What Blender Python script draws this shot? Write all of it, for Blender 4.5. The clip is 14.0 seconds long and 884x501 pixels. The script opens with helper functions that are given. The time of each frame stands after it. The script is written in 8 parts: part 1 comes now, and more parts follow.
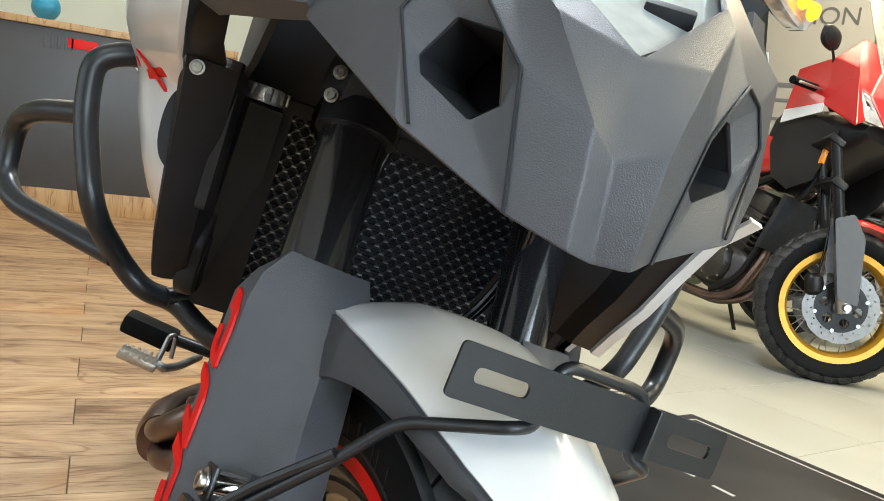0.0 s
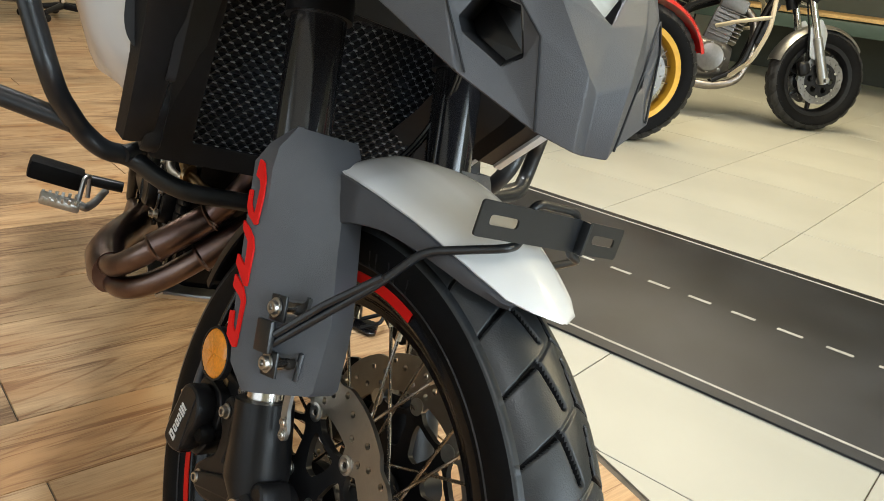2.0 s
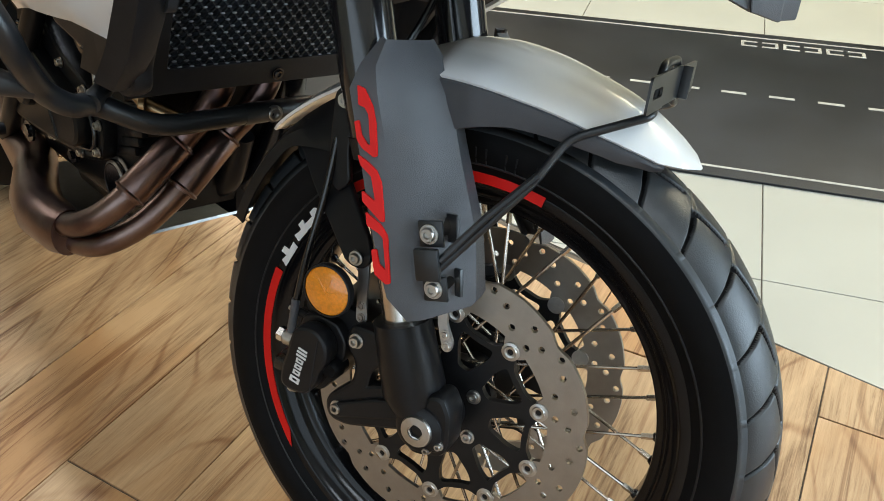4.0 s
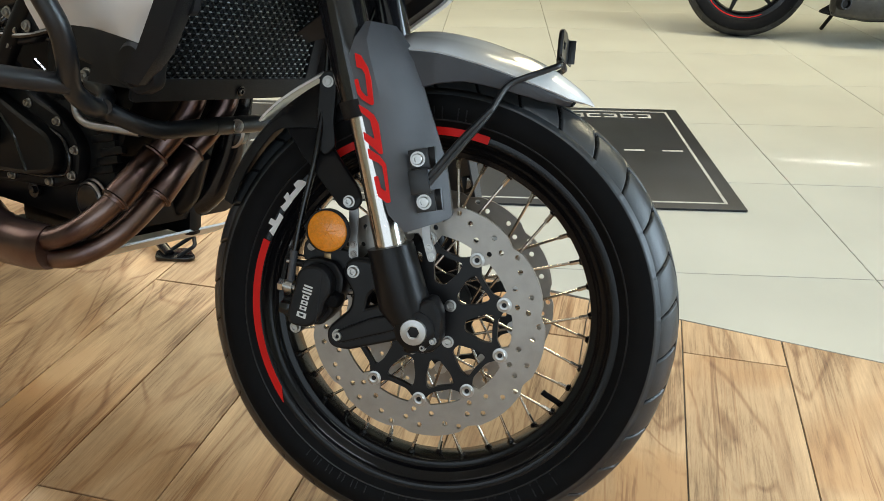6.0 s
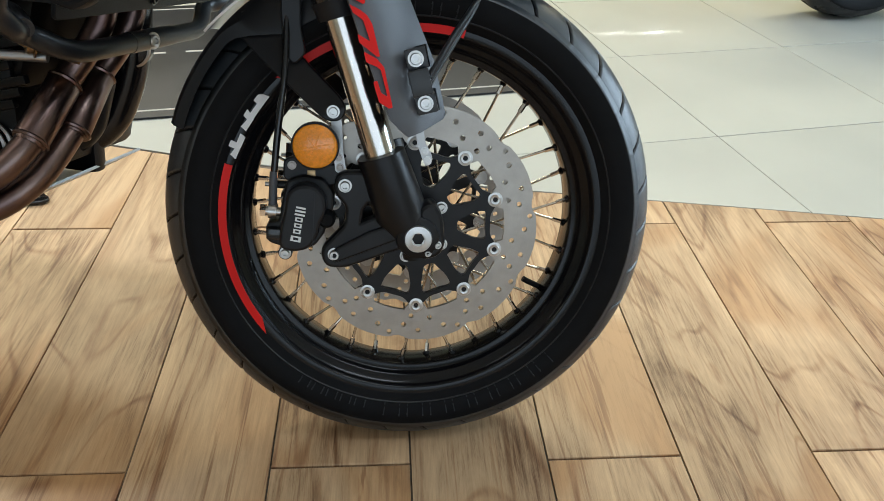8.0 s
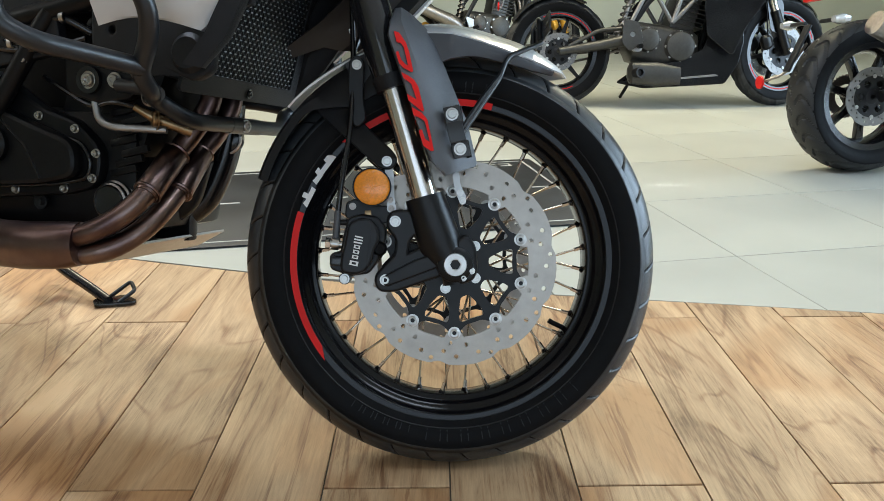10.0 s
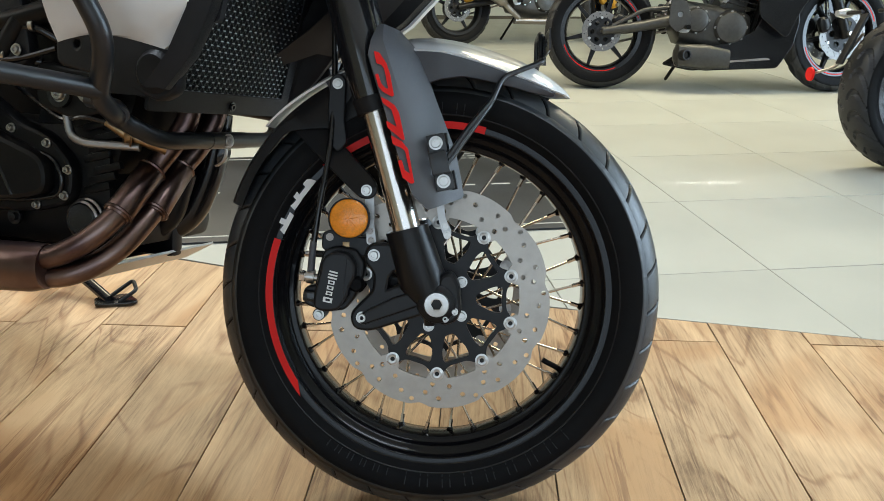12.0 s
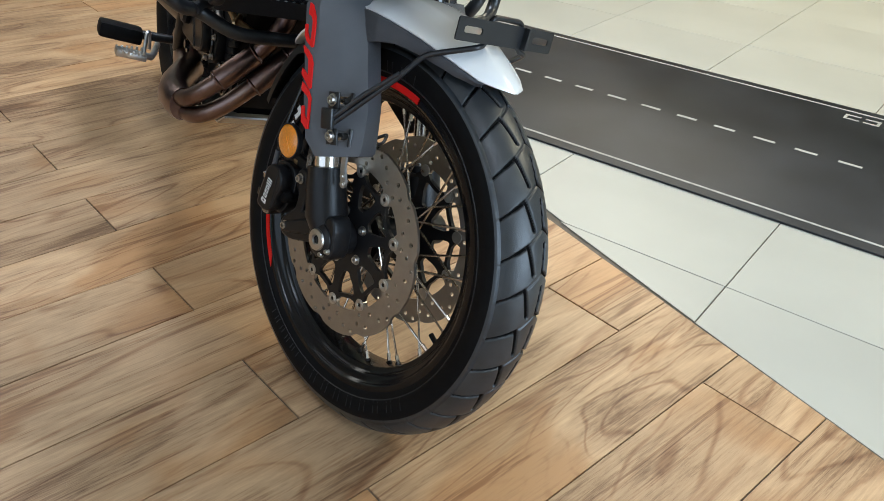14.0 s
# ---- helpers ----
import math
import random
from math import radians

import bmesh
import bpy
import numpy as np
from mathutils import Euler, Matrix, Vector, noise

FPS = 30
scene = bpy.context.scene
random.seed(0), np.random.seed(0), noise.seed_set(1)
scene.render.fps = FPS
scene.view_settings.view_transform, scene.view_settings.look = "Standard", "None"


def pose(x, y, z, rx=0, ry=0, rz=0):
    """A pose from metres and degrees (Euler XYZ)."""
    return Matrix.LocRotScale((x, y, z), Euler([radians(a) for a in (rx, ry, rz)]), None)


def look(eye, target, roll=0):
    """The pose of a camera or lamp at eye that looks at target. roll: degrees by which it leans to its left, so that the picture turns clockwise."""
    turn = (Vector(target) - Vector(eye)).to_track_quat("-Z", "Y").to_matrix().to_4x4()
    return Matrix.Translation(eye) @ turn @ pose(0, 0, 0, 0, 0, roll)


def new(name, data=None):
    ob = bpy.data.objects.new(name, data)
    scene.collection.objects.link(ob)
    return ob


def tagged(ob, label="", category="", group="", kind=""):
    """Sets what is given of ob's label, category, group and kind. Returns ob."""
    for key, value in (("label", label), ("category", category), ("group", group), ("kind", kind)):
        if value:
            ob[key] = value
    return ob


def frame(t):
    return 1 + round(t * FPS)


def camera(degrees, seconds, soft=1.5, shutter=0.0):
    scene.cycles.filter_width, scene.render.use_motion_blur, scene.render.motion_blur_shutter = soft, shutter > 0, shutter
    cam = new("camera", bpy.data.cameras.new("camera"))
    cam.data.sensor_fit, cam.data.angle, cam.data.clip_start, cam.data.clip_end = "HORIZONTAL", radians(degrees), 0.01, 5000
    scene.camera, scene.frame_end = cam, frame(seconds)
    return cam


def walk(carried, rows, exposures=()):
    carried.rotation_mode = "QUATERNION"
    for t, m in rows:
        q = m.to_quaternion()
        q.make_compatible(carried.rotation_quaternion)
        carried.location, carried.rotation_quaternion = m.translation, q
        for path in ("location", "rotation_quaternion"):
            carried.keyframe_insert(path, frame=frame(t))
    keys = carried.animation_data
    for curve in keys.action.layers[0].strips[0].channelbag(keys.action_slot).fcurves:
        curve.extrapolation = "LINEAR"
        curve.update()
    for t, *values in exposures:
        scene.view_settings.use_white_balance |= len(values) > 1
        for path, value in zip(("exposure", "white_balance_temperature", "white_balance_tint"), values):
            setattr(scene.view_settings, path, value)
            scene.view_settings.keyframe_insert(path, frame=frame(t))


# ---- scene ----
cam = camera(59.1, 14.0, soft=0.8)
PATH = [
    (0, (0.507, -0.085, 0.796), (-1.315, 0.706, 0.558), 7.7),
    (0.5, (0.538, -0.173, 0.786), (-1.276, 0.637, 0.558), 7.6),
    (1, (0.657, -0.24, 0.766), (-1.107, 0.679, 0.564), 6.6),
    (1.5, (0.613, -0.292, 0.762), (-1.079, 0.746, 0.52), 5.5),
    (2, (0.584, -0.31, 0.889), (-0.84, 0.886, 0.153), 6.3),
    (2.5, (0.641, -0.35, 0.978), (-0.523, 0.764, -0.207), 5.5),
    (3, (0.543, -0.436, 0.994), (-0.516, 0.683, -0.281), 2.2),
    (3.5, (0.389, -0.467, 0.991), (-0.529, 0.795, -0.26), 1.2),
    (3.7, (0.328, -0.474, 0.981), (-0.54, 0.84, -0.251), 0.4),
    (5.8, (0.255, -0.804, 0.869), (-0.254, 0.94, 0.032), -0.2),
    (6, (0.259, -0.848, 0.882), (-0.199, 0.881, -0.014), 0.4),
    (6.5, (0.245, -0.959, 0.96), (-0.102, 0.724, -0.064), 2.5),
    (7, (0.097, -0.919, 0.941), (-0.006, 0.74, -0.172), 5.9),
    (7.2, (0.046, -0.911, 0.949), (0.051, 0.736, -0.185), 6.4),
    (9.3, (-0.038, -0.792, 0.68), (0.113, 1.028, -0.134), -0.1),
    (9.5, (-0.04, -0.872, 0.672), (0.095, 0.988, -0.052), -0.0),
    (10, (-0.005, -1.137, 0.742), (-0.009, 0.756, 0.097), -0.2),
    (10.5, (0.022, -1.184, 0.762), (-0.025, 0.707, 0.112), 0.4),
    (11, (0.037, -1.127, 0.738), (0.007, 0.768, 0.099), 0.7),
    (11.5, (0.078, -1.063, 0.73), (-0.021, 0.819, 0.06), -0.3),
    (12, (0.082, -1.018, 0.805), (-0.039, 0.843, 0.082), 0.3),
    (12.5, (0.132, -1.042, 0.915), (-0.097, 0.735, 0.026), 0.0),
    (13, (0.324, -1.016, 0.936), (-0.083, 0.653, -0.088), -1.4),
    (13.5, (0.617, -0.884, 0.954), (-0.253, 0.584, -0.089), -0.4),
    (14, (0.893, -0.588, 0.985), (-0.362, 0.541, -0.088), 2.8),
]
walk(cam, [(t, look(eye, target, roll)) for t, eye, target, roll in PATH], [(0, 0.38, 6300, 9), (0.5, 0.36, 6600, 12), (1.0, 0.31, 6700, 11), (1.5, 0.27, 6500, 10), (2.2, 0.0, 6700, 10), (2.8, -0.15, 6550, 8), (3.7, 0.14, 6050, 8), (6.5, 0.0, 6150, 8), (9.5, 0.06, 5750, 8), (12.5, 0.04, 5950, 8), (13.5, 0.08, 5800, 8), (14, -0.02, 5750, 10)])

# ---- world and light ----
world = bpy.data.worlds.new("world")
scene.world = world
world.use_nodes = True
wn = world.node_tree.nodes
wn["Background"].inputs[0].default_value = (0.95, 0.97, 1.0, 1)
wn["Background"].inputs[1].default_value = 0.25


def area(name, place, target, sx, sy, power, colour):
    lamp = bpy.data.lights.new(name, "AREA")
    lamp.shape, lamp.size, lamp.size_y, lamp.energy, lamp.color = "RECTANGLE", sx, sy, power, colour
    ob = new(name, lamp)
    ob.matrix_basis = look(place, target)
    return ob


PANELS = [  # ceiling light panels: x, y, size along x and y, power, colour
    (1.8, 3.6, 2.4, 1.0, 150, (1.0, 0.85, 0.54)),
    (-2.4, 4.0, 2.4, 1.0, 150, (1.0, 0.85, 0.56)),
    (-1.0, 0.85, 1.0, 0.25, 74, (0.93, 0.97, 1.0)),
    (1.3, -1.0, 1.6, 0.4, 20, (0.90, 0.96, 1.0)),
    (-2.6, -0.8, 2.4, 0.6, 6, (1.0, 0.98, 0.95)),
    (-5.6, -0.6, 1.6, 2.4, 50, (1.0, 0.93, 0.78)),
]
for px, py, psx, psy, power, tint in PANELS:
    area("ceiling_lamp_light", (px, py, 3.1), (px, py, 0), psx, psy, power, tint)
area("window_light", (5.7, 1.2, 1.7), (0, 0.6, 0.5), 4.0, 2.4, 270, (0.74, 0.89, 1.0))
area("window_light", (1.0, -5.25, 1.65), (1.0, 0.0, 0.9), 6.0, 2.4, 62, (0.80, 0.92, 1.0))
beam = area("sunbeam_light", (5.62, 1.98, 2.30), (0.70, 1.87, 0.0), 0.05, 0.20, 1.3, (1.0, 0.95, 0.86))
beam.data.spread = radians(1.2)


# ---- materials ----
def mat(name, base, rough=0.5, metal=0.0, var=0.12, scale=30.0, bump=0.0, bscale=400.0, second=None, coat=0.0, rvar=0.08, spec=0.5):
    m = bpy.data.materials.new(name)
    m.use_nodes = True
    nt = m.node_tree
    b = nt.nodes["Principled BSDF"]
    b.inputs["Metallic"].default_value = metal
    b.inputs["Coat Weight"].default_value = coat
    b.inputs["Specular IOR Level"].default_value = spec
    tc = nt.nodes.new("ShaderNodeTexCoord")
    n1 = nt.nodes.new("ShaderNodeTexNoise")
    n1.inputs["Scale"].default_value, n1.inputs["Detail"].default_value = scale, 6
    nt.links.new(tc.outputs["Object"], n1.inputs["Vector"])
    n2 = nt.nodes.new("ShaderNodeTexNoise")
    n2.inputs["Scale"].default_value, n2.inputs["Detail"].default_value = scale * 0.17, 3
    nt.links.new(tc.outputs["Object"], n2.inputs["Vector"])
    add = nt.nodes.new("ShaderNodeMath")
    add.operation = "ADD"
    nt.links.new(n1.outputs["Fac"], add.inputs[0])
    nt.links.new(n2.outputs["Fac"], add.inputs[1])
    ramp = nt.nodes.new("ShaderNodeMapRange")
    ramp.inputs["From Min"].default_value, ramp.inputs["From Max"].default_value = 0.7, 1.3
    nt.links.new(add.outputs[0], ramp.inputs["Value"])
    mix = nt.nodes.new("ShaderNodeMix")
    mix.data_type = "RGBA"
    lo = tuple(c * (1 - var) for c in base) if second is None else second
    hi = tuple(min(1, c * (1 + var)) for c in base)
    mix.inputs[6].default_value, mix.inputs[7].default_value = (*lo, 1), (*hi, 1)
    nt.links.new(ramp.outputs[0], mix.inputs[0])
    nt.links.new(mix.outputs[2], b.inputs["Base Color"])
    rr = nt.nodes.new("ShaderNodeMapRange")
    rr.inputs["To Min"].default_value, rr.inputs["To Max"].default_value = max(0.02, rough - rvar), min(1, rough + rvar)
    nt.links.new(n2.outputs["Fac"], rr.inputs["Value"])
    nt.links.new(rr.outputs[0], b.inputs["Roughness"])
    if bump:
        n3 = nt.nodes.new("ShaderNodeTexNoise")
        n3.inputs["Scale"].default_value, n3.inputs["Detail"].default_value = bscale, 2
        nt.links.new(tc.outputs["Object"], n3.inputs["Vector"])
        bm = nt.nodes.new("ShaderNodeBump")
        bm.inputs["Strength"].default_value, bm.inputs["Distance"].default_value = bump, 0.001
        nt.links.new(n3.outputs["Fac"], bm.inputs["Height"])
        nt.links.new(bm.outputs[0], b.inputs["Normal"])
    return m


def wood_mat(name, light, dark, axis="Y", rough=0.42):
    """Sawn wood: growth-ring contours, broad tone, thin fibres; each piece is cut elsewhere."""
    m = bpy.data.materials.new(name)
    m.use_nodes = True
    nt = m.node_tree
    b = nt.nodes["Principled BSDF"]
    tc = nt.nodes.new("ShaderNodeTexCoord")
    info = nt.nodes.new("ShaderNodeObjectInfo")
    comb = nt.nodes.new("ShaderNodeCombineXYZ")
    mul = nt.nodes.new("ShaderNodeMath")
    mul.operation = "MULTIPLY"
    mul.inputs[1].default_value = 53.0
    nt.links.new(info.outputs["Random"], mul.inputs[0])
    nt.links.new(mul.outputs[0], comb.inputs[2])
    nt.links.new(mul.outputs[0], comb.inputs[1])

    def noise(sx, sy, detail, roughness, distortion):
        mp = nt.nodes.new("ShaderNodeMapping")
        mp.inputs["Scale"].default_value = (sx, sy, 1) if axis == "Y" else (sy, sx, 1)
        nt.links.new(tc.outputs["Object"], mp.inputs[0])
        add = nt.nodes.new("ShaderNodeVectorMath")
        nt.links.new(mp.outputs[0], add.inputs[0])
        nt.links.new(comb.outputs[0], add.inputs[1])
        n = nt.nodes.new("ShaderNodeTexNoise")
        n.inputs["Scale"].default_value, n.inputs["Detail"].default_value = 1.0, detail
        n.inputs["Roughness"].default_value, n.inputs["Distortion"].default_value = roughness, distortion
        nt.links.new(add.outputs[0], n.inputs["Vector"])
        return n.outputs["Fac"]

    def math_node(op, a, v):
        n = nt.nodes.new("ShaderNodeMath")
        n.operation = op
        for k, x in enumerate((a, v)):
            if isinstance(x, float):
                n.inputs[k].default_value = x
            else:
                nt.links.new(x, n.inputs[k])
        return n.outputs[0]

    def band(value, low, high):
        n = nt.nodes.new("ShaderNodeMapRange")
        n.interpolation_type = "SMOOTHSTEP"
        n.inputs["From Min"].default_value, n.inputs["From Max"].default_value = low, high
        nt.links.new(value, n.inputs["Value"])
        return n.outputs[0]

    def tint(fac, colour, under):
        n = nt.nodes.new("ShaderNodeMix")
        n.data_type, n.blend_type = "RGBA", "MULTIPLY"
        nt.links.new(fac, n.inputs[0])
        nt.links.new(under, n.inputs[6])
        n.inputs[7].default_value = (*colour, 1)
        return n.outputs[2]

    rings = math_node("PINGPONG", math_node("MULTIPLY", noise(4.2, 0.85, 2.0, 0.45, 0.9), 24.0), 1.0)
    tone = noise(8.0, 1.5, 5.0, 0.62, 1.2)
    patch = noise(3.2, 2.0, 3.0, 0.5, 0.8)
    fibre = noise(170.0, 9.0, 6.0, 0.78, 0.5)
    streak = noise(34.0, 1.3, 5.0, 0.68, 0.8)
    f = math_node("ADD", math_node("MULTIPLY", tone, 0.62), math_node("MULTIPLY", fibre, 0.50))
    f = math_node("ADD", f, math_node("MULTIPLY", patch, 0.28))
    ramp = nt.nodes.new("ShaderNodeValToRGB")
    ramp.color_ramp.elements[0].position, ramp.color_ramp.elements[0].color = 0.53, (*dark, 1)
    ramp.color_ramp.elements[1].position, ramp.color_ramp.elements[1].color = 0.82, (*light, 1)
    mid = ramp.color_ramp.elements.new(0.66)
    mid.color = (*[0.40 * d + 0.60 * l for d, l in zip(dark, light)], 1)
    nt.links.new(f, ramp.inputs[0])
    # brown heartwood clouds, thin ring lines that fade in and out, sparse dark streaks
    wood = tint(band(patch, 0.49, 0.66), (0.76, 0.63, 0.50), ramp.outputs[0])
    lines = math_node("MULTIPLY", band(rings, 0.30, 0.0), band(tone, 0.66, 0.40))
    wood = tint(lines, (0.62, 0.50, 0.42), wood)
    wood = tint(band(streak, 0.58, 0.66), (0.62, 0.52, 0.45), wood)
    wood = tint(math_node("MULTIPLY", band(noise(95.0, 1.6, 4.0, 0.62, 0.6), 0.56, 0.66), band(tone, 0.62, 0.42)), (0.79, 0.71, 0.65), wood)
    shade = nt.nodes.new("ShaderNodeMapRange")
    shade.inputs["To Min"].default_value, shade.inputs["To Max"].default_value = 0.86, 1.12
    nt.links.new(info.outputs["Random"], shade.inputs["Value"])
    mixt = nt.nodes.new("ShaderNodeMix")
    mixt.data_type, mixt.blend_type = "RGBA", "MULTIPLY"
    mixt.inputs[0].default_value = 1.0
    nt.links.new(wood, mixt.inputs[6])
    nt.links.new(shade.outputs[0], mixt.inputs[7])
    nt.links.new(mixt.outputs[2], b.inputs["Base Color"])
    rr = nt.nodes.new("ShaderNodeMapRange")
    rr.inputs["To Min"].default_value, rr.inputs["To Max"].default_value = rough + 0.1, rough - 0.1
    nt.links.new(tone, rr.inputs["Value"])
    nt.links.new(rr.outputs[0], b.inputs["Roughness"])
    bm = nt.nodes.new("ShaderNodeBump")
    bm.inputs["Strength"].default_value, bm.inputs["Distance"].default_value = 0.2, 0.001
    nt.links.new(fibre, bm.inputs["Height"])
    nt.links.new(bm.outputs[0], b.inputs["Normal"])
    return m


M = {
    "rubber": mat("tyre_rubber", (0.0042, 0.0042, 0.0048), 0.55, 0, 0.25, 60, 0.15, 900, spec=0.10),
    # Window light on the tread is put into this paler, bluish colour
    "tread": mat("lit_tread_rubber", (0.021, 0.0245, 0.028), 0.38, 0, 0.35, 45, 0.25, 700, spec=0.62),
    "far_tread": mat("road_tyre_rubber", (0.020, 0.020, 0.021), 0.5, 0, 0.25, 45, 0.2, 700, spec=0.35),
    "rim_black": mat("gloss_black_rim", (0.004, 0.004, 0.005), 0.16, 0, 0.1, 30, spec=0.30),
    "grey_metal": mat("grey_metal", (0.20, 0.195, 0.19), 0.4, 0.8, 0.15, 60, 0.15, 400),
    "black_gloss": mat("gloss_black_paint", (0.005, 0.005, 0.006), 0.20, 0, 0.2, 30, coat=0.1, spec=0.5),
    "black_satin": mat("satin_black_metal", (0.0085, 0.0085, 0.0095), 0.33, 0, 0.25, 40, 0.1, 700, spec=0.26),
    "bar_black": mat("powder_coated_black_tube", (0.011, 0.0125, 0.015), 0.34, 0, 0.2, 40, 0.15, 900, spec=0.55),
    "black_plastic": mat("black_plastic", (0.0105, 0.0108, 0.0125), 0.46, 0, 0.2, 40, 0.25, 1400, spec=0.26),
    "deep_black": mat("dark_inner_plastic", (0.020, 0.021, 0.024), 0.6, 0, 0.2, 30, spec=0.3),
    "engine_black": mat("black_engine_paint", (0.0045, 0.0045, 0.005), 0.36, 0, 0.3, 50, 0.2, 500, spec=0.22),
    "grey_plastic": mat("grey_grained_plastic", (0.070, 0.073, 0.082), 0.44, 0, 0.08, 40, 0.35, 1300),
    "skirt_grey": mat("dark_grey_grained_plastic", (0.044, 0.046, 0.054), 0.46, 0, 0.08, 40, 0.35, 1300),
    "fork_steel": mat("polished_fork_steel", (0.64, 0.60, 0.56), 0.18, 1.0, 0.06, 40),
    "white_paint": mat("white_paint", (0.74, 0.75, 0.76), 0.25, 0, 0.03, 8, coat=0.6),
    "chrome": mat("chrome", (0.78, 0.76, 0.73), 0.12, 1.0, 0.05, 40),
    "spoke": mat("spoke_steel", (0.60, 0.55, 0.49), 0.24, 1.0, 0.10, 90),
    "steel": mat("brushed_steel", (0.35, 0.32, 0.295), 0.40, 1.0, 0.14, 90, 0.15, 500),
    "bolt": mat("zinc_bolt", (0.50, 0.49, 0.47), 0.30, 1.0, 0.1, 200),
    "brass": mat("brass", (0.33, 0.225, 0.12), 0.32, 1.0, 0.2, 90, 0.1, 400),
    "alloy": mat("cast_alloy", (0.42, 0.42, 0.42), 0.4, 1.0, 0.1, 80, 0.2, 400),
    "exhaust": mat("heat_tinted_steel", (0.235, 0.170, 0.142), 0.34, 1.0, 0.30, 14, 0.15, 300, second=(0.105, 0.066, 0.064), rvar=0.16),
    "red": mat("red_decal", (0.66, 0.010, 0.007), 0.42, 0, 0.06, 30, spec=0.2),
    "white_decal": mat("white_decal", (0.72, 0.72, 0.72), 0.45, 0, 0.05, 60),
    "orange": mat("amber_reflector", (0.80, 0.27, 0.008), 0.2, 0, 0.2, 300, 0.6, 500, coat=0.8),
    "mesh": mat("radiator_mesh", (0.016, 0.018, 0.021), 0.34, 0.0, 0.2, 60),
    # Pale metal paints the glints on the black mesh's bonds
    "mesh_shine": mat("mesh_glint", (0.30, 0.32, 0.34), 0.30, 0.9, 0.5, 35),
    "tube_gloss": mat("anodised_black_tube", (0.012, 0.012, 0.014), 0.12, 0.0, 0.1, 30, spec=0.75),
    "core": mat("radiator_core", (0.026, 0.029, 0.035), 0.55, 0, 0.3, 200, spec=0.2),
    "tile": mat("cream_floor_tile", (0.375, 0.375, 0.335), 0.36, 0, 0.07, 3.0, 0.03, 60, rvar=0.1, spec=0.32),
    "grout": mat("grout", (0.115, 0.095, 0.072), 0.9, 0, 0.3, 40),
    "mat_black": mat("rubber_mat", (0.021, 0.0225, 0.026), 0.44, 0, 0.55, 3.0, 0.3, 300, second=(0.0055, 0.006, 0.0075), spec=0.26, rvar=0.2),
    "mat_line": mat("mat_print", (0.33, 0.33, 0.31), 0.6, 0, 0.25, 40),
    "wall": mat("wall_paint", (0.64, 0.66, 0.56), 0.6, 0, 0.04, 2),
    "ceiling": mat("ceiling_paint", (0.75, 0.75, 0.72), 0.8, 0, 0.04, 2),
    "desk_dark": mat("desk_dark_panel", (0.045, 0.045, 0.048), 0.4, 0, 0.1, 8),
    "desk_wood": wood_mat("desk_wood_edge", (0.55, 0.36, 0.17), (0.42, 0.25, 0.10), "X"),
    "plank": wood_mat("wood_look_floor_plank", (0.550, 0.370, 0.208), (0.152, 0.078, 0.034), "Y", 0.44),
    "gold": mat("gold_anodised_rim", (0.52, 0.27, 0.025), 0.32, 0.4, 0.1, 40),
    "red_paint": mat("red_body_paint", (0.55, 0.02, 0.02), 0.22, 0, 0.05, 10, coat=0.7),
    "olive": mat("dark_shelf", (0.05, 0.06, 0.05), 0.6, 0, 0.2, 6),
    "osb": mat("chipboard", (0.42, 0.28, 0.12), 0.7, 0, 0.3, 40),
    "glass": mat("smoked_screen", (0.25, 0.24, 0.22), 0.1, 0, 0.05, 10, coat=1.0),
    "clear": mat("clear_lens", (0.55, 0.56, 0.56), 0.12, 0.35, 0.3, 60, 0.5, 120, coat=1.0),
    "lamp_lens": mat("pale_lamp_lens", (0.42, 0.45, 0.45), 0.14, 0.1, 0.25, 40, coat=1.0),
    "beige": mat("beige_paint", (0.50, 0.44, 0.33), 0.4, 0, 0.06, 20),
    "dark_engine": mat("dark_cast_engine", (0.06, 0.058, 0.055), 0.42, 0.6, 0.2, 60, 0.2, 400),
    "shelf_green": mat("dark_green_steel", (0.045, 0.075, 0.065), 0.45, 0, 0.1, 10),
    "board_grey": mat("light_grey_board", (0.215, 0.208, 0.195), 0.6, 0, 0.05, 5),
    "blue": mat("blue_globe", (0.03, 0.25, 0.42), 0.3, 0, 0.2, 20),
}
# lit amber indicator lamps
lit = mat("amber_indicator_lamp", (0.85, 0.30, 0.02), 0.2, 0, 0.05, 40)
lit_node = lit.node_tree.nodes["Principled BSDF"]
lit_node.inputs["Emission Color"].default_value = (1.0, 0.27, 0.01, 1)
lit_node.inputs["Emission Strength"].default_value = 3.0
M["amber_lit"] = lit



def clear_sheet(name, tint, rough=0.04):
    m = bpy.data.materials.new(name)
    m.use_nodes = True
    b = m.node_tree.nodes["Principled BSDF"]
    b.inputs["Base Color"].default_value = (*tint, 1)
    b.inputs["Roughness"].default_value = rough
    b.inputs["IOR"].default_value = 1.2
    b.inputs["Transmission Weight"].default_value = 1.0
    return m




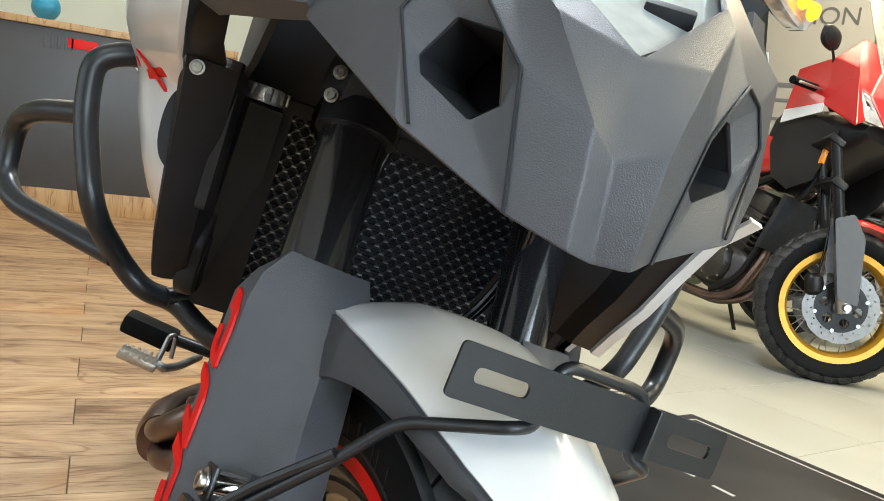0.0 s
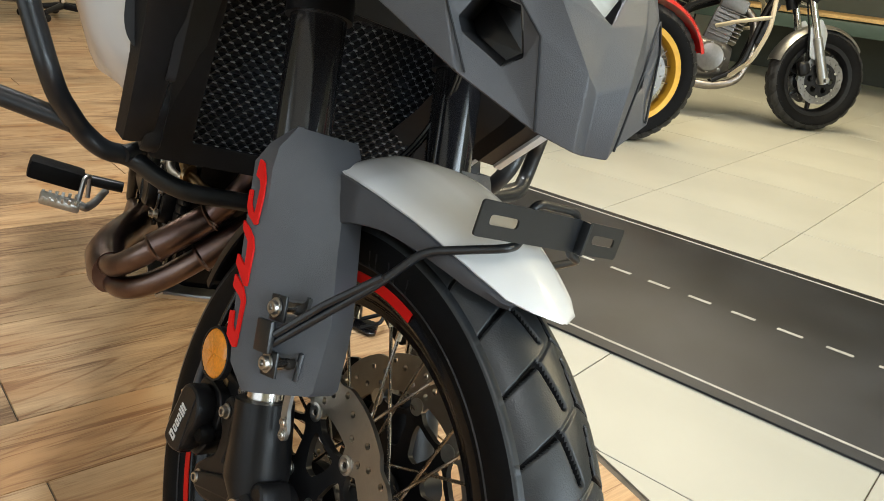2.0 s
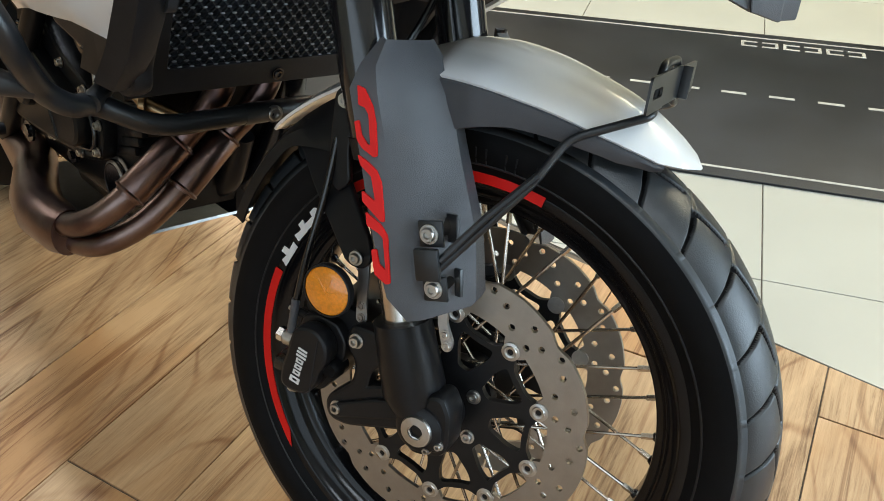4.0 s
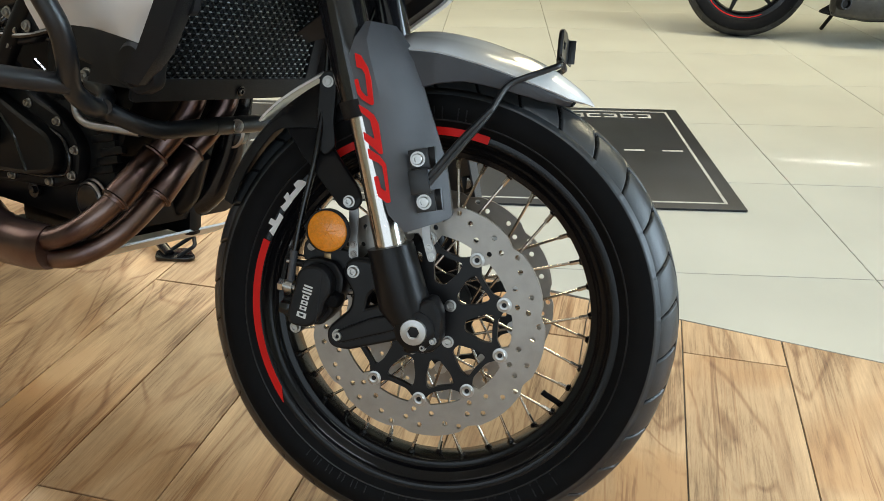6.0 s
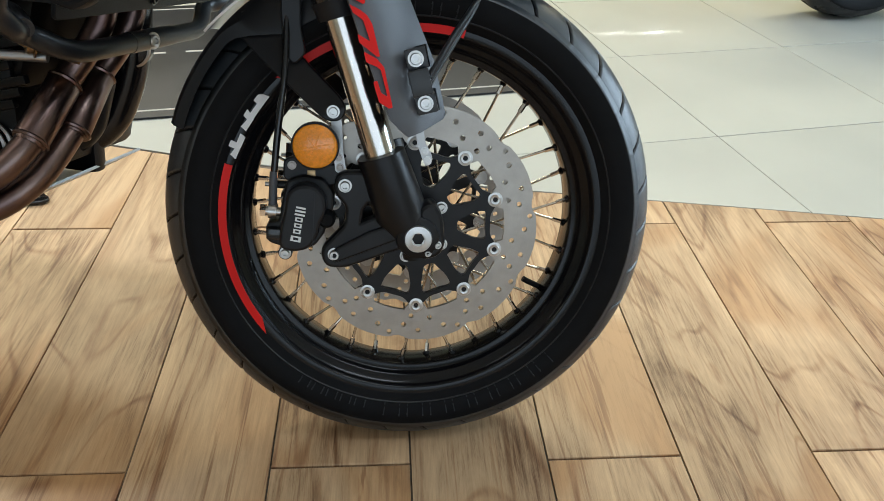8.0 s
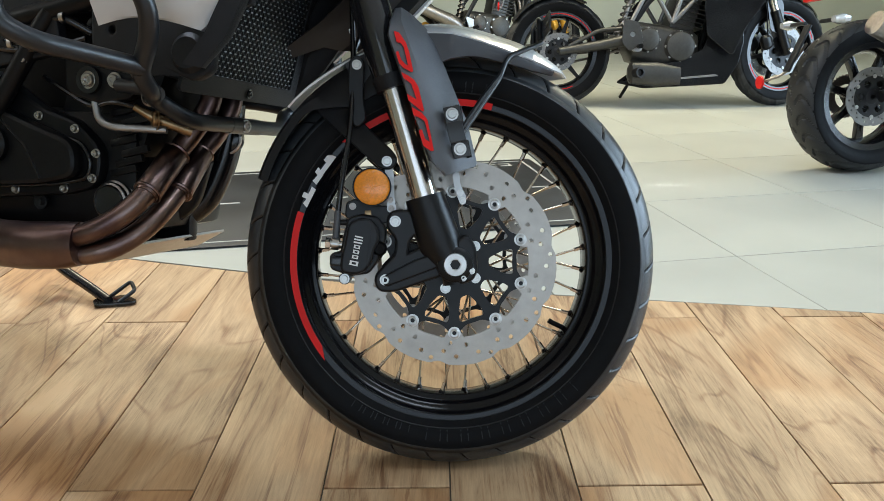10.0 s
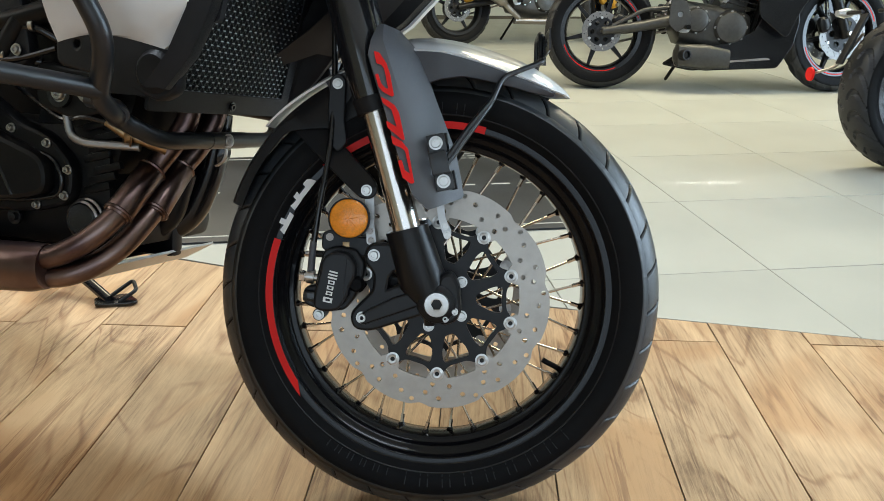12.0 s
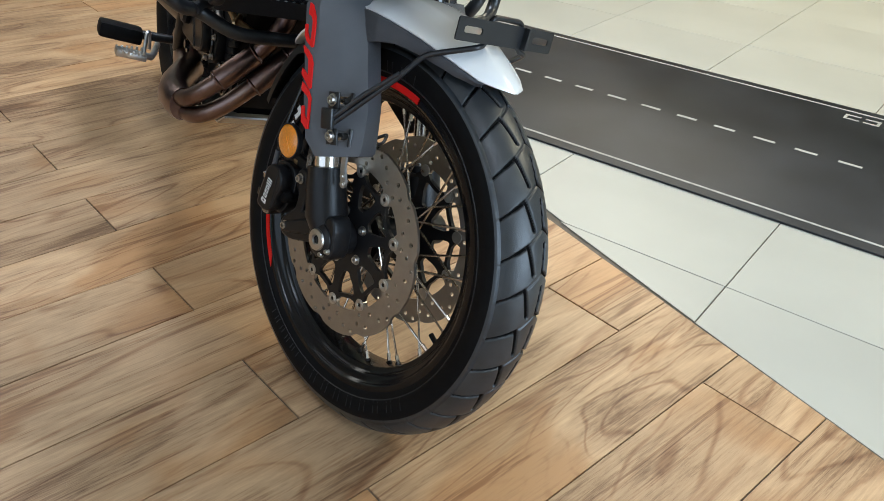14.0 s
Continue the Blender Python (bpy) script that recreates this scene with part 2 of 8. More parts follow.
def turned_steel(name, base):
    """Ground disc steel with fine rings round its axis."""
    m = mat(name, base, 0.36, 1.0, 0.10, 60)
    nt = m.node_tree
    b = nt.nodes["Principled BSDF"]
    tc = nt.nodes.new("ShaderNodeTexCoord")
    flat = nt.nodes.new("ShaderNodeVectorMath")
    flat.operation = "MULTIPLY"
    flat.inputs[1].default_value = (1, 0, 1)
    nt.links.new(tc.outputs["Object"], flat.inputs[0])
    size = nt.nodes.new("ShaderNodeVectorMath")
    size.operation = "LENGTH"
    nt.links.new(flat.outputs[0], size.inputs[0])
    ring = nt.nodes.new("ShaderNodeTexNoise")
    ring.noise_dimensions = "1D"
    ring.inputs["Scale"].default_value, ring.inputs["Detail"].default_value = 900, 3
    nt.links.new(size.outputs["Value"], ring.inputs["W"])
    rr = nt.nodes.new("ShaderNodeMapRange")
    rr.inputs["To Min"].default_value, rr.inputs["To Max"].default_value = 0.22, 0.52
    nt.links.new(ring.outputs["Fac"], rr.inputs["Value"])
    nt.links.new(rr.outputs[0], b.inputs["Roughness"])
    bump = nt.nodes.new("ShaderNodeBump")
    bump.inputs["Strength"].default_value, bump.inputs["Distance"].default_value = 0.25, 0.0005
    nt.links.new(ring.outputs["Fac"], bump.inputs["Height"])
    nt.links.new(bump.outputs[0], b.inputs["Normal"])
    return m


M["disc_steel"] = turned_steel("ground_disc_steel", (0.345, 0.318, 0.285))
M["screen"] = clear_sheet("clear_windscreen", (0.93, 0.93, 0.92))

# ---- mesh helpers ----
def as_object(name, mesh, material, parent=None, m=None, label="", smooth=True):
    ob = new(name, mesh)
    if material is not None:
        mesh.materials.clear()
        mesh.materials.append(material)
    if smooth:
        for p in mesh.polygons:
            p.use_smooth = True
        mesh.set_sharp_from_angle(angle=radians(38))
    if parent is not None:
        ob.parent = parent
    if m is not None:
        ob.matrix_basis = m
    if label:
        ob["label"] = label
    return ob


def from_lists(verts, faces):
    me = bpy.data.meshes.new("mesh")
    me.from_pydata([tuple(v) for v in verts], [], faces)
    me.validate()
    me.update()
    return me


def from_bm(bm):
    bmesh.ops.recalc_face_normals(bm, faces=bm.faces)
    me = bpy.data.meshes.new("mesh")
    bm.to_mesh(me)
    bm.free()
    return me


def join(*meshes):
    bm = bmesh.new()
    for me in meshes:
        bm.from_mesh(me)
    out = bpy.data.meshes.new("mesh")
    bm.to_mesh(out)
    bm.free()
    return out


def moved(me, m):
    out = me.copy()
    out.transform(m)
    return out


def revolve(profile, n=96, closed=True, a0=0.0, a1=2 * math.pi):
    """A profile of (r, y) turned round the y axis."""
    full = abs(a1 - a0 - 2 * math.pi) < 1e-6
    rings = n if full else n + 1
    verts, faces = [], []
    k = len(profile)
    for i in range(rings):
        a = a0 + (a1 - a0) * i / n
        for r, y in profile:
            verts.append((r * math.cos(a), y, r * math.sin(a)))
    for i in range(n):
        j = (i + 1) % rings
        for p in range(k if closed else k - 1):
            q = (p + 1) % k
            faces.append((i * k + p, i * k + q, j * k + q, j * k + p))
    if not full and closed:
        faces.append(tuple(range(k)))
        faces.append(tuple((rings - 1) * k + p for p in reversed(range(k))))
    me = from_lists(verts, faces)
    bm = bmesh.new()
    bm.from_mesh(me)
    return from_bm(bm)


def rounded(points, radius, steps=5):
    """A path with its corners rounded."""
    pts = [Vector(p) for p in points]
    out = [pts[0]]
    for a, b, c in zip(pts, pts[1:], pts[2:]):
        r = min(radius, (a - b).length * 0.48, (c - b).length * 0.48)
        p0, p2 = b + (a - b).normalized() * r, b + (c - b).normalized() * r
        for i in range(steps + 1):
            t = i / steps
            out.append((1 - t) ** 2 * p0 + 2 * t * (1 - t) * b + t * t * p2)
    return out + [pts[-1]]


def tube(points, r, n=12, radius=0.03, caps=True):
    """A round tube along a path with rounded corners; r is a radius or a function of the way from 0 to 1."""
    path = rounded(points, radius) if radius else [Vector(p) for p in points]
    total = sum((b - a).length for a, b in zip(path, path[1:]))
    verts, faces, run = [], [], 0.0
    side = None
    for i, p in enumerate(path):
        d = (path[min(i + 1, len(path) - 1)] - path[max(i - 1, 0)]).normalized()
        if side is None:
            side = d.orthogonal().normalized()
        side = (side - d * side.dot(d)).normalized()
        up = d.cross(side)
        if i:
            run += (p - path[i - 1]).length
        rad = r(run / total) if callable(r) else r
        for k in range(n):
            a = 2 * math.pi * k / n
            verts.append(p + side * math.cos(a) * rad + up * math.sin(a) * rad)
    for i in range(len(path) - 1):
        for k in range(n):
            l = (k + 1) % n
            faces.append((i * n + k, i * n + l, (i + 1) * n + l, (i + 1) * n + k))
    if caps:
        faces.append(tuple(reversed(range(n))))
        faces.append(tuple((len(path) - 1) * n + k for k in range(n)))
    return from_lists(verts, faces)


def cyl(a, b, r0, r1=None, n=24):
    r1 = r0 if r1 is None else r1
    return tube([a, b], lambda t: r0 + (r1 - r0) * t, n, 0)


def plate(outlines, thick, bevel=0.0, merge=False):
    """Flat sheet in the xz plane, from closed outlines of (x, z) (the inner ones are holes), thick along y round y = 0."""
    cu = bpy.data.curves.new("sheet", "CURVE")
    cu.dimensions, cu.fill_mode, cu.extrude, cu.bevel_depth, cu.bevel_resolution = "2D", "BOTH", max(thick / 2 - bevel, 1e-5), bevel, 1
    for line in outlines:
        sp = cu.splines.new("POLY")
        sp.points.add(len(line) - 1)
        for p, (x, z) in zip(sp.points, line):
            p.co = (x, z, 0, 1)
        sp.use_cyclic_u = True
    ob = bpy.data.objects.new("sheet", cu)
    scene.collection.objects.link(ob)
    bpy.context.view_layer.update()
    me = bpy.data.meshes.new_from_object(ob.evaluated_get(bpy.context.evaluated_depsgraph_get()))
    bpy.data.objects.remove(ob)
    bpy.data.curves.remove(cu)
    me.transform(Matrix(((1, 0, 0, 0), (0, 0, -1, 0), (0, 1, 0, 0), (0, 0, 0, 1))))
    if not merge:
        return me
    bm = bmesh.new()
    bm.from_mesh(me)
    bmesh.ops.remove_doubles(bm, verts=bm.verts[:], dist=2e-5)
    bpy.data.meshes.remove(me)
    return from_bm(bm)


def circle(x, z, r, n=12, a0=0.0):
    return [(x + r * math.cos(a0 + 2 * math.pi * i / n), z + r * math.sin(a0 + 2 * math.pi * i / n)) for i in range(n)]


def round_poly(pts, r, steps=4):
    """A closed outline with rounded corners."""
    out = []
    n = len(pts)
    for i in range(n):
        a, b, c = Vector(pts[i - 1]), Vector(pts[i]), Vector(pts[(i + 1) % n])
        q = min(r, (a - b).length * 0.45, (c - b).length * 0.45)
        p0, p2 = b + (a - b).normalized() * q, b + (c - b).normalized() * q
        for k in range(steps + 1):
            t = k / steps
            out.append(tuple((1 - t) ** 2 * p0 + 2 * t * (1 - t) * b + t * t * p2))
    return out


def at(me, x=0.0, y=0.0, z=0.0, rx=0, ry=0, rz=0):
    me.transform(pose(x, y, z, rx, ry, rz))
    return me


def box(sx, sy, sz, bevel=0.003, seg=2):
    bm = bmesh.new()
    bmesh.ops.create_cube(bm, size=1.0, matrix=Matrix.Diagonal((sx, sy, sz, 1)))
    if bevel:
        bmesh.ops.bevel(bm, geom=bm.edges[:], offset=bevel, segments=seg, affect="EDGES", profile=0.6)
    return from_bm(bm)


def loft(sections, closed=False, thick=0.0, caps=False):
    """A skin over rows of points, all rows as long; thick: given a thickness."""
    k = len(sections[0])
    verts = [v for s in sections for v in s]
    faces = []
    for i in range(len(sections) - 1):
        for p in range(k if closed else k - 1):
            q = (p + 1) % k
            faces.append((i * k + p, i * k + q, (i + 1) * k + q, (i + 1) * k + p))
    if caps:
        faces.append(tuple(reversed(range(k))))
        faces.append(tuple((len(sections) - 1) * k + p for p in range(k)))
    bm = bmesh.new()
    bm.from_mesh(from_lists(verts, faces))
    bmesh.ops.remove_doubles(bm, verts=bm.verts[:], dist=1e-5)
    bmesh.ops.recalc_face_normals(bm, faces=bm.faces)
    if thick:
        bmesh.ops.solidify(bm, geom=bm.faces[:], thickness=thick)
    return from_bm(bm)


def mirror_y(me):
    out = me.copy()
    out.transform(Matrix.Diagonal((1, -1, 1, 1)))
    out.flip_normals()
    return out


def hexbolt(r=0.007, h=0.005, n=6, washer=True):
    """A bolt head that faces -y, its seat at y = 0."""
    parts = []
    if washer:
        parts.append(revolve([(0.0, 0.0), (r * 1.35, 0.0), (r * 1.35, -0.0015), (0.0, -0.0018)], 20, False))
    parts.append(revolve([(r, 0.0), (r, -h * 0.8), (r * 0.88, -h), (r * 0.5, -h), (r * 0.48, -h * 0.5), (0.0, -h * 0.5)], n if not washer else 12, False))
    return join(*parts)


def blob(rows, n=20, power=2.6):
    """A closed body along x: rows of (x, y, z, half width, half height)."""
    out = []
    for x, y, z, w, h in rows:
        ring = []
        for k in range(n):
            a = 2 * math.pi * k / n
            c, s = math.cos(a), math.sin(a)
            ring.append((x, y + w * math.copysign(abs(c) ** (2 / power), c), z + h * math.copysign(abs(s) ** (2 / power), s)))
        out.append(ring)
    return loft(out, closed=True, caps=True)

# ---- setting ----
BORDER = [(-9.0, 3.6), (-2.0, 1.33), (-0.8, 0.937), (-0.59, 0.875), (-0.18, 0.757), (0.27, 0.692), (0.59, 0.642), (1.05, 0.566), (2.5, 0.33), (9.0, -0.72)]


def border(x):
    for (x0, y0), (x1, y1) in zip(BORDER, BORDER[1:]):
        if x <= x1:
            return y0 + (y1 - y0) * (x - x0) / (x1 - x0)
    return BORDER[-1][1]


def slab(name, sx, sy, sz, centre, material, label):
    ob = as_object(name, box(sx, sy, sz, 0), material, None, pose(*centre), smooth=False)
    return tagged(ob, label, "room", kind="structure")


floor = slab("floor", 18.0, 24.0, 0.1, (0.0, 0.0, -0.0540), M["grout"], "showroom floor of wood-look planks and cream tiles")
ceiling = slab("ceiling", 18.0, 18.0, 0.1, (0.0, 3.0, 3.35), M["ceiling"], "plain white showroom ceiling")
slab("wall_west", 0.15, 18.0, 3.3, (-8.0, 3.0, 1.65), M["wall"], "pale green painted showroom wall")
slab("wall_east", 0.15, 4.6, 3.3, (6.0, -3.2, 1.65), M["wall"], "pale painted showroom wall beside the shop window")
slab("wall_east_2", 0.15, 6.1, 3.3, (6.0, 6.45, 1.65), M["wall"], "pale painted showroom wall beside the shop window")
slab("wall_east_3", 0.15, 4.3, 0.45, (6.0, 1.25, 0.225), M["wall"], "low painted wall under the shop window")
slab("wall_east_4", 0.15, 4.3, 0.38, (6.0, 1.25, 3.11), M["wall"], "painted wall above the shop window")
window = tagged(new("window_1"), "large shop window in a dark metal frame", "window", kind="structure")
window.matrix_basis = pose(6.0, 1.25, 0)
for y in (-2.12, -0.72, 0.72, 2.12):
    as_object("window_frame", at(box(0.06, 0.05, 2.47, 0.004), 0.03, y, 1.685), M["black_satin"], window)
for z in (0.47, 2.90):
    as_object("window_frame", at(box(0.06, 4.2, 0.05, 0.004), 0.03, 0, z), M["black_satin"], window)
for y in (-1.42, 0.0, 1.42):
    pane = as_object("pane", at(box(0.008, 1.37, 2.38, 0), 0.03, y, 1.685), M["screen"], window)
    pane.visible_shadow = False
slab("wall_north", 14.0, 0.15, 3.3, (-1.0, 9.5, 1.65), M["wall"], "pale painted wall behind the parked motorcycles")
slab("wall_south", 5.9, 0.15, 3.3, (-5.05, -5.5, 1.65), M["wall"], "pale painted showroom wall beside the shop front")
slab("wall_south_2", 1.9, 0.15, 3.3, (5.05, -5.5, 1.65), M["wall"], "pale painted showroom wall beside the shop front")
slab("wall_south_3", 6.2, 0.15, 0.40, (1.0, -5.5, 0.20), M["wall"], "low painted wall under the shop front glass")
slab("wall_south_4", 6.2, 0.15, 0.38, (1.0, -5.5, 3.11), M["wall"], "painted wall above the shop front glass")
front = tagged(new("window_2"), "wide shop front glass in a dark metal frame", "window", kind="structure")
front.matrix_basis = pose(1.0, -5.5, 0, 0, 0, -90)
for y in (-3.07, -1.03, 1.03, 3.07):
    as_object("window_frame", at(box(0.06, 0.05, 2.52, 0.004), 0.03, y, 1.66), M["black_satin"], front)
for z in (0.43, 2.89):
    as_object("window_frame", at(box(0.06, 6.1, 0.05, 0.004), 0.03, 0, z), M["black_satin"], front)
for y in (-2.05, 0.0, 2.05):
    pane = as_object("pane", at(box(0.008, 2.0, 2.40, 0), 0.03, y, 1.66), M["screen"], front)
    pane.visible_shadow = False

for x, y, sx, sy, _, _ in PANELS:
    lamp_frame = tagged(new("ceiling_light"), "flat white ceiling light panel in a thin frame", "ceiling light", "ceiling lights")
    lamp_frame.matrix_basis = pose(x, y, 3.16)
    for k in (-1, 1):
        as_object("frame", at(box(sx + 0.08, 0.04, 0.07, 0.004), 0, k * (sy / 2 + 0.02), 0), M["white_paint"], lamp_frame)
        as_object("frame", at(box(0.04, sy, 0.07, 0.004), k * (sx / 2 + 0.02), 0, 0), M["white_paint"], lamp_frame)
    as_object("back_plate", at(box(sx, sy, 0.02, 0), 0, 0, 0.04), M["white_paint"], lamp_frame)
    as_object("hanger", at(box(0.02, 0.02, 0.12, 0), 0, 0, 0.09), M["steel"], lamp_frame)


# ---- the motorcycle: fork frame and body frame ----
MF = pose(0.0082, 0.0565, 0.3182, -16.43, 0, 2.09)
MB = pose(0.0082, 0.0565, 0.3182, -12, 0, -15)
bike = tagged(new("motorcycle"), "white and grey adventure motorcycle leaning on its side stand", "motorcycle", "motorcycles on show")


YW = 0.008  # middle of the tyre and rim
YC = 0.015  # middle of the fork and mudguard


def fpart(name, me, material, parent=None, label="", smooth=True):
    """A part that turns with the handlebars."""
    return as_object(name, me, M[material], parent or bike, None if parent else MF, label, smooth)


def bpart(name, me, material, parent=None, label="", smooth=True):
    """A part of the frame and body."""
    return as_object(name, me, M[material], parent or bike, None if parent else MB, label, smooth)


# ---- front wheel ----
def tyre_mesh():
    prof = [(0.2475, 0.0405), (0.256, 0.046), (0.270, 0.0525), (0.284, 0.0548), (0.296, 0.0532), (0.304, 0.0500)]
    cols, rings, pitch = 120, 2040, 34
    crown = []
    for i in range(cols + 1):
        v = -1 + 2 * i / cols
        a = v * 1.06
        crown.append((0.330 - 0.0545 * (1 - math.cos(a)) * 0.95, 0.0575 * math.sin(a), v))
    left = [(r, -y, None) for r, y in prof]
    right = [(r, y, None) for r, y in reversed(prof)]
    line = left + crown + right
    # per pitch: a bold inner arm, a thin arm to the shoulder, a thin link to the other half
    strokes_ = [((-0.32, 0.0), (-0.14, 0.66), 0.0024, 1.0), ((-0.32, 0.0), (-0.62, 0.17), 0.0021, 1.0), ((-0.62, 0.17), (-1.16, 0.46), 0.0017, 0.80), ((-0.32, 0.0), (0.18, -0.38), 0.0012, 0.35), ((0.18, -0.38), (0.22, -1.02), 0.0024, 1.0), ((0.18, -0.38), (0.55, -0.20), 0.0021, 1.0), ((0.55, -0.20), (1.16, 0.08), 0.0017, 0.80)]
    segs = []
    for (v0, s0), (v1, s1), wid, deep in strokes_:
        for wrap in (-1, 0, 1, 2):
            segs.append((v0 * 0.062, wrap - s0, v1 * 0.062, wrap - s1, wid, deep))
    plen = 2 * math.pi * 0.33 / pitch
    verts = np.zeros((rings, len(line), 3))
    ang = np.arange(rings) * 2 * np.pi / rings
    sfrac = (ang / (2 * np.pi) * pitch) % 1.0
    for c, (r, y, v) in enumerate(line):
        rad = np.full(rings, r)
        if v is not None:
            best = np.zeros(rings)
            p = v * 0.062
            for v0, s0, v1, s1, wid, deep in segs:
                ax, ay, bx, by = v0, s0 * plen, v1, s1 * plen
                dx, dy = bx - ax, by - ay
                t = np.clip(((p - ax) * dx + (sfrac * plen - ay) * dy) / (dx * dx + dy * dy), 0, 1)
                best = np.maximum(best, deep * np.clip((wid + 0.0014 - np.hypot(p - ax - t * dx, sfrac * plen - ay - t * dy)) / 0.0028, 0, 1))
            rad = rad - 0.0060 * best
        verts[:, c, 0], verts[:, c, 1], verts[:, c, 2] = rad * np.cos(ang), y, rad * np.sin(ang)
    k = len(line)
    faces = [(i * k + p, ((i + 1) % rings) * k + p, ((i + 1) % rings) * k + p + 1, i * k + p + 1) for i in range(rings) for p in range(k - 1)]
    me = from_lists(verts.reshape(-1, 3), faces)
    return me


def two_rubbers(ob, R, w, tread="tread", middle=0.0, grooved=False):
    """Tread rubber on the crown, black walls; black in grooves paints their shade."""
    ob.data.materials.append(M[tread])
    if grooved:
        ob.data.edges.foreach_set("use_edge_sharp", [False] * len(ob.data.edges))
    for f in ob.data.polygons:
        c = f.center
        r = math.hypot(c.x, c.z)
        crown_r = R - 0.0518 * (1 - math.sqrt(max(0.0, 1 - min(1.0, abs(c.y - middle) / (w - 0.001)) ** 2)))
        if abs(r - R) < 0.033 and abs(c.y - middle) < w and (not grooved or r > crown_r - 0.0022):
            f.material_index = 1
    return ob


def arc_strip(r0, r1, y, a0, a1, n=40, thick=0.0012, slant=0.0):
    outline = [(r1 * math.cos(a0 + (a1 + slant - a0) * i / n), r1 * math.sin(a0 + (a1 + slant - a0) * i / n)) for i in range(n + 1)]
    outline += [(r0 * math.cos(a1 + (a0 - a1) * i / n), r0 * math.sin(a1 + (a0 - a1) * i / n)) for i in range(n + 1)]
    return at(plate([outline], thick), 0, y, 0)


def rim_mesh():
    half = [(0.2560, 0.0420), (0.2550, 0.0440), (0.2448, 0.0446), (0.2430, 0.0436), (0.2415, 0.0405), (0.2385, 0.0372), (0.2330, 0.0338), (0.2300, 0.0326), (0.2284, 0.0306), (0.2262, 0.0268), (0.2238, 0.0250), (0.2190, 0.0246), (0.2172, 0.0236), (0.2164, 0.0215), (0.2156, 0.0)]
    inner = [(0.2190, 0.0), (0.2215, 0.0180), (0.2300, 0.0260), (0.2450, 0.0330)]
    prof = [(r, -y) for r, y in half] + [(r, y) for r, y in reversed(half[:-1])] + [(r, y) for r, y in reversed(inner)] + [(r, -y) for r, y in inner[1:]]
    return revolve(prof, 120)


def rotor_mesh():
    n = 240
    outer = []
    for i in range(n):
        a = 2 * math.pi * i / n
        ph = (a * 10 / (2 * math.pi) + 0.25) % 1
        notch = max(0.0, 1 - abs(ph - 0.5) / 0.13)
        outer.append(((0.1605 - 0.0045 * notch ** 0.6 + 0.001 * math.cos(2 * math.pi * ph)) * math.cos(a), (0.1605 - 0.0045 * notch ** 0.6 + 0.001 * math.cos(2 * math.pi * ph)) * math.sin(a)))
    inner = []
    for i in range(n):
        a = 2 * math.pi * i / n
        ph = (a * 10 / (2 * math.pi)) % 1
        lobe = max(0.0, 1 - abs(ph - 0.5) / 0.20) ** 0.5
        inner.append(((0.1175 - 0.015 * lobe) * math.cos(a), (0.1175 - 0.015 * lobe) * math.sin(a)))
    holes = []
    for i in range(10):
        for da, r in ((0, 0.152), (7, 0.139), (15, 0.147), (22, 0.130), (29, 0.145), (11, 0.126)):
            a = radians(36 * i + da + 4)
            holes.append(circle(r * math.cos(a), r * math.sin(a), 0.0036, 12))
    return plate([outer, inner, *holes], 0.0048)


def carrier_mesh():
    """Ten arms that end at the buttons of the disc, joined by a scalloped edge."""
    n = 200
    outer = []
    for i in range(n):
        a = 2 * math.pi * i / n
        r = 0.0985 + 0.0150 * abs(math.cos(5 * (a - radians(18)))) ** 5
        outer.append((r * math.cos(a), r * math.sin(a)))
    outlines = [outer, circle(0, 0, 0.028, 32)]
    for k in range(10):
        c = 36 * k
        win = [(0.0560, -7.0), (0.0545, 0.0), (0.0560, 7.0), (0.0800, 13.0), (0.0955, 12.0), (0.0915, 0.0), (0.0955, -12.0), (0.0800, -13.0)]
        outlines.append(round_poly([(r * math.cos(radians(c + d)), r * math.sin(radians(c + d))) for r, d in win], 0.006, 3))
    return plate(outlines, 0.007, 0.0, True)


hub = at(revolve([(0.026, -0.062), (0.026, -0.044), (0.044, -0.042), (0.046, -0.034), (0.044, -0.028), (0.024, -0.020), (0.022, 0.0), (0.024, 0.020), (0.044, 0.028), (0.046, 0.034), (0.044, 0.042), (0.026, 0.044), (0.026, 0.062), (0.012, 0.062), (0.012, -0.062)], 48), 0, YC, 0)
front_wheel = fpart("front_wheel", hub, "black_satin", None, "black spoked front wheel with twin wave brake discs")
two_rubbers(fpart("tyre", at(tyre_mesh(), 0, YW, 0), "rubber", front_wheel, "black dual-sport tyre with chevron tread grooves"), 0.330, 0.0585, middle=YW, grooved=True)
rim = fpart("rim", at(rim_mesh(), 0, YW, 0), "rim_black", front_wheel, "gloss black rim with red stripes")
fpart("rim_stripe", arc_strip(0.2446, 0.2550, -0.0456 + YW, radians(161), radians(212), slant=radians(5)), "red", rim, "red rim decal")
fpart("rim_stripe", arc_strip(0.2446, 0.2550, -0.0456 + YW, radians(75), radians(130), slant=radians(2)), "red", rim, "red rim decal")
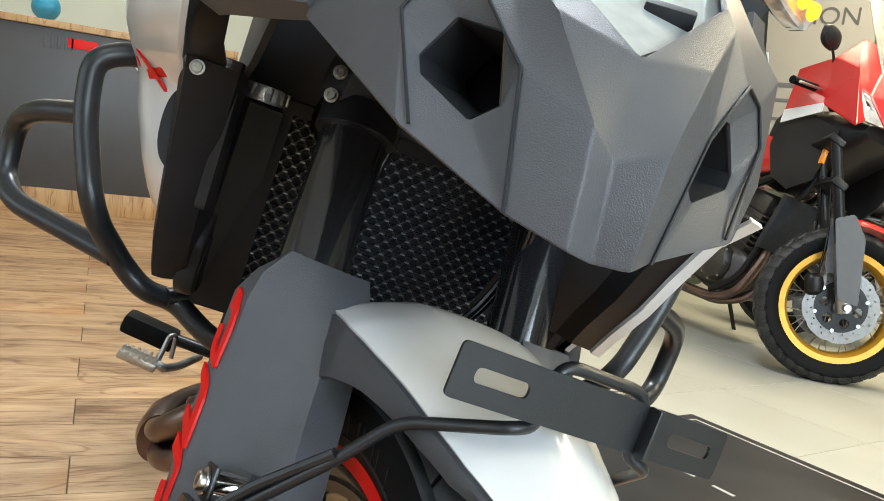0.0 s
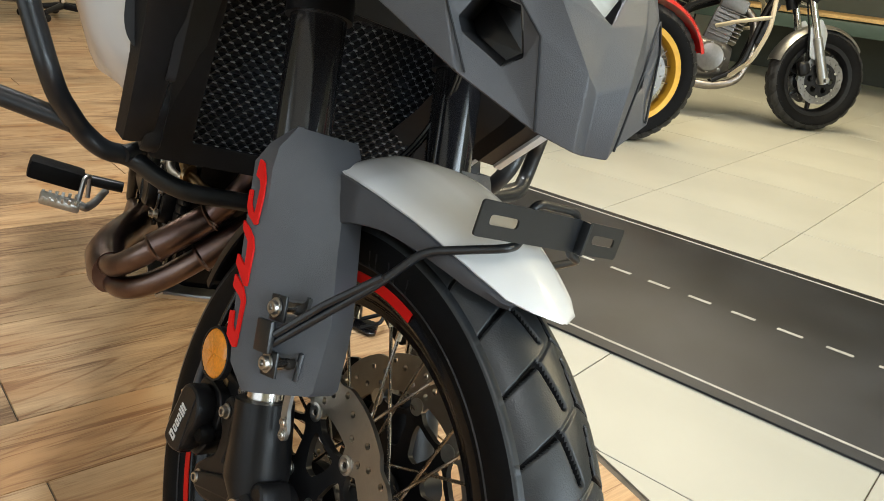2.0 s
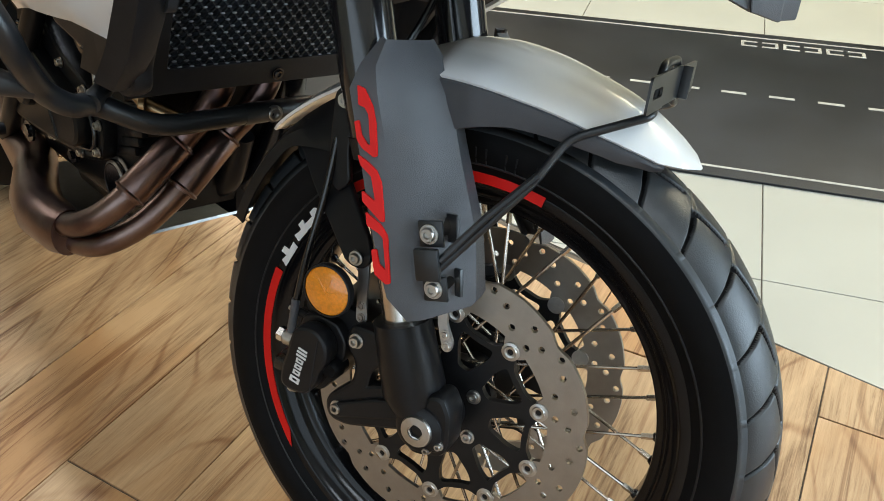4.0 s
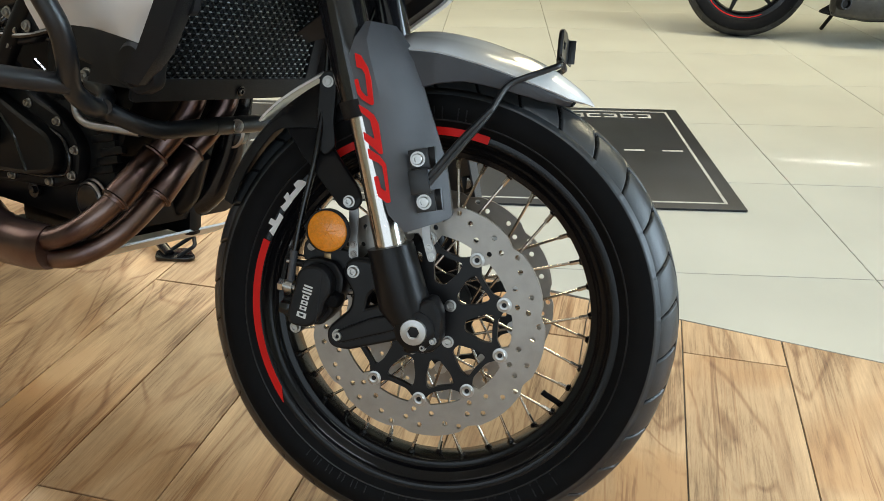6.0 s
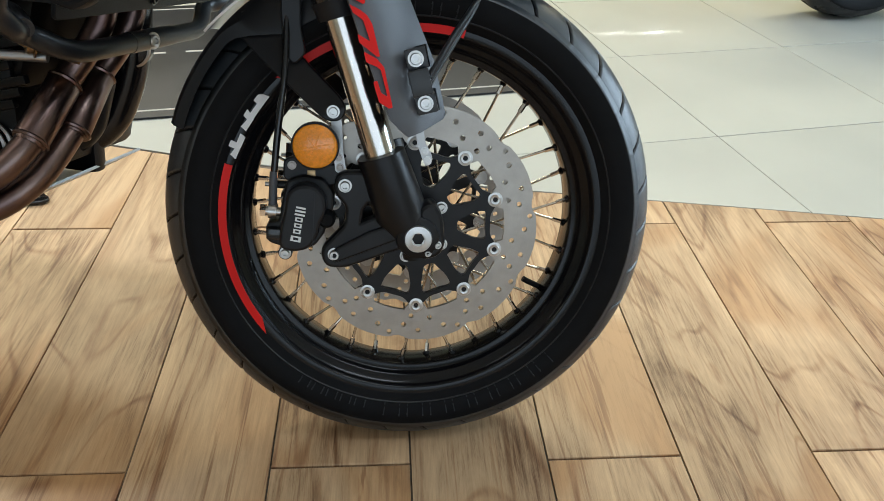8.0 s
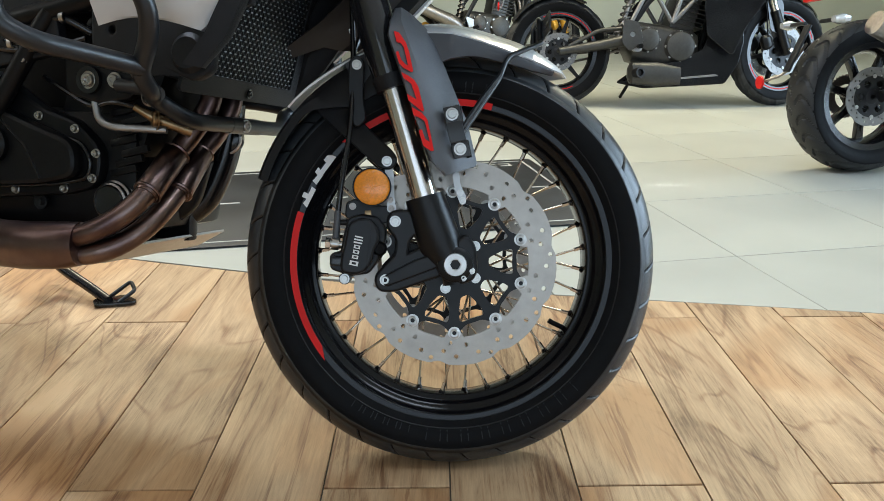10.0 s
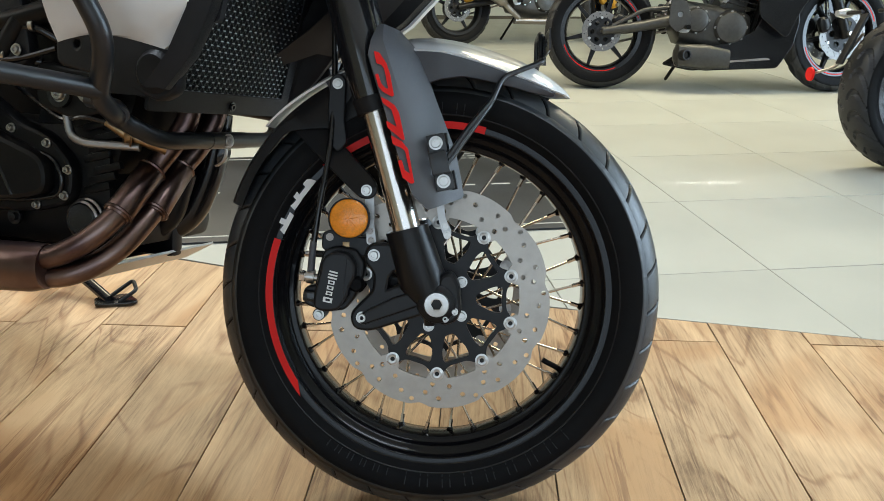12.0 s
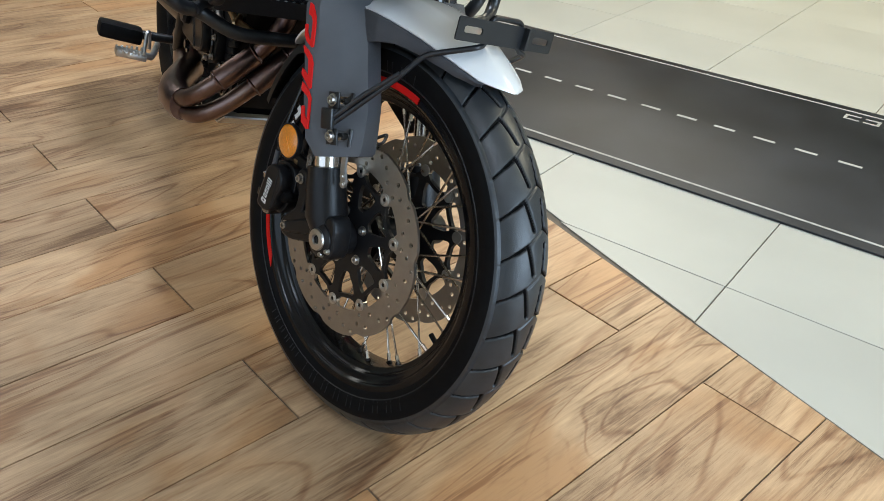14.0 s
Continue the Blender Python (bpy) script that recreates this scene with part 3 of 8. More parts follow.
for outline in (
    [(-0.1864, 0.1690), (-0.1797, 0.1665), (-0.2006, 0.1396), (-0.2054, 0.1452), (-0.1957, 0.1576), (-0.2010, 0.1640), (-0.1959, 0.1690)],
    [(-0.2080, 0.1520), (-0.2005, 0.1386), (-0.2115, 0.1235), (-0.2175, 0.1297), (-0.2142, 0.1327), (-0.2091, 0.1384), (-0.2140, 0.1443)],
    [(-0.2185, 0.1208), (-0.2125, 0.1160), (-0.2270, 0.0880), (-0.2330, 0.0945), (-0.2272, 0.1019), (-0.2370, 0.1063), (-0.2330, 0.1137), (-0.2239, 0.1095)],
):
    fpart("rim_mark", at(plate([outline], 0.0012), 0, -0.0458 + YW, 0), "white_decal", rim, "pale slanted lettering block")
# raised marks on the sidewall, worn lettering as plain strokes
WALL = [(0.2475, 0.0405), (0.256, 0.046), (0.270, 0.0525), (0.284, 0.0548), (0.296, 0.0532)]


def wall_y(r):
    for (ra, ya), (rb, yb) in zip(WALL, WALL[1:]):
        if r <= rb:
            return ya + (yb - ya) * (r - ra) / (rb - ra)
    return WALL[-1][1]


def wall_stroke(a, r, b, q, wide):
    """A raised stroke on the tyre wall from (angle a, radius r) to (b, q)."""
    pa, pb = Vector((r * math.cos(a), r * math.sin(a))), Vector((q * math.cos(b), q * math.sin(b)))
    n = (pb - pa).orthogonal().normalized() * wide / 2
    ends = [pa + n, pb + n, pb - n, pa - n]
    verts = [(p.x, YW - wall_y(p.length) - 0.0012, p.y) for p in ends] + [(p.x, YW - wall_y(p.length) + 0.0012, p.y) for p in ends]
    return from_lists(verts, [(0, 1, 2, 3), (4, 7, 6, 5), (0, 4, 5, 1), (1, 5, 6, 2), (2, 6, 7, 3), (3, 7, 4, 0)])


for start, count, r0, r1, pitch_a in ((-99.5, 8, 0.263, 0.284, 6.9), (78.5, 4, 0.263, 0.281, 6.6), (-126.0, 5, 0.267, 0.277, 4.4)):
    for k in range(count):
        a, w = radians(start + pitch_a * k), radians(pitch_a * 0.66)
        for u0, v0, u1, v1 in ((0, 0, 0, 1), (1, 0, 1, 1)):
            fpart("sidewall_mark", wall_stroke(a + w * u0, r0 + (r1 - r0) * v0, a + w * u1, r0 + (r1 - r0) * v1, 0.0016), "black_plastic", front_wheel)
for side in (-1, 1):
    fpart("bead_line", at(revolve([(0.2640 + 0.0012 * math.cos(a), 0.0012 * math.sin(a)) for a in (0, 1.57, 3.14, 4.71)], 120), 0, side * 0.0502 + YW, 0), "far_tread", front_wheel)
for side in (-1, 1):
    for i in range(18):
        ar = radians(20 * i + (5 if side < 0 else 15))
        sweep = radians(62 if i % 2 else -62)
        a = (0.040 * math.cos(ar + sweep), side * (0.041 if i % 2 else 0.033) + YC, 0.040 * math.sin(ar + sweep))
        b = (0.217 * math.cos(ar), side * 0.007 + YW, 0.217 * math.sin(ar))
        sp = fpart("spoke", cyl(a, b, 0.0019, n=8), "spoke", front_wheel)
        d = (Vector(b) - Vector(a)).normalized()
        fpart("nipple", cyl(Vector(b) - d * 0.017, Vector(b) + d * 0.002, 0.0033, n=6), "spoke", sp)
        fpart("nipple_seat", cyl(Vector(b) - d * 0.0045, Vector(b) + d * 0.003, 0.0042, 0.0075, n=10), "rim_black", sp)
valve = fpart("valve", tube([(0.2165 * math.cos(-0.56), 0.016, 0.2165 * math.sin(-0.56)), (0.196 * math.cos(-0.57), 0.016, 0.196 * math.sin(-0.57)), (0.190 * math.cos(-0.57), 0.016, 0.190 * math.sin(-0.57))], 0.0042, 10, 0), "rubber", front_wheel)
for side in (-1, 1):
    disc = fpart("brake_disc", at(rotor_mesh(), 0, side * 0.0695 + YC, 0), "disc_steel", front_wheel, "drilled wave-edged steel brake disc")
    fpart("disc_carrier", at(carrier_mesh(), 0, side * 0.0695 + YC, 0), "black_satin", disc, "black spider carrier of the disc")
    for i in range(10):
        a = radians(36 * i + 18)
        b = revolve([(0.0, -0.0030), (0.0030, -0.0030), (0.0036, -0.0048), (0.0062, -0.0052), (0.0070, -0.0042), (0.0098, -0.0038), (0.0100, 0.0045), (0.0, 0.0045)], 20, False)
        fpart("disc_button", at(b if side < 0 else mirror_y(b), 0.110 * math.cos(a), side * 0.0695 + YC, 0.110 * math.sin(a)), "bolt", disc)
    for i in range(5):
        a = radians(72 * i + 36)
        b = hexbolt(0.0060, 0.006)
        fpart("disc_bolt", at(b if side < 0 else mirror_y(b), 0.042 * math.cos(a), side * 0.0725 + YC, 0.042 * math.sin(a)), "bolt", disc)

# ---- fork ----
SL = -0.270
LEG = lambda z: -0.016 + SL * z
for side in (-1, 1):
    y = YC + side * 0.104
    leg = fpart("fork_leg", tube([(LEG(0.102), y, 0.102), (LEG(0.098), y, 0.098), (LEG(0.03) + 0.003, y, 0.03), (LEG(-0.012) + 0.012, y, -0.012), (0.002, y, -0.03)], lambda t: (0.0315, 0.0335, 0.0335, 0.030, 0.020)[min(4, int(t * 4.99))] if t > 0.12 else 0.030, 28, 0), "black_satin", None, "black cast lower fork leg")
    fpart("axle_boss", at(revolve([(0.0, -0.026), (0.021, -0.026), (0.026, -0.023), (0.028, -0.016), (0.028, 0.03), (0.0, 0.03)], 32, False), 0.0, y, 0.0), "black_satin", leg) if side < 0 else fpart("axle_boss", at(revolve([(0.0, -0.03), (0.027, -0.03), (0.027, 0.025), (0.0, 0.025)], 32, False), 0.0, y, 0.0), "black_satin", leg)
    fpart("fork_tube", cyl((LEG(0.095), y, 0.095), (LEG(0.29), y, 0.29), 0.0198, n=40), "fork_steel", leg, "polished steel fork tube")
    fpart("dust_seal", cyl((LEG(0.262), y, 0.262), (LEG(0.282), y, 0.282), 0.0265, 0.0285, n=36), "black_plastic", leg)
    fpart("outer_tube", tube([(LEG(0.275), y, 0.275), (LEG(0.34), y, 0.34), (LEG(0.345), y, 0.345), (LEG(0.56), y, 0.56)], lambda t: 0.0265 if t < 0.22 else 0.0290, 36, 0), "tube_gloss", leg, "black upper fork tube")
clamp_low = fpart("pinch_clamp", at(plate([round_poly([(0.006, 0.034), (0.018, 0.040), (0.027, 0.024), (0.0295, -0.008), (0.024, -0.021), (0.006, -0.026)], 0.006)], 0.034, 0.005), 0, YC - 0.108, 0), "black_satin", None, "black pinch clamp at the fork foot")
for x, z in ((0.012, -0.020), (0.0245, -0.0100)):
    fpart("pinch_bolt", at(hexbolt(0.0038, 0.006), x, YC - 0.125, z), "bolt", clamp_low)
axle = fpart("axle_nut", at(revolve([(0.0, -0.116), (0.0075, -0.116), (0.0078, -0.124), (0.0135, -0.1255), (0.0155, -0.1235), (0.0155, -0.113), (0.0, -0.113)], 6, False), 0, 0.007, 0), "bolt", None, "zinc-plated hollow axle end")
fpart("axle_ring", at(revolve([(0.0085, -0.1262), (0.0165, -0.1255), (0.0175, -0.123), (0.0175, -0.112), (0.0085, -0.112)], 32), 0, 0.007, 0), "bolt", axle)


def interp(table, t):
    for a, b in zip(table, table[1:]):
        if t <= b[0]:
            f = (t - a[0]) / (b[0] - a[0])
            return [p + (q - p) * f for p, q in zip(a, b)]
    return list(table[-1])


# ---- fork guard with red decal ----
GUARD = [  # z, then (x, y) from the rear edge round the front to the inner edge
    (0.129, (-0.014, -0.128), (-0.012, -0.1420), (0.002, -0.1380), (0.018, -0.118), (0.032, -0.100), (0.030, -0.070)),
    (0.150, (-0.034, -0.138), (-0.032, -0.1490), (-0.008, -0.1430), (0.016, -0.120), (0.035, -0.098), (0.031, -0.066)),
    (0.180, (-0.045, -0.138), (-0.044, -0.1495), (-0.019, -0.1435), (0.008, -0.117), (0.029, -0.094), (0.024, -0.063)),
    (0.212, (-0.056, -0.138), (-0.055, -0.1495), (-0.029, -0.1435), (-0.002, -0.114), (0.022, -0.090), (0.016, -0.060)),
    (0.277, (-0.077, -0.137), (-0.075, -0.1480), (-0.049, -0.1425), (-0.022, -0.112), (-0.004, -0.088), (-0.010, -0.058)),
    (0.331, (-0.094, -0.135), (-0.092, -0.1460), (-0.067, -0.1410), (-0.042, -0.111), (-0.024, -0.085), (-0.030, -0.058)),
    (0.352, (-0.091, -0.127), (-0.089, -0.1370), (-0.074, -0.1360), (-0.054, -0.108), (-0.036, -0.080), (-0.042, -0.058)),
    (0.374, (-0.084, -0.110), (-0.082, -0.1180), (-0.074, -0.1220), (-0.064, -0.098), (-0.056, -0.075), (-0.060, -0.060)),
]


def guard_rows(mirror):
    return [[(x, (2 * YC - y) if mirror else y, row[0] if k else 0.130 + 0.34 * (x + 0.012)) for x, y in row[1:]] for k, row in enumerate(GUARD)]


def guard_y(x, z):
    """The guard's outer face at (x, z)."""
    row = interp([(r[0], *[c for p in r[1:] for c in p]) for r in GUARD], z)
    pts = [(row[1 + 2 * k], row[2 + 2 * k]) for k in (1, 2, 3, 4)]
    for (xa, ya), (xb, yb) in zip(pts, pts[1:]):
        if x <= xb or (xb, yb) == pts[-1]:
            return ya + (yb - ya) * (x - xa) / (xb - xa)


def strokes(outline):
    pts = round_poly(outline, 0.0012, 2)
    n = len(pts)
    verts = [(x, guard_y(x, z) - 0.0026, z) for x, z in pts] + [(x, guard_y(x, z) - 0.0006, z) for x, z in pts]
    return from_lists(verts, [tuple(range(n)), tuple(reversed(range(n, 2 * n)))] + [(i, (i + 1) % n, n + (i + 1) % n, n + i) for i in range(n)])


for mirror in (False, True):
    guard = fpart("fork_guard", loft(guard_rows(mirror), thick=0.003), "grey_plastic", None, "grey grained plastic fork guard with red decal")
    if not mirror:
        for outline in (
            [(-0.0846, 0.3352), (-0.0775, 0.333), (-0.0682, 0.3198), (-0.0633, 0.3059), (-0.0578, 0.2782), (-0.0603, 0.2764), (-0.0721, 0.2826), (-0.0777, 0.2891), (-0.0823, 0.3045), (-0.0785, 0.306), (-0.0746, 0.2937), (-0.0683, 0.2869), (-0.0652, 0.2863), (-0.0707, 0.3121), (-0.075, 0.3177), (-0.0807, 0.3189)],
            [(-0.0753, 0.2764), (-0.0653, 0.2715), (-0.0566, 0.2653), (-0.051, 0.256), (-0.043, 0.2213), (-0.0461, 0.2207), (-0.0655, 0.2363), (-0.0673, 0.2455), (-0.0536, 0.2375), (-0.0607, 0.2597), (-0.0716, 0.2678)],
            [(-0.0611, 0.2269), (-0.0468, 0.2189), (-0.0387, 0.2095), (-0.03, 0.1653), (-0.0338, 0.1641), (-0.0451, 0.1716), (-0.05, 0.1884), (-0.0512, 0.194), (-0.0468, 0.1953), (-0.0425, 0.1816), (-0.0356, 0.1772), (-0.0424, 0.2064), (-0.0468, 0.2102), (-0.0584, 0.2152)],
        ):
            fpart("decal", strokes(outline), "red", guard, "red stylised decal stroke")


# ---- front mudguard ----
def polar(t, r, y):
    a = radians(t)
    return (r * math.cos(a), y, r * math.sin(a))


# angle, crown radius, half width of the white, radius of its edge, radius of the skirt's lower edge
FEN = [(57.0, 0.352, 0.004, 0.3505, 0.3495), (59.0, 0.356, 0.030, 0.347, 0.343), (62.0, 0.359, 0.047, 0.341, 0.331), (67.0, 0.361, 0.060, 0.338, 0.322), (72.6, 0.362, 0.070, 0.336, 0.318), (78.4, 0.364, 0.080, 0.338, 0.316), (84.0, 0.368, 0.092, 0.341, 0.315), (90.0, 0.372, 0.102, 0.346, 0.308), (97.0, 0.377, 0.101, 0.350, 0.296), (99.0, 0.376, 0.090, 0.350, 0.292), (103.0, 0.372, 0.068, 0.351, 0.295), (110.0, 0.364, 0.064, 0.352, 0.300), (120.0, 0.361, 0.068, 0.350, 0.305), (130.0, 0.360, 0.066, 0.351, 0.315), (134.0, 0.358, 0.060, 0.352, 0.325), (136.0, 0.356, 0.052, 0.353, 0.345)]
white, skirt_l, skirt_r = [], [], []
for i in range(80):
    t = 57 + i
    _, r, w, e, d = interp(FEN, t)
    ridge = 0.004 * max(0.0, min(1.0, (t - 62) / 10)) * max(0.0, min(1.0, (100 - t) / 8))
    white.append([polar(t, e + (r - e) * (1 - abs(v) ** 2.4) + ridge * (1.0 if abs(v) < 0.42 else 0.0), YC + w * v) for v in [-1 + k / 8 for k in range(17)]])
    if 61 <= t <= 118:
        row = [polar(t, e - 0.001, w - 0.004), polar(t, e - 0.003, w + 0.0015), polar(t, e - 0.45 * (e - d), w + 0.003), polar(t, d, w + 0.001), polar(t, d - 0.001, w - 0.003)]
        skirt_l.append([(x, YC + y, z) for x, y, z in row])
        skirt_r.append([(x, YC - y, z) for x, y, z in row])
mudguard = fpart("front_mudguard", loft(white, thick=0.003), "white_paint", None, "white and grey plastic front mudguard")
fpart("mudguard_skirt", loft(skirt_l, thick=0.0025), "skirt_grey", mudguard, "grey side skirt of the mudguard")
fpart("mudguard_skirt", loft(skirt_r, thick=0.0025), "skirt_grey", mudguard, "grey side skirt of the mudguard")
rear = []
for i in range(24):
    t = 110 + 46 * i / 23
    f = i / 23
    r, w, d = 0.3465 - 0.012 * f * f, 0.066 - 0.008 * f * f, 0.021 + 0.040 * max(0.0, min(1.0, (133 - t) / 11))
    rear.append([(x, y + YC, z) for x, y, z in (polar(t, r - d, -w - 0.003), polar(t, r - 0.4 * d, -w - 0.001), polar(t, r - 0.003, -w * 0.85), polar(t, r, 0), polar(t, r - 0.003, w * 0.85), polar(t, r - 0.4 * d, w + 0.001), polar(t, r - d, w + 0.003))])
fpart("mudguard_tail", loft(rear, thick=0.003), "black_satin", mudguard, "black rear part of the mudguard")
for side in (-1, 1):
    arm = plate([round_poly([(-0.206, 0.268), (-0.180, 0.266), (-0.150, 0.228), (-0.092, 0.170), (-0.084, 0.157), (-0.092, 0.144), (-0.108, 0.145), (-0.180, 0.212), (-0.210, 0.242)], 0.008)], 0.008, 0.002)
    for v in arm.vertices:
        v.co.y += side * (0.106 - 0.050 * max(0.0, min(1.0, (v.co.z - 0.16) / 0.085)))
    fpart("mudguard_arm", at(arm, 0, YC, 0), "black_satin", mudguard, "black stay of the mudguard")
    b = hexbolt(0.0058, 0.006)
    fpart("stay_bolt", at(b if side < 0 else mirror_y(b), -0.099, YC + side * 0.112, 0.1545), "bolt", mudguard)

# ---- caliper and reflector ----
for side in (-1, 1):
    flip = (lambda me: me) if side < 0 else mirror_y
    face = [(-0.1530, 0.0600), (-0.1400, 0.0672), (-0.1249, 0.0654), (-0.1150, 0.0530), (-0.1150, 0.0370), (-0.1230, 0.0235), (-0.1250, 0.0105), (-0.1360, -0.0060), (-0.1497, -0.0090), (-0.1660, -0.0060), (-0.1640, 0.0150), (-0.1580, 0.0360)]
    cal = fpart("brake_caliper", at(plate([round_poly(face, 0.007)], 0.022, 0.004), 0, YC + side * 0.122, 0), "black_satin", None, "black two-piston brake caliper with pale lettering bars")
    inner_half = [(-0.1560, 0.0690), (-0.1380, 0.0740), (-0.1160, 0.0700), (-0.1050, 0.0540), (-0.1060, 0.0360), (-0.1140, 0.0200), (-0.1180, 0.0060), (-0.1300, -0.0100), (-0.1560, -0.0130), (-0.1840, -0.0030), (-0.1840, 0.0160), (-0.1680, 0.0190), (-0.1640, 0.0400)]
    fpart("caliper_rear", at(plate([round_poly(inner_half, 0.005)], 0.046, 0.003), 0, YC + side * 0.088, 0), "black_satin", cal)
    fpart("caliper_foot", at(box(0.024, 0.046, 0.015, 0.003), -0.1735, YC + side * 0.100, 0.0070, 0, 5), "black_gloss", cal)
    fpart("face_groove", at(plate([[(-0.1300, -0.004), (-0.1288, -0.004), (-0.1230, 0.060), (-0.1242, 0.060)]], 0.0010), 0, YC + side * 0.1333, 0), "deep_black", cal)
    for k in range(5):
        fpart("caliper_rib", at(box(0.0022, 0.030, 0.013, 0.0008), -0.1120 + 0.0024 * k - 0.0008 * k * k, YC + side * 0.094, 0.062 - 0.0075 * k, 0, -50 + 24 * k), "black_gloss", cal)
    fpart("slide_pin", at(flip(revolve([(0.0, -0.022), (0.0075, -0.022), (0.0105, -0.018), (0.0110, -0.008), (0.0090, -0.006), (0.0090, 0.004), (0.0, 0.004)], 24, False)), -0.1116, YC + side * 0.104, 0.0248), "rubber", cal, "black rubber boot of the slide pin")
    fpart("bleed_nut", at(flip(hexbolt(0.0055, 0.006)), -0.1649, YC + side * 0.112, -0.0195), "bolt", cal)
    fpart("bleed_boss", cyl((-0.1649, YC + side * 0.080, -0.0195), (-0.1649, YC + side * 0.112, -0.0195), 0.0088, n=16), "black_satin", cal)
    fpart("pin_arm", tube([(-0.180, YC + side * 0.098, 0.0655), (-0.160, YC + side * 0.100, 0.0640), (-0.140, YC + side * 0.102, 0.0660)], 0.0048, 10, 0.01), "black_satin", cal)
    fpart("pad_pin", cyl((-0.186, YC + side * 0.098, 0.0655), (-0.170, YC + side * 0.098, 0.0650), 0.0028, n=10), "bolt", cal)
    fpart("pad_tab", at(box(0.010, 0.010, 0.012, 0.001), -0.1290, YC + side * 0.095, 0.0760), "brass", cal, "copper-coloured pad tab")
    fpart("upper_bracket", at(plate([round_poly([(-0.162, 0.074), (-0.160, 0.094), (-0.148, 0.098), (-0.132, 0.090), (-0.098, 0.086), (-0.096, 0.066), (-0.115, 0.062), (-0.150, 0.066)], 0.004)], 0.010, 0.002), 0, YC + side * 0.094, 0), "black_satin", cal)
    fpart("bracket_rivet", at(flip(hexbolt(0.0040, 0.003)), -0.152, YC + side * 0.0990, 0.0885), "steel", cal)
    banjo = fpart("banjo_bolt", cyl((-0.193, YC + side * 0.104, 0.0340), (-0.158, YC + side * 0.104, 0.0300), 0.0056, n=14), "bolt", cal, "silver banjo fitting")
    fpart("banjo_ring", cyl((-0.183, YC + side * 0.104, 0.0335), (-0.173, YC + side * 0.104, 0.0322), 0.0098, n=18), "bolt", banjo)
    fpart("banjo_head", cyl((-0.193, YC + side * 0.104, 0.0342), (-0.186, YC + side * 0.104, 0.0335), 0.0085, n=6), "chrome", banjo)
    fpart("hose_ferrule", cyl((-0.178, YC + side * 0.104, 0.036), (-0.174, YC + side * 0.104, 0.082), 0.0054, 0.0048, n=12), "grey_plastic", banjo)
    lug = fpart("caliper_lug", at(plate([round_poly([(-0.114, -0.036), (-0.093, -0.038), (-0.014, -0.012), (-0.004, 0.030), (-0.030, 0.060), (-0.066, 0.078), (-0.094, 0.078), (-0.099, 0.058), (-0.084, 0.040), (-0.086, 0.014), (-0.118, -0.018)], 0.009), round_poly([(-0.074, 0.012), (-0.044, 0.024), (-0.060, 0.048), (-0.070, 0.036)], 0.005)], 0.020, 0.004), 0, YC + side * 0.104, 0), "black_satin", cal, "cast mounting lugs of the fork leg")
    fpart("lug_rib", at(plate([round_poly([(-0.104, -0.030), (-0.020, 0.000), (-0.016, 0.018), (-0.060, 0.004), (-0.104, -0.018)], 0.004)], 0.008, 0.003), 0, YC + side * 0.115, 0), "black_satin", lug)
    for x, z in ((-0.1041, -0.0221), (-0.0879, 0.0652)):
        fpart("caliper_bolt", at(flip(hexbolt(0.0062, 0.007)), x, YC + side * 0.1145, z), "bolt", cal)
    if side < 0:
        # seven pale bars in place of the maker's lettering, along the caliper's face
        for k, (hgt, wid) in enumerate(((0.0125, 0.0068), (0.0090, 0.0052), (0.0090, 0.0052), (0.0090, 0.0052), (0.0125, 0.0022), (0.0125, 0.0022), (0.0115, 0.0022))):
            s_ = (0.0, 0.0092, 0.0166, 0.0240, 0.0300, 0.0342, 0.0384)[k]
            bar = plate([[(-hgt / 2, -wid / 2), (hgt / 2, -wid / 2), (hgt / 2, wid / 2), (-hgt / 2, wid / 2)]] + ([[(-hgt / 4, -wid / 4), (hgt / 4, -wid / 4), (hgt / 4, wid / 4), (-hgt / 4, wid / 4)]] if wid > 0.005 else []), 0.0010)
            fpart("lettering", at(at(bar, 0, 0, 0, 0, 13, 0), -0.1490 + 0.215 * s_, YC - 0.1336, 0.0045 + s_), "white_decal", cal, "pale lettering bar")
reflector = fpart("reflector", at(revolve([(0.0, -0.0045), (0.024, -0.004), (0.0265, -0.002), (0.0265, 0.0), (0.0, 0.0)], 48, False), -0.121, -0.110, 0.116), "orange", None, "round amber reflector")
for k in range(6):
    a = radians(60 * k + 8)
    fpart("reflector_rib", cyl((-0.121, -0.1146, 0.116), (-0.121 + 0.0255 * math.cos(a), -0.1132, 0.116 + 0.0255 * math.sin(a)), 0.0007, n=5), "orange", reflector)
fpart("reflector_cup", at(revolve([(0.0265, -0.0035), (0.0285, -0.003), (0.0285, 0.005), (0.0, 0.005), (0.0, 0.0), (0.0265, 0.0)], 48), -0.121, -0.110, 0.116), "black_plastic", reflector)
fpart("reflector_bracket", at(plate([round_poly([(-0.104, 0.166), (-0.092, 0.164), (-0.0895, 0.138), (-0.0895, 0.105), (-0.0865, 0.082), (-0.0930, 0.077), (-0.1000, 0.080), (-0.1010, 0.110)], 0.004)], 0.003), 0, -0.0835, 0), "alloy", reflector, "bare alloy reflector stay")
for x, z in ((-0.0950, 0.0975), (-0.0938, 0.0850)):
    fpart("stay_rivet", at(hexbolt(0.0036, 0.003), x, -0.085, z), "steel", reflector)
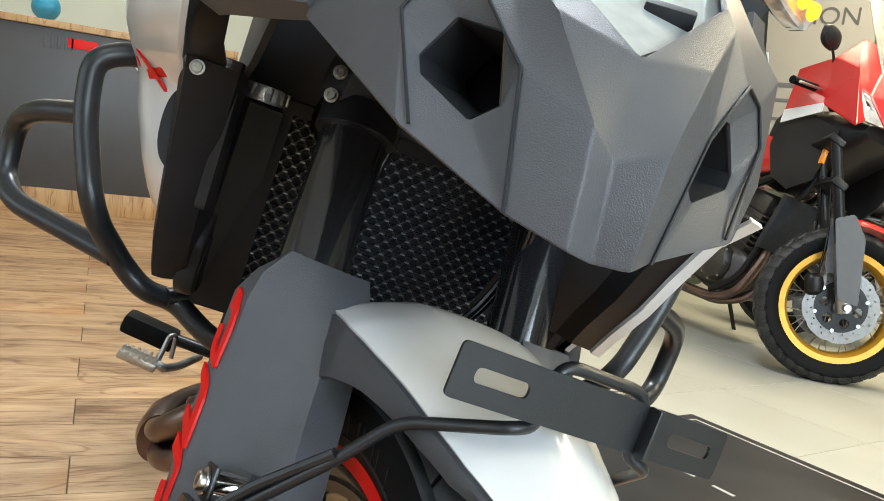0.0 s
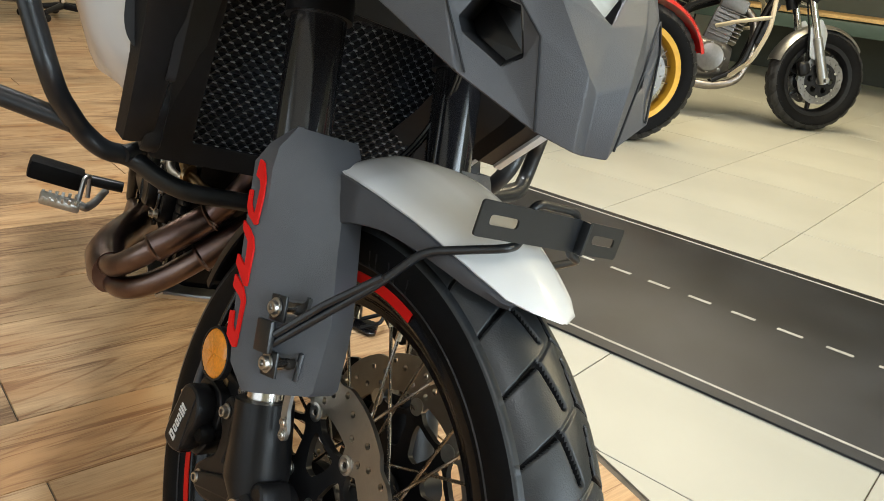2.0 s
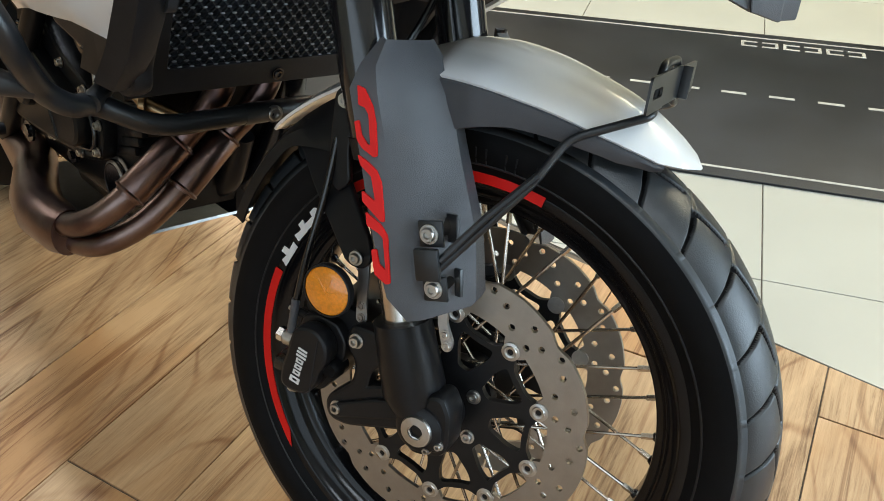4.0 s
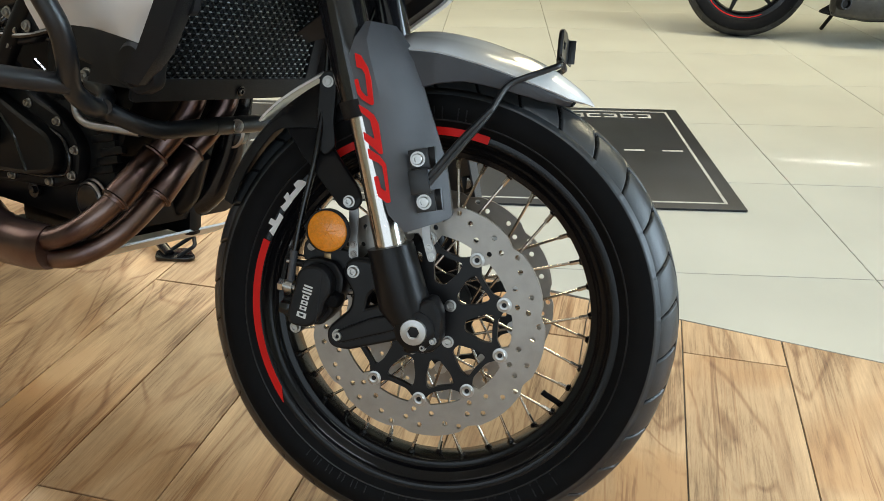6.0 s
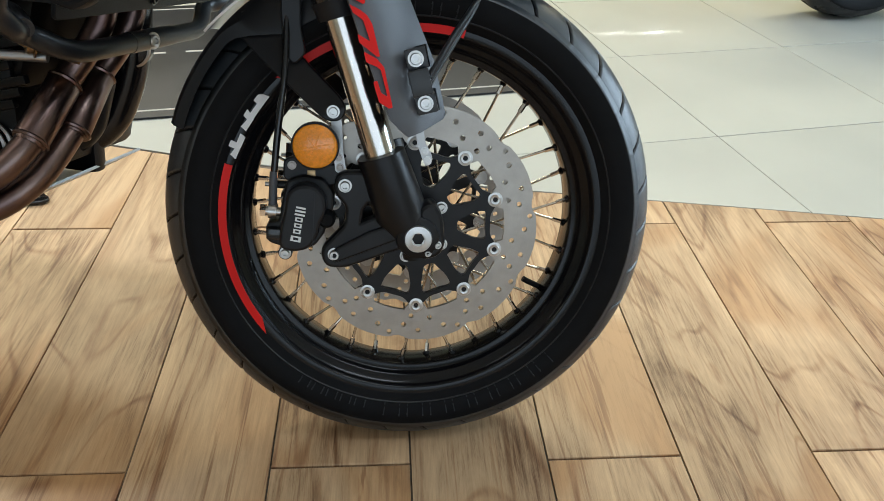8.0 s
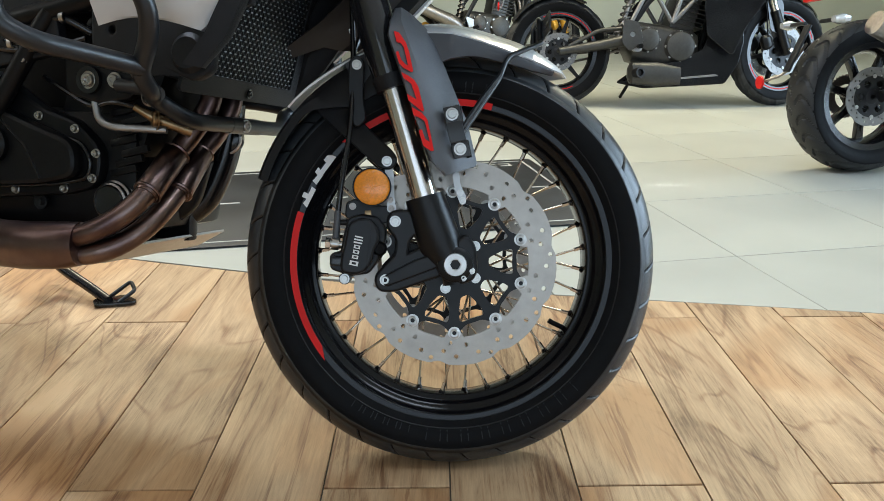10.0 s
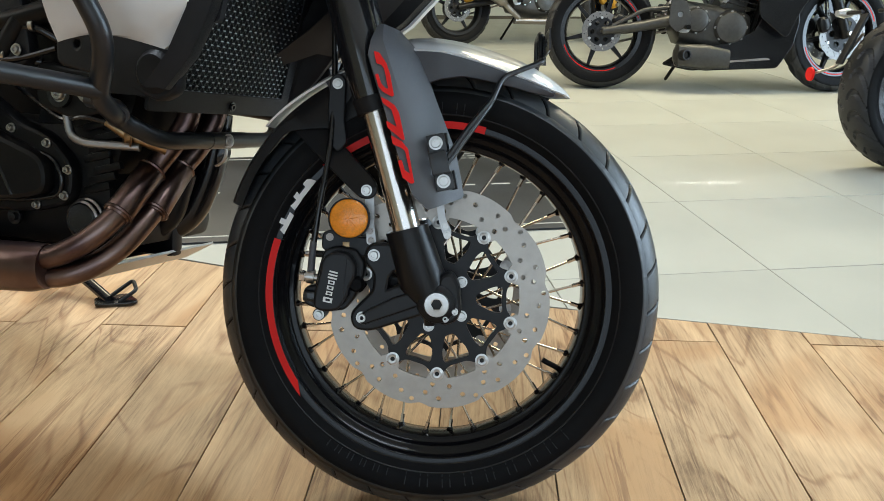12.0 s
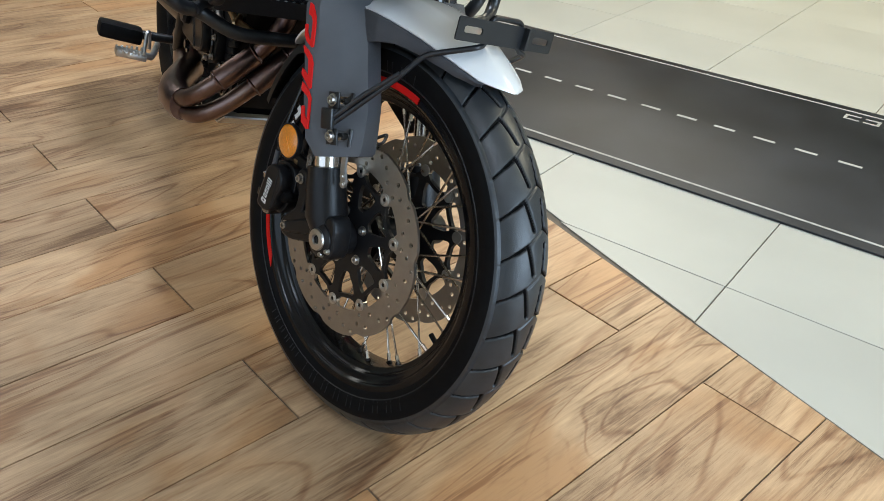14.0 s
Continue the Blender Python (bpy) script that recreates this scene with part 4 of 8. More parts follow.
clip = fpart("cable_clip", at(plate([round_poly([(-0.002, 0.136), (0.008, 0.138), (0.010, 0.118), (0.0190, 0.100), (0.0175, 0.090), (0.0100, 0.088), (0.0040, 0.104), (0.0000, 0.118)], 0.004)], 0.004), 0, -0.098, 0), "alloy", None, "small alloy guard stay with two screws")
for x, z in ((0.0095, 0.1065), (0.0130, 0.0950)):
    fpart("clip_screw", at(hexbolt(0.0038, 0.003), x, -0.100, z), "bolt", clip)
hose = tube([(-0.178, -0.089, 0.040), (-0.175, -0.089, 0.070), (-0.166, -0.086, 0.135), (-0.154, -0.078, 0.200), (-0.148, -0.062, 0.300), (-0.150, -0.060, 0.430), (-0.150, -0.05, 0.52)], 0.0042, 10, 0.05)
fpart("brake_hose", hose, "black_gloss", None, "black brake hose")
guide = fpart("hose_guide", at(plate([round_poly([(-0.153, 0.308), (-0.143, 0.316), (-0.133, 0.308), (-0.136, 0.252), (-0.132, 0.221), (-0.144, 0.209), (-0.154, 0.221), (-0.155, 0.268)], 0.005)], 0.008, 0.002), 0, -0.068, 0), "black_satin", None, "black hose guide")
fpart("guide_bolt", at(hexbolt(0.0055, 0.004), -0.143, -0.072, 0.302), "bolt", guide)

# ---- number plate holder ----
for side in (-1, 1):
    rod = tube([(0.010, YC + side * 0.154, 0.188), (0.070, YC + side * 0.107, 0.275), (0.086, YC + side * 0.084, 0.313), (0.146, YC + side * 0.052, 0.341), (0.143, YC + side * 0.035, 0.345), (0.143, YC + side * 0.034, 0.384), (0.143, YC, 0.384)], 0.0040, 12, 0.014)
    if side < 0:
        holder = fpart("plate_holder", rod, "bar_black", None, "black rod holder with an empty slotted plate bar")
    else:
        fpart("rod", rod, "bar_black", holder)
    fpart("flat_bar", tube([(0.012, YC + side * 0.156, 0.198), (0.040, YC + side * 0.134, 0.240), (0.072, YC + side * 0.108, 0.281)], 0.0036, 8, 0), "bar_black", holder)
    blk = fpart("clamp_block", at(box(0.024, 0.006, 0.030, 0.002), 0.002, YC + side * 0.159, 0.192, 0, -13), "bar_black", holder)
    for x, z in ((0.008, 0.168), (-0.003, 0.218)):
        b = hexbolt(0.0068, 0.006)
        fpart("clamp_plate", at(box(0.024, 0.003, 0.024, 0.001), x + 0.001, YC + side * 0.150, z, 0, -13), "bar_black", blk)
        fpart("spacer", cyl((x, YC + side * 0.149, z), (x, YC + side * 0.118, z), 0.0088, n=20), "chrome", blk)
        fpart("clamp_pad", at(box(0.026, 0.004, 0.026, 0.001), x + 0.006, YC + side * 0.123, z, 0, -13, side * 30), "bar_black", blk)
        fpart("clamp_bolt", at(b if side < 0 else mirror_y(b), x, YC + side * 0.152, z), "bolt", blk)
def tab(y0, y1, slot):
    hole = [round_poly([(slot - 0.018, -0.0045), (slot + 0.018, -0.0045), (slot + 0.018, 0.0045), (slot - 0.018, 0.0045)], 0.004)] if slot is not None else []
    return plate([round_poly([(y0, -0.0155), (y1, -0.0155), (y1, 0.0155), (y0, 0.0155)], 0.004), *hole], 0.0022, 0.0, True)


plate_bar = fpart("plate_bar", moved(tab(-0.024, 0.050, None), pose(0.1475, 0, 0.3635, 0, 0, 90)), "bar_black", holder, "flat steel bar of the empty plate holder")
fpart("bar_end", moved(tab(-0.086, -0.022, -0.055), pose(0.149, 0, 0.3635, 0, 0, 90)), "bar_black", plate_bar, "slotted end of the bar")
fpart("bar_end", moved(tab(0.054, 0.116, 0.088), pose(0.149, 0, 0.3635, 0, 0, 90)), "bar_black", plate_bar, "slotted end of the bar")
fpart("bar_fold", moved(box(0.010, 0.004, 0.031, 0.001), pose(0.153, 0.051, 0.3635)), "bar_black", plate_bar)


# ---- radiator and its guard ----
RT = 13.0  # the radiator leans forward
RAD = pose(-0.3450, -0.011, 0.3770, 0, RT, 0)   # the middle of its front face, z up the face
radiator = bpart("radiator", moved(box(0.03, 0.330, 0.235, 0.004), RAD @ pose(-0.020, 0, 0)), "core", None, "black radiator behind a mesh guard")
for k in range(29):
    bpart("cooling_fin", moved(box(0.006, 0.305, 0.0016, 0), RAD @ pose(-0.004, 0, -0.105 + 0.0075 * k)), "core", radiator, "", False)


def expanded_mesh():
    """The guard's expanded metal: lozenge strands in staggered rows, and the raised bonds where they meet."""
    verts, faces, bonds, bond_faces = [], [], [], []
    wide, high, half = 0.0150, 0.0078, 0.0011
    for r in range(28):
        z = -0.105 + r * high
        for c in range(20):
            y = -0.147 + (c + 0.5 * (r % 2)) * wide
            if y > 0.149:
                continue
            for s in (-1, 1):
                y2, z2 = y + s * wide / 2, z + high
                if r < 27 and -0.150 < y2 < 0.150:
                    n = len(verts)
                    for px_, yy, zz in ((0.0, y, z), (0.0, y2, z2)):
                        verts += [(px_, yy, zz - half), (px_, yy, zz + half), (-0.003, yy, zz + half), (-0.003, yy, zz - half)]
                    faces += [(n, n + 1, n + 5, n + 4), (n + 1, n + 2, n + 6, n + 5), (n + 2, n + 3, n + 7, n + 6), (n + 3, n, n + 4, n + 7)]
            n = len(bonds)
            for ring, lean in ((1.0, 0.0), (0.72, 0.0012), (0.0, 0.0019)):
                for q in range(8 if ring else 1):
                    a = math.pi * q / 4
                    bonds.append((lean, y + 0.0034 * ring * math.cos(a), z + 0.0013 * ring * math.sin(a)))
            for q in range(8):
                p_ = (q + 1) % 8
                bond_faces += [(n + q, n + p_, n + 8 + p_, n + 8 + q), (n + 8 + q, n + 8 + p_, n + 16)]
    return from_lists(verts, faces), from_lists(bonds, bond_faces)


strand_mesh, bond_mesh = expanded_mesh()
guard_mesh = bpart("guard_mesh", moved(strand_mesh, RAD @ pose(0.006, 0, 0)), "mesh", radiator, "black expanded-metal mesh", False)
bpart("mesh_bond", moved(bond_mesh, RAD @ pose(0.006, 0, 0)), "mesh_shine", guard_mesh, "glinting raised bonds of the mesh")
rim4 = [round_poly([(-0.196, -0.136), (0.172, -0.136), (0.172, 0.118), (-0.196, 0.118)], 0.008), round_poly([(-0.149, -0.106), (0.149, -0.106), (0.149, 0.106), (-0.149, 0.106)], 0.004)]
bpart("guard_frame", moved(plate(rim4, 0.006, 0.001), RAD @ pose(0.006, 0, 0, 0, 0, 90)), "black_plastic", radiator, "black frame of the mesh guard")
bpart("guard_bolt", moved(hexbolt(0.006, 0.004), RAD @ pose(0.010, 0.0, -0.124, 0, 0, 90)), "black_gloss", radiator)
bpart("radiator_tank", moved(box(0.05, 0.030, 0.245, 0.008), RAD @ pose(-0.020, -0.182, 0)), "black_plastic", radiator)
bpart("radiator_tank", moved(box(0.05, 0.030, 0.245, 0.008), RAD @ pose(-0.020, 0.170, 0)), "black_plastic", radiator)
cap = bpart("radiator_cap", at(revolve([(0.0, 0.016), (0.017, 0.016), (0.021, 0.012), (0.023, 0.004), (0.023, 0.0), (0.0, 0.0)], 24, False), -0.281, -0.190, 0.478, 90), "alloy", None, "ribbed metal radiator cap")
for k in range(12):
    bpart("cap_rib", at(moved(box(0.006, 0.006, 0.012, 0.001), pose(0, 0, 0, 0, 0, 30 * k) @ pose(0.022, 0, 0.007)), -0.281, -0.190, 0.480), "alloy", cap)

# ---- shrouds beside the radiator ----
for side in (-1, 1):
    wide = 1.0 if side < 0 else 0.86
    inner = loft([[(x - 0.028, side * y * wide, z) for x, y, z in row] for row in (
        [(-0.372, 0.170, 0.262), (-0.324, 0.209, 0.262), (-0.330, 0.222, 0.262), (-0.40, 0.225, 0.262)],
        [(-0.320, 0.170, 0.365), (-0.285, 0.205, 0.365), (-0.290, 0.218, 0.365), (-0.36, 0.222, 0.365)],
        [(-0.265, 0.168, 0.474), (-0.245, 0.200, 0.474), (-0.250, 0.213, 0.474), (-0.32, 0.215, 0.474)])], thick=0.004)
    shroud = bpart("radiator_shroud", inner, "black_plastic", None, "black plastic shroud beside the radiator")
    out = 0.020 if side < 0 else 0.0
    outer = loft([[(x - 0.060 + (max(0.0, min(1.0, (0.45 - z) / 0.13)) * 0.040 if side < 0 else 0.0), side * (y + out * (0.7 if q < 2 else 1.4)) * wide, z + 0.004) for q, (x, y, z) in enumerate(row)] for row in (
        [(-0.345, 0.192, 0.275), (-0.302, 0.198, 0.270), (-0.290, 0.206, 0.268), (-0.290, 0.216, 0.268), (-0.315, 0.224, 0.272)],
        [(-0.300, 0.192, 0.318), (-0.262, 0.199, 0.312), (-0.252, 0.208, 0.310), (-0.252, 0.218, 0.310), (-0.280, 0.226, 0.314)],
        [(-0.255, 0.191, 0.370), (-0.217, 0.198, 0.370), (-0.207, 0.208, 0.370), (-0.207, 0.220, 0.370), (-0.235, 0.228, 0.370)],
        [(-0.200, 0.190, 0.450), (-0.168, 0.196, 0.450), (-0.158, 0.208, 0.450), (-0.158, 0.224, 0.450), (-0.188, 0.234, 0.450)],
        [(-0.175, 0.188, 0.488), (-0.146, 0.194, 0.490), (-0.138, 0.206, 0.490), (-0.138, 0.226, 0.490), (-0.168, 0.236, 0.488)],
        [(-0.185, 0.190, 0.498), (-0.162, 0.196, 0.500), (-0.154, 0.206, 0.500), (-0.154, 0.224, 0.500), (-0.180, 0.234, 0.498)])], thick=0.004)
    bpart("shroud_cover", outer, "black_plastic", shroud, "grained black cover plate")
    bpart("shroud_bolt", moved(hexbolt(0.0050, 0.004), pose(-0.1965, side * (0.218 + 1.2 * out) * wide, 0.486, 0, 0, 90)), "bolt", shroud)
    if side < 0:
        bpart("shroud_top", loft([[(-0.235, -0.264, 0.490), (-0.212, -0.250, 0.494), (-0.222, -0.222, 0.496)], [(-0.150, -0.254, 0.515), (-0.130, -0.240, 0.515), (-0.150, -0.220, 0.512)], [(-0.115, -0.252, 0.545), (-0.100, -0.235, 0.540), (-0.120, -0.218, 0.535)]], thick=0.004), "black_plastic", shroud, "black upper end of the shroud")
    duct = plate([round_poly([(-0.38, 0.36), (-0.25, 0.36), (-0.22, 0.50), (-0.38, 0.50)], 0.01)], 0.01)
    bpart("intake_duct", at(duct, 0, side * 0.212 * wide, 0), "deep_black", shroud)

# ---- white side panels ----
PANEL = [(0.322, -0.312, 0.243), (0.334, -0.298, 0.240), (0.362, -0.270, 0.245), (0.380, -0.257, 0.250), (0.410, -0.262, 0.256), (0.440, -0.264, 0.262), (0.466, -0.256, 0.264), (0.478, -0.225, 0.262), (0.490, -0.170, 0.256), (0.510, -0.120, 0.250), (0.530, -0.085, 0.246), (0.556, -0.085, 0.256), (0.600, -0.100, 0.262), (0.660, -0.120, 0.245)]
REAR_Y = [(0.30, 0.262), (0.35, 0.292), (0.43, 0.326), (0.52, 0.350), (0.60, 0.352), (0.70, 0.330)]


def panel_y(x, z):
    """Half width of the side panel's outer face."""
    _, xf, yf = interp(PANEL, z)
    _, yr = interp(REAR_Y, z)
    f = max(0.0, min(1.0, (x - xf) / (-0.450 - xf)))
    return yf + (yr - yf) * math.sin(min(1, f * 1.35) * math.pi / 2)


for side in (-1, 1):
    rows = []
    levels = sorted({z for z, _, _ in PANEL} | {0.350, 0.425, 0.455, 0.575, 0.63})
    for z in levels:
        _, xf, yf = interp(PANEL, z)
        row = [(xf - 0.004, side * (yf - (0.005 if side > 0 else (0.022 if z < 0.475 else 0.004))) * (0.86 if side > 0 else 1.0), z)]
        for k in range(11):
            x = xf + (-0.450 - xf) * k / 10
            row.append((x, side * panel_y(x, z) * (0.86 if side > 0 else 1.0), z + (0.012 * math.sin(k / 10 * math.pi) if z < 0.33 else 0)))
        rows.append(row)
    liner = [[(x - 0.012, y - side * 0.010, z) for x, y, z in row] for row in rows]
    panel = bpart("side_panel", loft(rows, thick=0.004), "white_paint", None, "white painted side panel with a small red mark")
    if side < 0:
        for stroke in ([(-0.312, 0.462), (-0.266, 0.470), (-0.262, 0.476), (-0.309, 0.470)], [(-0.297, 0.484), (-0.288, 0.486), (-0.276, 0.456), (-0.282, 0.455)], [(-0.330, 0.470), (-0.322, 0.475), (-0.322, 0.480), (-0.330, 0.476)]):
            pts = round_poly(stroke, 0.002, 2)
            n_ = len(pts)
            vs = [(x, -panel_y(x, z) - 0.0012, z) for x, z in pts] + [(x, -panel_y(x, z) + 0.0010, z) for x, z in pts]
            bpart("panel_mark", from_lists(vs, [tuple(range(n_)), tuple(reversed(range(n_, 2 * n_)))] + [(q, (q + 1) % n_, n_ + (q + 1) % n_, n_ + q) for q in range(n_)]), "red", panel, "small red crossed stroke", False)
    if side > 0:
        bpart("panel_liner", loft(liner, thick=0.003), "deep_black", panel, "dark inner side of the panel")
        lip = [(-0.040, 0.212, 0.516), (-0.081, 0.207, 0.492), (-0.119, 0.204, 0.450), (-0.153, 0.204, 0.414), (-0.202, 0.206, 0.378), (-0.245, 0.212, 0.350)]
        bpart("panel_lip", loft([[(x - 0.004, y - 0.004, z + 0.002), (x + 0.003, y - 0.003, z), (x + 0.003, y + 0.002, z - 0.001), (x - 0.006, y + 0.004, z - 0.001)] for x, y, z in lip], thick=0.003), "white_paint", panel, "white front lip of the panel")
        bpart("lip_strip", loft([[(x - 0.030, y - 0.036, z + 0.004), (x - 0.004, y - 0.026, z + 0.003), (x - 0.002, y - 0.006, z + 0.002), (x - 0.012, y - 0.002, z)] for x, y, z in lip], thick=0.003), "black_plastic", panel, "dark grey strip inside the white lip")
        bpart("shroud_wing", loft([[(x - 0.075 - 0.02 * k, 0.095, z + 0.012 - 0.012 * k), (x - 0.055, y - 0.065, z + 0.006), (x - 0.028, y - 0.032, z + 0.003)] for k, (x, y, z) in enumerate(lip)], thick=0.003), "deep_black", panel, "black filler between fork and panel")
        for k in (1, 4):
            x, y, z = lip[k]
            bpart("wing_bolt", moved(hexbolt(0.0045, 0.004), pose(x - 0.045, y - 0.060, z + 0.006, 0, 0, 75)), "bolt", panel)
    # flat dark sheet paints the shade inside the panel's air opening
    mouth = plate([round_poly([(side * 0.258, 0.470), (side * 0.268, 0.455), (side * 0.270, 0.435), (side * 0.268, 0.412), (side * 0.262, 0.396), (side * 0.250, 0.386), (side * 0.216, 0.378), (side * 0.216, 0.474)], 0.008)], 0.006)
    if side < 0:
        bpart("panel_mouth", moved(mouth, pose(-0.256, 0, 0, 0, 0, 90)), "deep_black", panel, "dark sheet for the shade in the panel's air opening")
    lower = plate([round_poly([(-0.50, 0.36), (-0.36, 0.365), (-0.315, 0.345), (-0.300, 0.320), (-0.312, 0.294), (-0.312, 0.272), (-0.336, 0.260), (-0.385, 0.275), (-0.41, 0.285), (-0.50, 0.300)], 0.010), circle(-0.470, 0.325, 0.010, 16)], 0.022, 0.005)
    bpart("lower_cover", at(lower, 0, side * 0.212, 0), "black_plastic", panel, "black lower side cover")
    bpart("lower_bulge", at(revolve([(0.0, -0.018), (0.022, -0.018), (0.030, -0.010), (0.032, 0.012), (0.0, 0.012)], 28, False) if side < 0 else mirror_y(revolve([(0.0, -0.018), (0.022, -0.018), (0.030, -0.010), (0.032, 0.012), (0.0, 0.012)], 28, False)), -0.343, side * 0.212, 0.294), "black_plastic", panel)

# ---- crash bars ----
crash = None
for side in (-1, 1):
    main = [(-0.40, 0.285, 0.485), (-0.362, 0.345, 0.480), (-0.354, 0.372, 0.462), (-0.354, 0.366, 0.409), (-0.331, 0.332, 0.333), (-0.340, 0.318, 0.302), (-0.376, 0.288, 0.258), (-0.378, 0.258, 0.236), (-0.400, 0.226, 0.231), (-0.378, 0.165, 0.200), (-0.380, 0.010, 0.200), (-0.380, 0.0, 0.200)]
    wide = 1.0 if side < 0 else 0.86
    t1 = tube([(x, side * y * wide, z) for x, y, z in main], 0.0127, 18, 0.035)
    if crash is None:
        crash = bpart("crash_bar", t1, "bar_black", None, "black tubular steel crash bars")
    else:
        bpart("side_tube", t1, "bar_black", crash)
    loop = [(-0.354, 0.364, 0.405), (-0.400, 0.425, 0.390), (-0.450, 0.462, 0.366), (-0.450, 0.458, 0.300), (-0.420, 0.430, 0.280), (-0.368, 0.296, 0.266)]
    bpart("outer_loop", tube([(x, side * y * wide, z) for x, y, z in loop], 0.0127, 18, 0.035), "bar_black", crash)
    bpart("mount_tube", tube([(-0.385, side * 0.235, 0.235), (-0.43, side * 0.19, 0.245), (-0.50, side * 0.165, 0.250)], 0.0110, 14, 0.03), "bar_black", crash)
    for p in ((-0.376, 0.290, 0.262), (-0.404, 0.226, 0.231)):
        bpart("weld", at(revolve([(0.0105, -0.003), (0.0140, 0.0), (0.0105, 0.003)], 20), p[0], side * p[1], p[2], 0, 30, 0), "steel", crash)
bpart("bar_bolt", moved(hexbolt(0.0085, 0.006), pose(-0.369, -0.010, 0.200, 0, 0, 75)), "bolt", crash)
bpart("bar_sleeve", tube([(-0.380, -0.05, 0.200), (-0.380, 0.05, 0.200)], 0.0138, 18, 0), "bar_black", crash)

# ---- nose: beak with vents, headlight ----
def beak_skin(sign):
    """One half of the beak, by its folds; y is the distance from the middle."""
    c = dict(A=(0.060, 0.147, 0.526), A2=(0.030, 0.150, 0.600), C=(0.135, 0.092, 0.546), B=(0.166, 0.086, 0.483), D=(0.190, 0.045, 0.521), E=(0.203, 0.034, 0.461), F=(0.215, 0.0145, 0.455), H=(0.212, 0.0175, 0.507), N=(0.206, 0.0, 0.496), G=(0.2065, 0.0, 0.453), I=(0.200, 0.0, 0.541), J=(0.132, 0.056, 0.596), K=(0.137, 0.063, 0.585), P=(0.072, 0.077, 0.632), Q=(0.078, 0.105, 0.602), O=(0.186, 0.038, 0.550), R=(0.070, 0.066, 0.642))
    lerp = lambda u, v: [(1 - v) * ((1 - u) * c["C"][i] + u * c["D"][i]) + v * ((1 - u) * c["B"][i] + u * c["E"][i]) for i in range(3)]
    c.update(U=tuple(lerp(-0.17, 0.22)), V=tuple(lerp(0.06, -0.18)), T=tuple(lerp(0.53, -0.40)))
    quads = [("N", "G", "F", "H"), ("H", "F", "E", "D"), ("I", "N", "H", "O"), ("O", "H", "D", "K"), ("I", "O", "K", "J"), ("J", "K", "P", "R"), ("K", "D", "T"), ("K", "T", "V", "Q"), ("K", "Q", "P"), ("U", "B", "A"), ("V", "U", "A", "A2"), ("Q", "V", "A2")]
    names = sorted(c)
    drift = {"F": 0.008, "G": 0.008, "H": 0.005, "N": 0.002}  # the folds of the tip stand a little off the middle
    verts = [(c[n][0], sign * c[n][1] + drift.get(n, 0.0), c[n][2]) for n in names]
    faces = [tuple(names.index(n) for n in q) for q in quads]
    ring = [(0.02, 0.44), (0.31, -0.02), (0.77, -0.16), (0.81, 0.35), (0.56, 0.61), (0.07, 0.57)]
    base = len(verts)
    for u, v in ring:
        p = lerp(u, v)
        verts.append((p[0] - 0.006, sign * (p[1] - 0.004), p[2]))
    for u, v in ring:
        p = lerp(0.42 + (u - 0.42) * 0.85, 0.30 + (v - 0.30) * 0.85)
        verts.append((p[0] - 0.045, sign * (p[1] - 0.030), p[2]))
    cor = [names.index(n) for n in "UVTDEB"]
    for k in range(6):
        l = (k + 1) % 6
        faces.append((cor[k], cor[l], base + l, base + k))
    return verts, faces, (base, lerp)


halves = []
for sign in (-1, 1):
    v, f, _ = beak_skin(sign)
    bm = bmesh.new()
    bm.from_mesh(from_lists(v, f))
    bmesh.ops.recalc_face_normals(bm, faces=bm.faces)
    halves.append(from_bm(bm))
bm = bmesh.new()
for h in halves:
    bm.from_mesh(h)
bmesh.ops.remove_doubles(bm, verts=bm.verts[:], dist=1e-4)
bmesh.ops.recalc_face_normals(bm, faces=bm.faces)
bmesh.ops.solidify(bm, geom=bm.faces[:], thickness=0.004)
sharp = [e for e in bm.edges if len(e.link_faces) == 2 and e.calc_face_angle(0) > 0.25]
bmesh.ops.bevel(bm, geom=sharp, offset=0.0018, segments=2, affect="EDGES", profile=0.6)
beak = bpart("beak", from_bm(bm), "grey_plastic", None, "grey grained plastic beak with vents and folds")
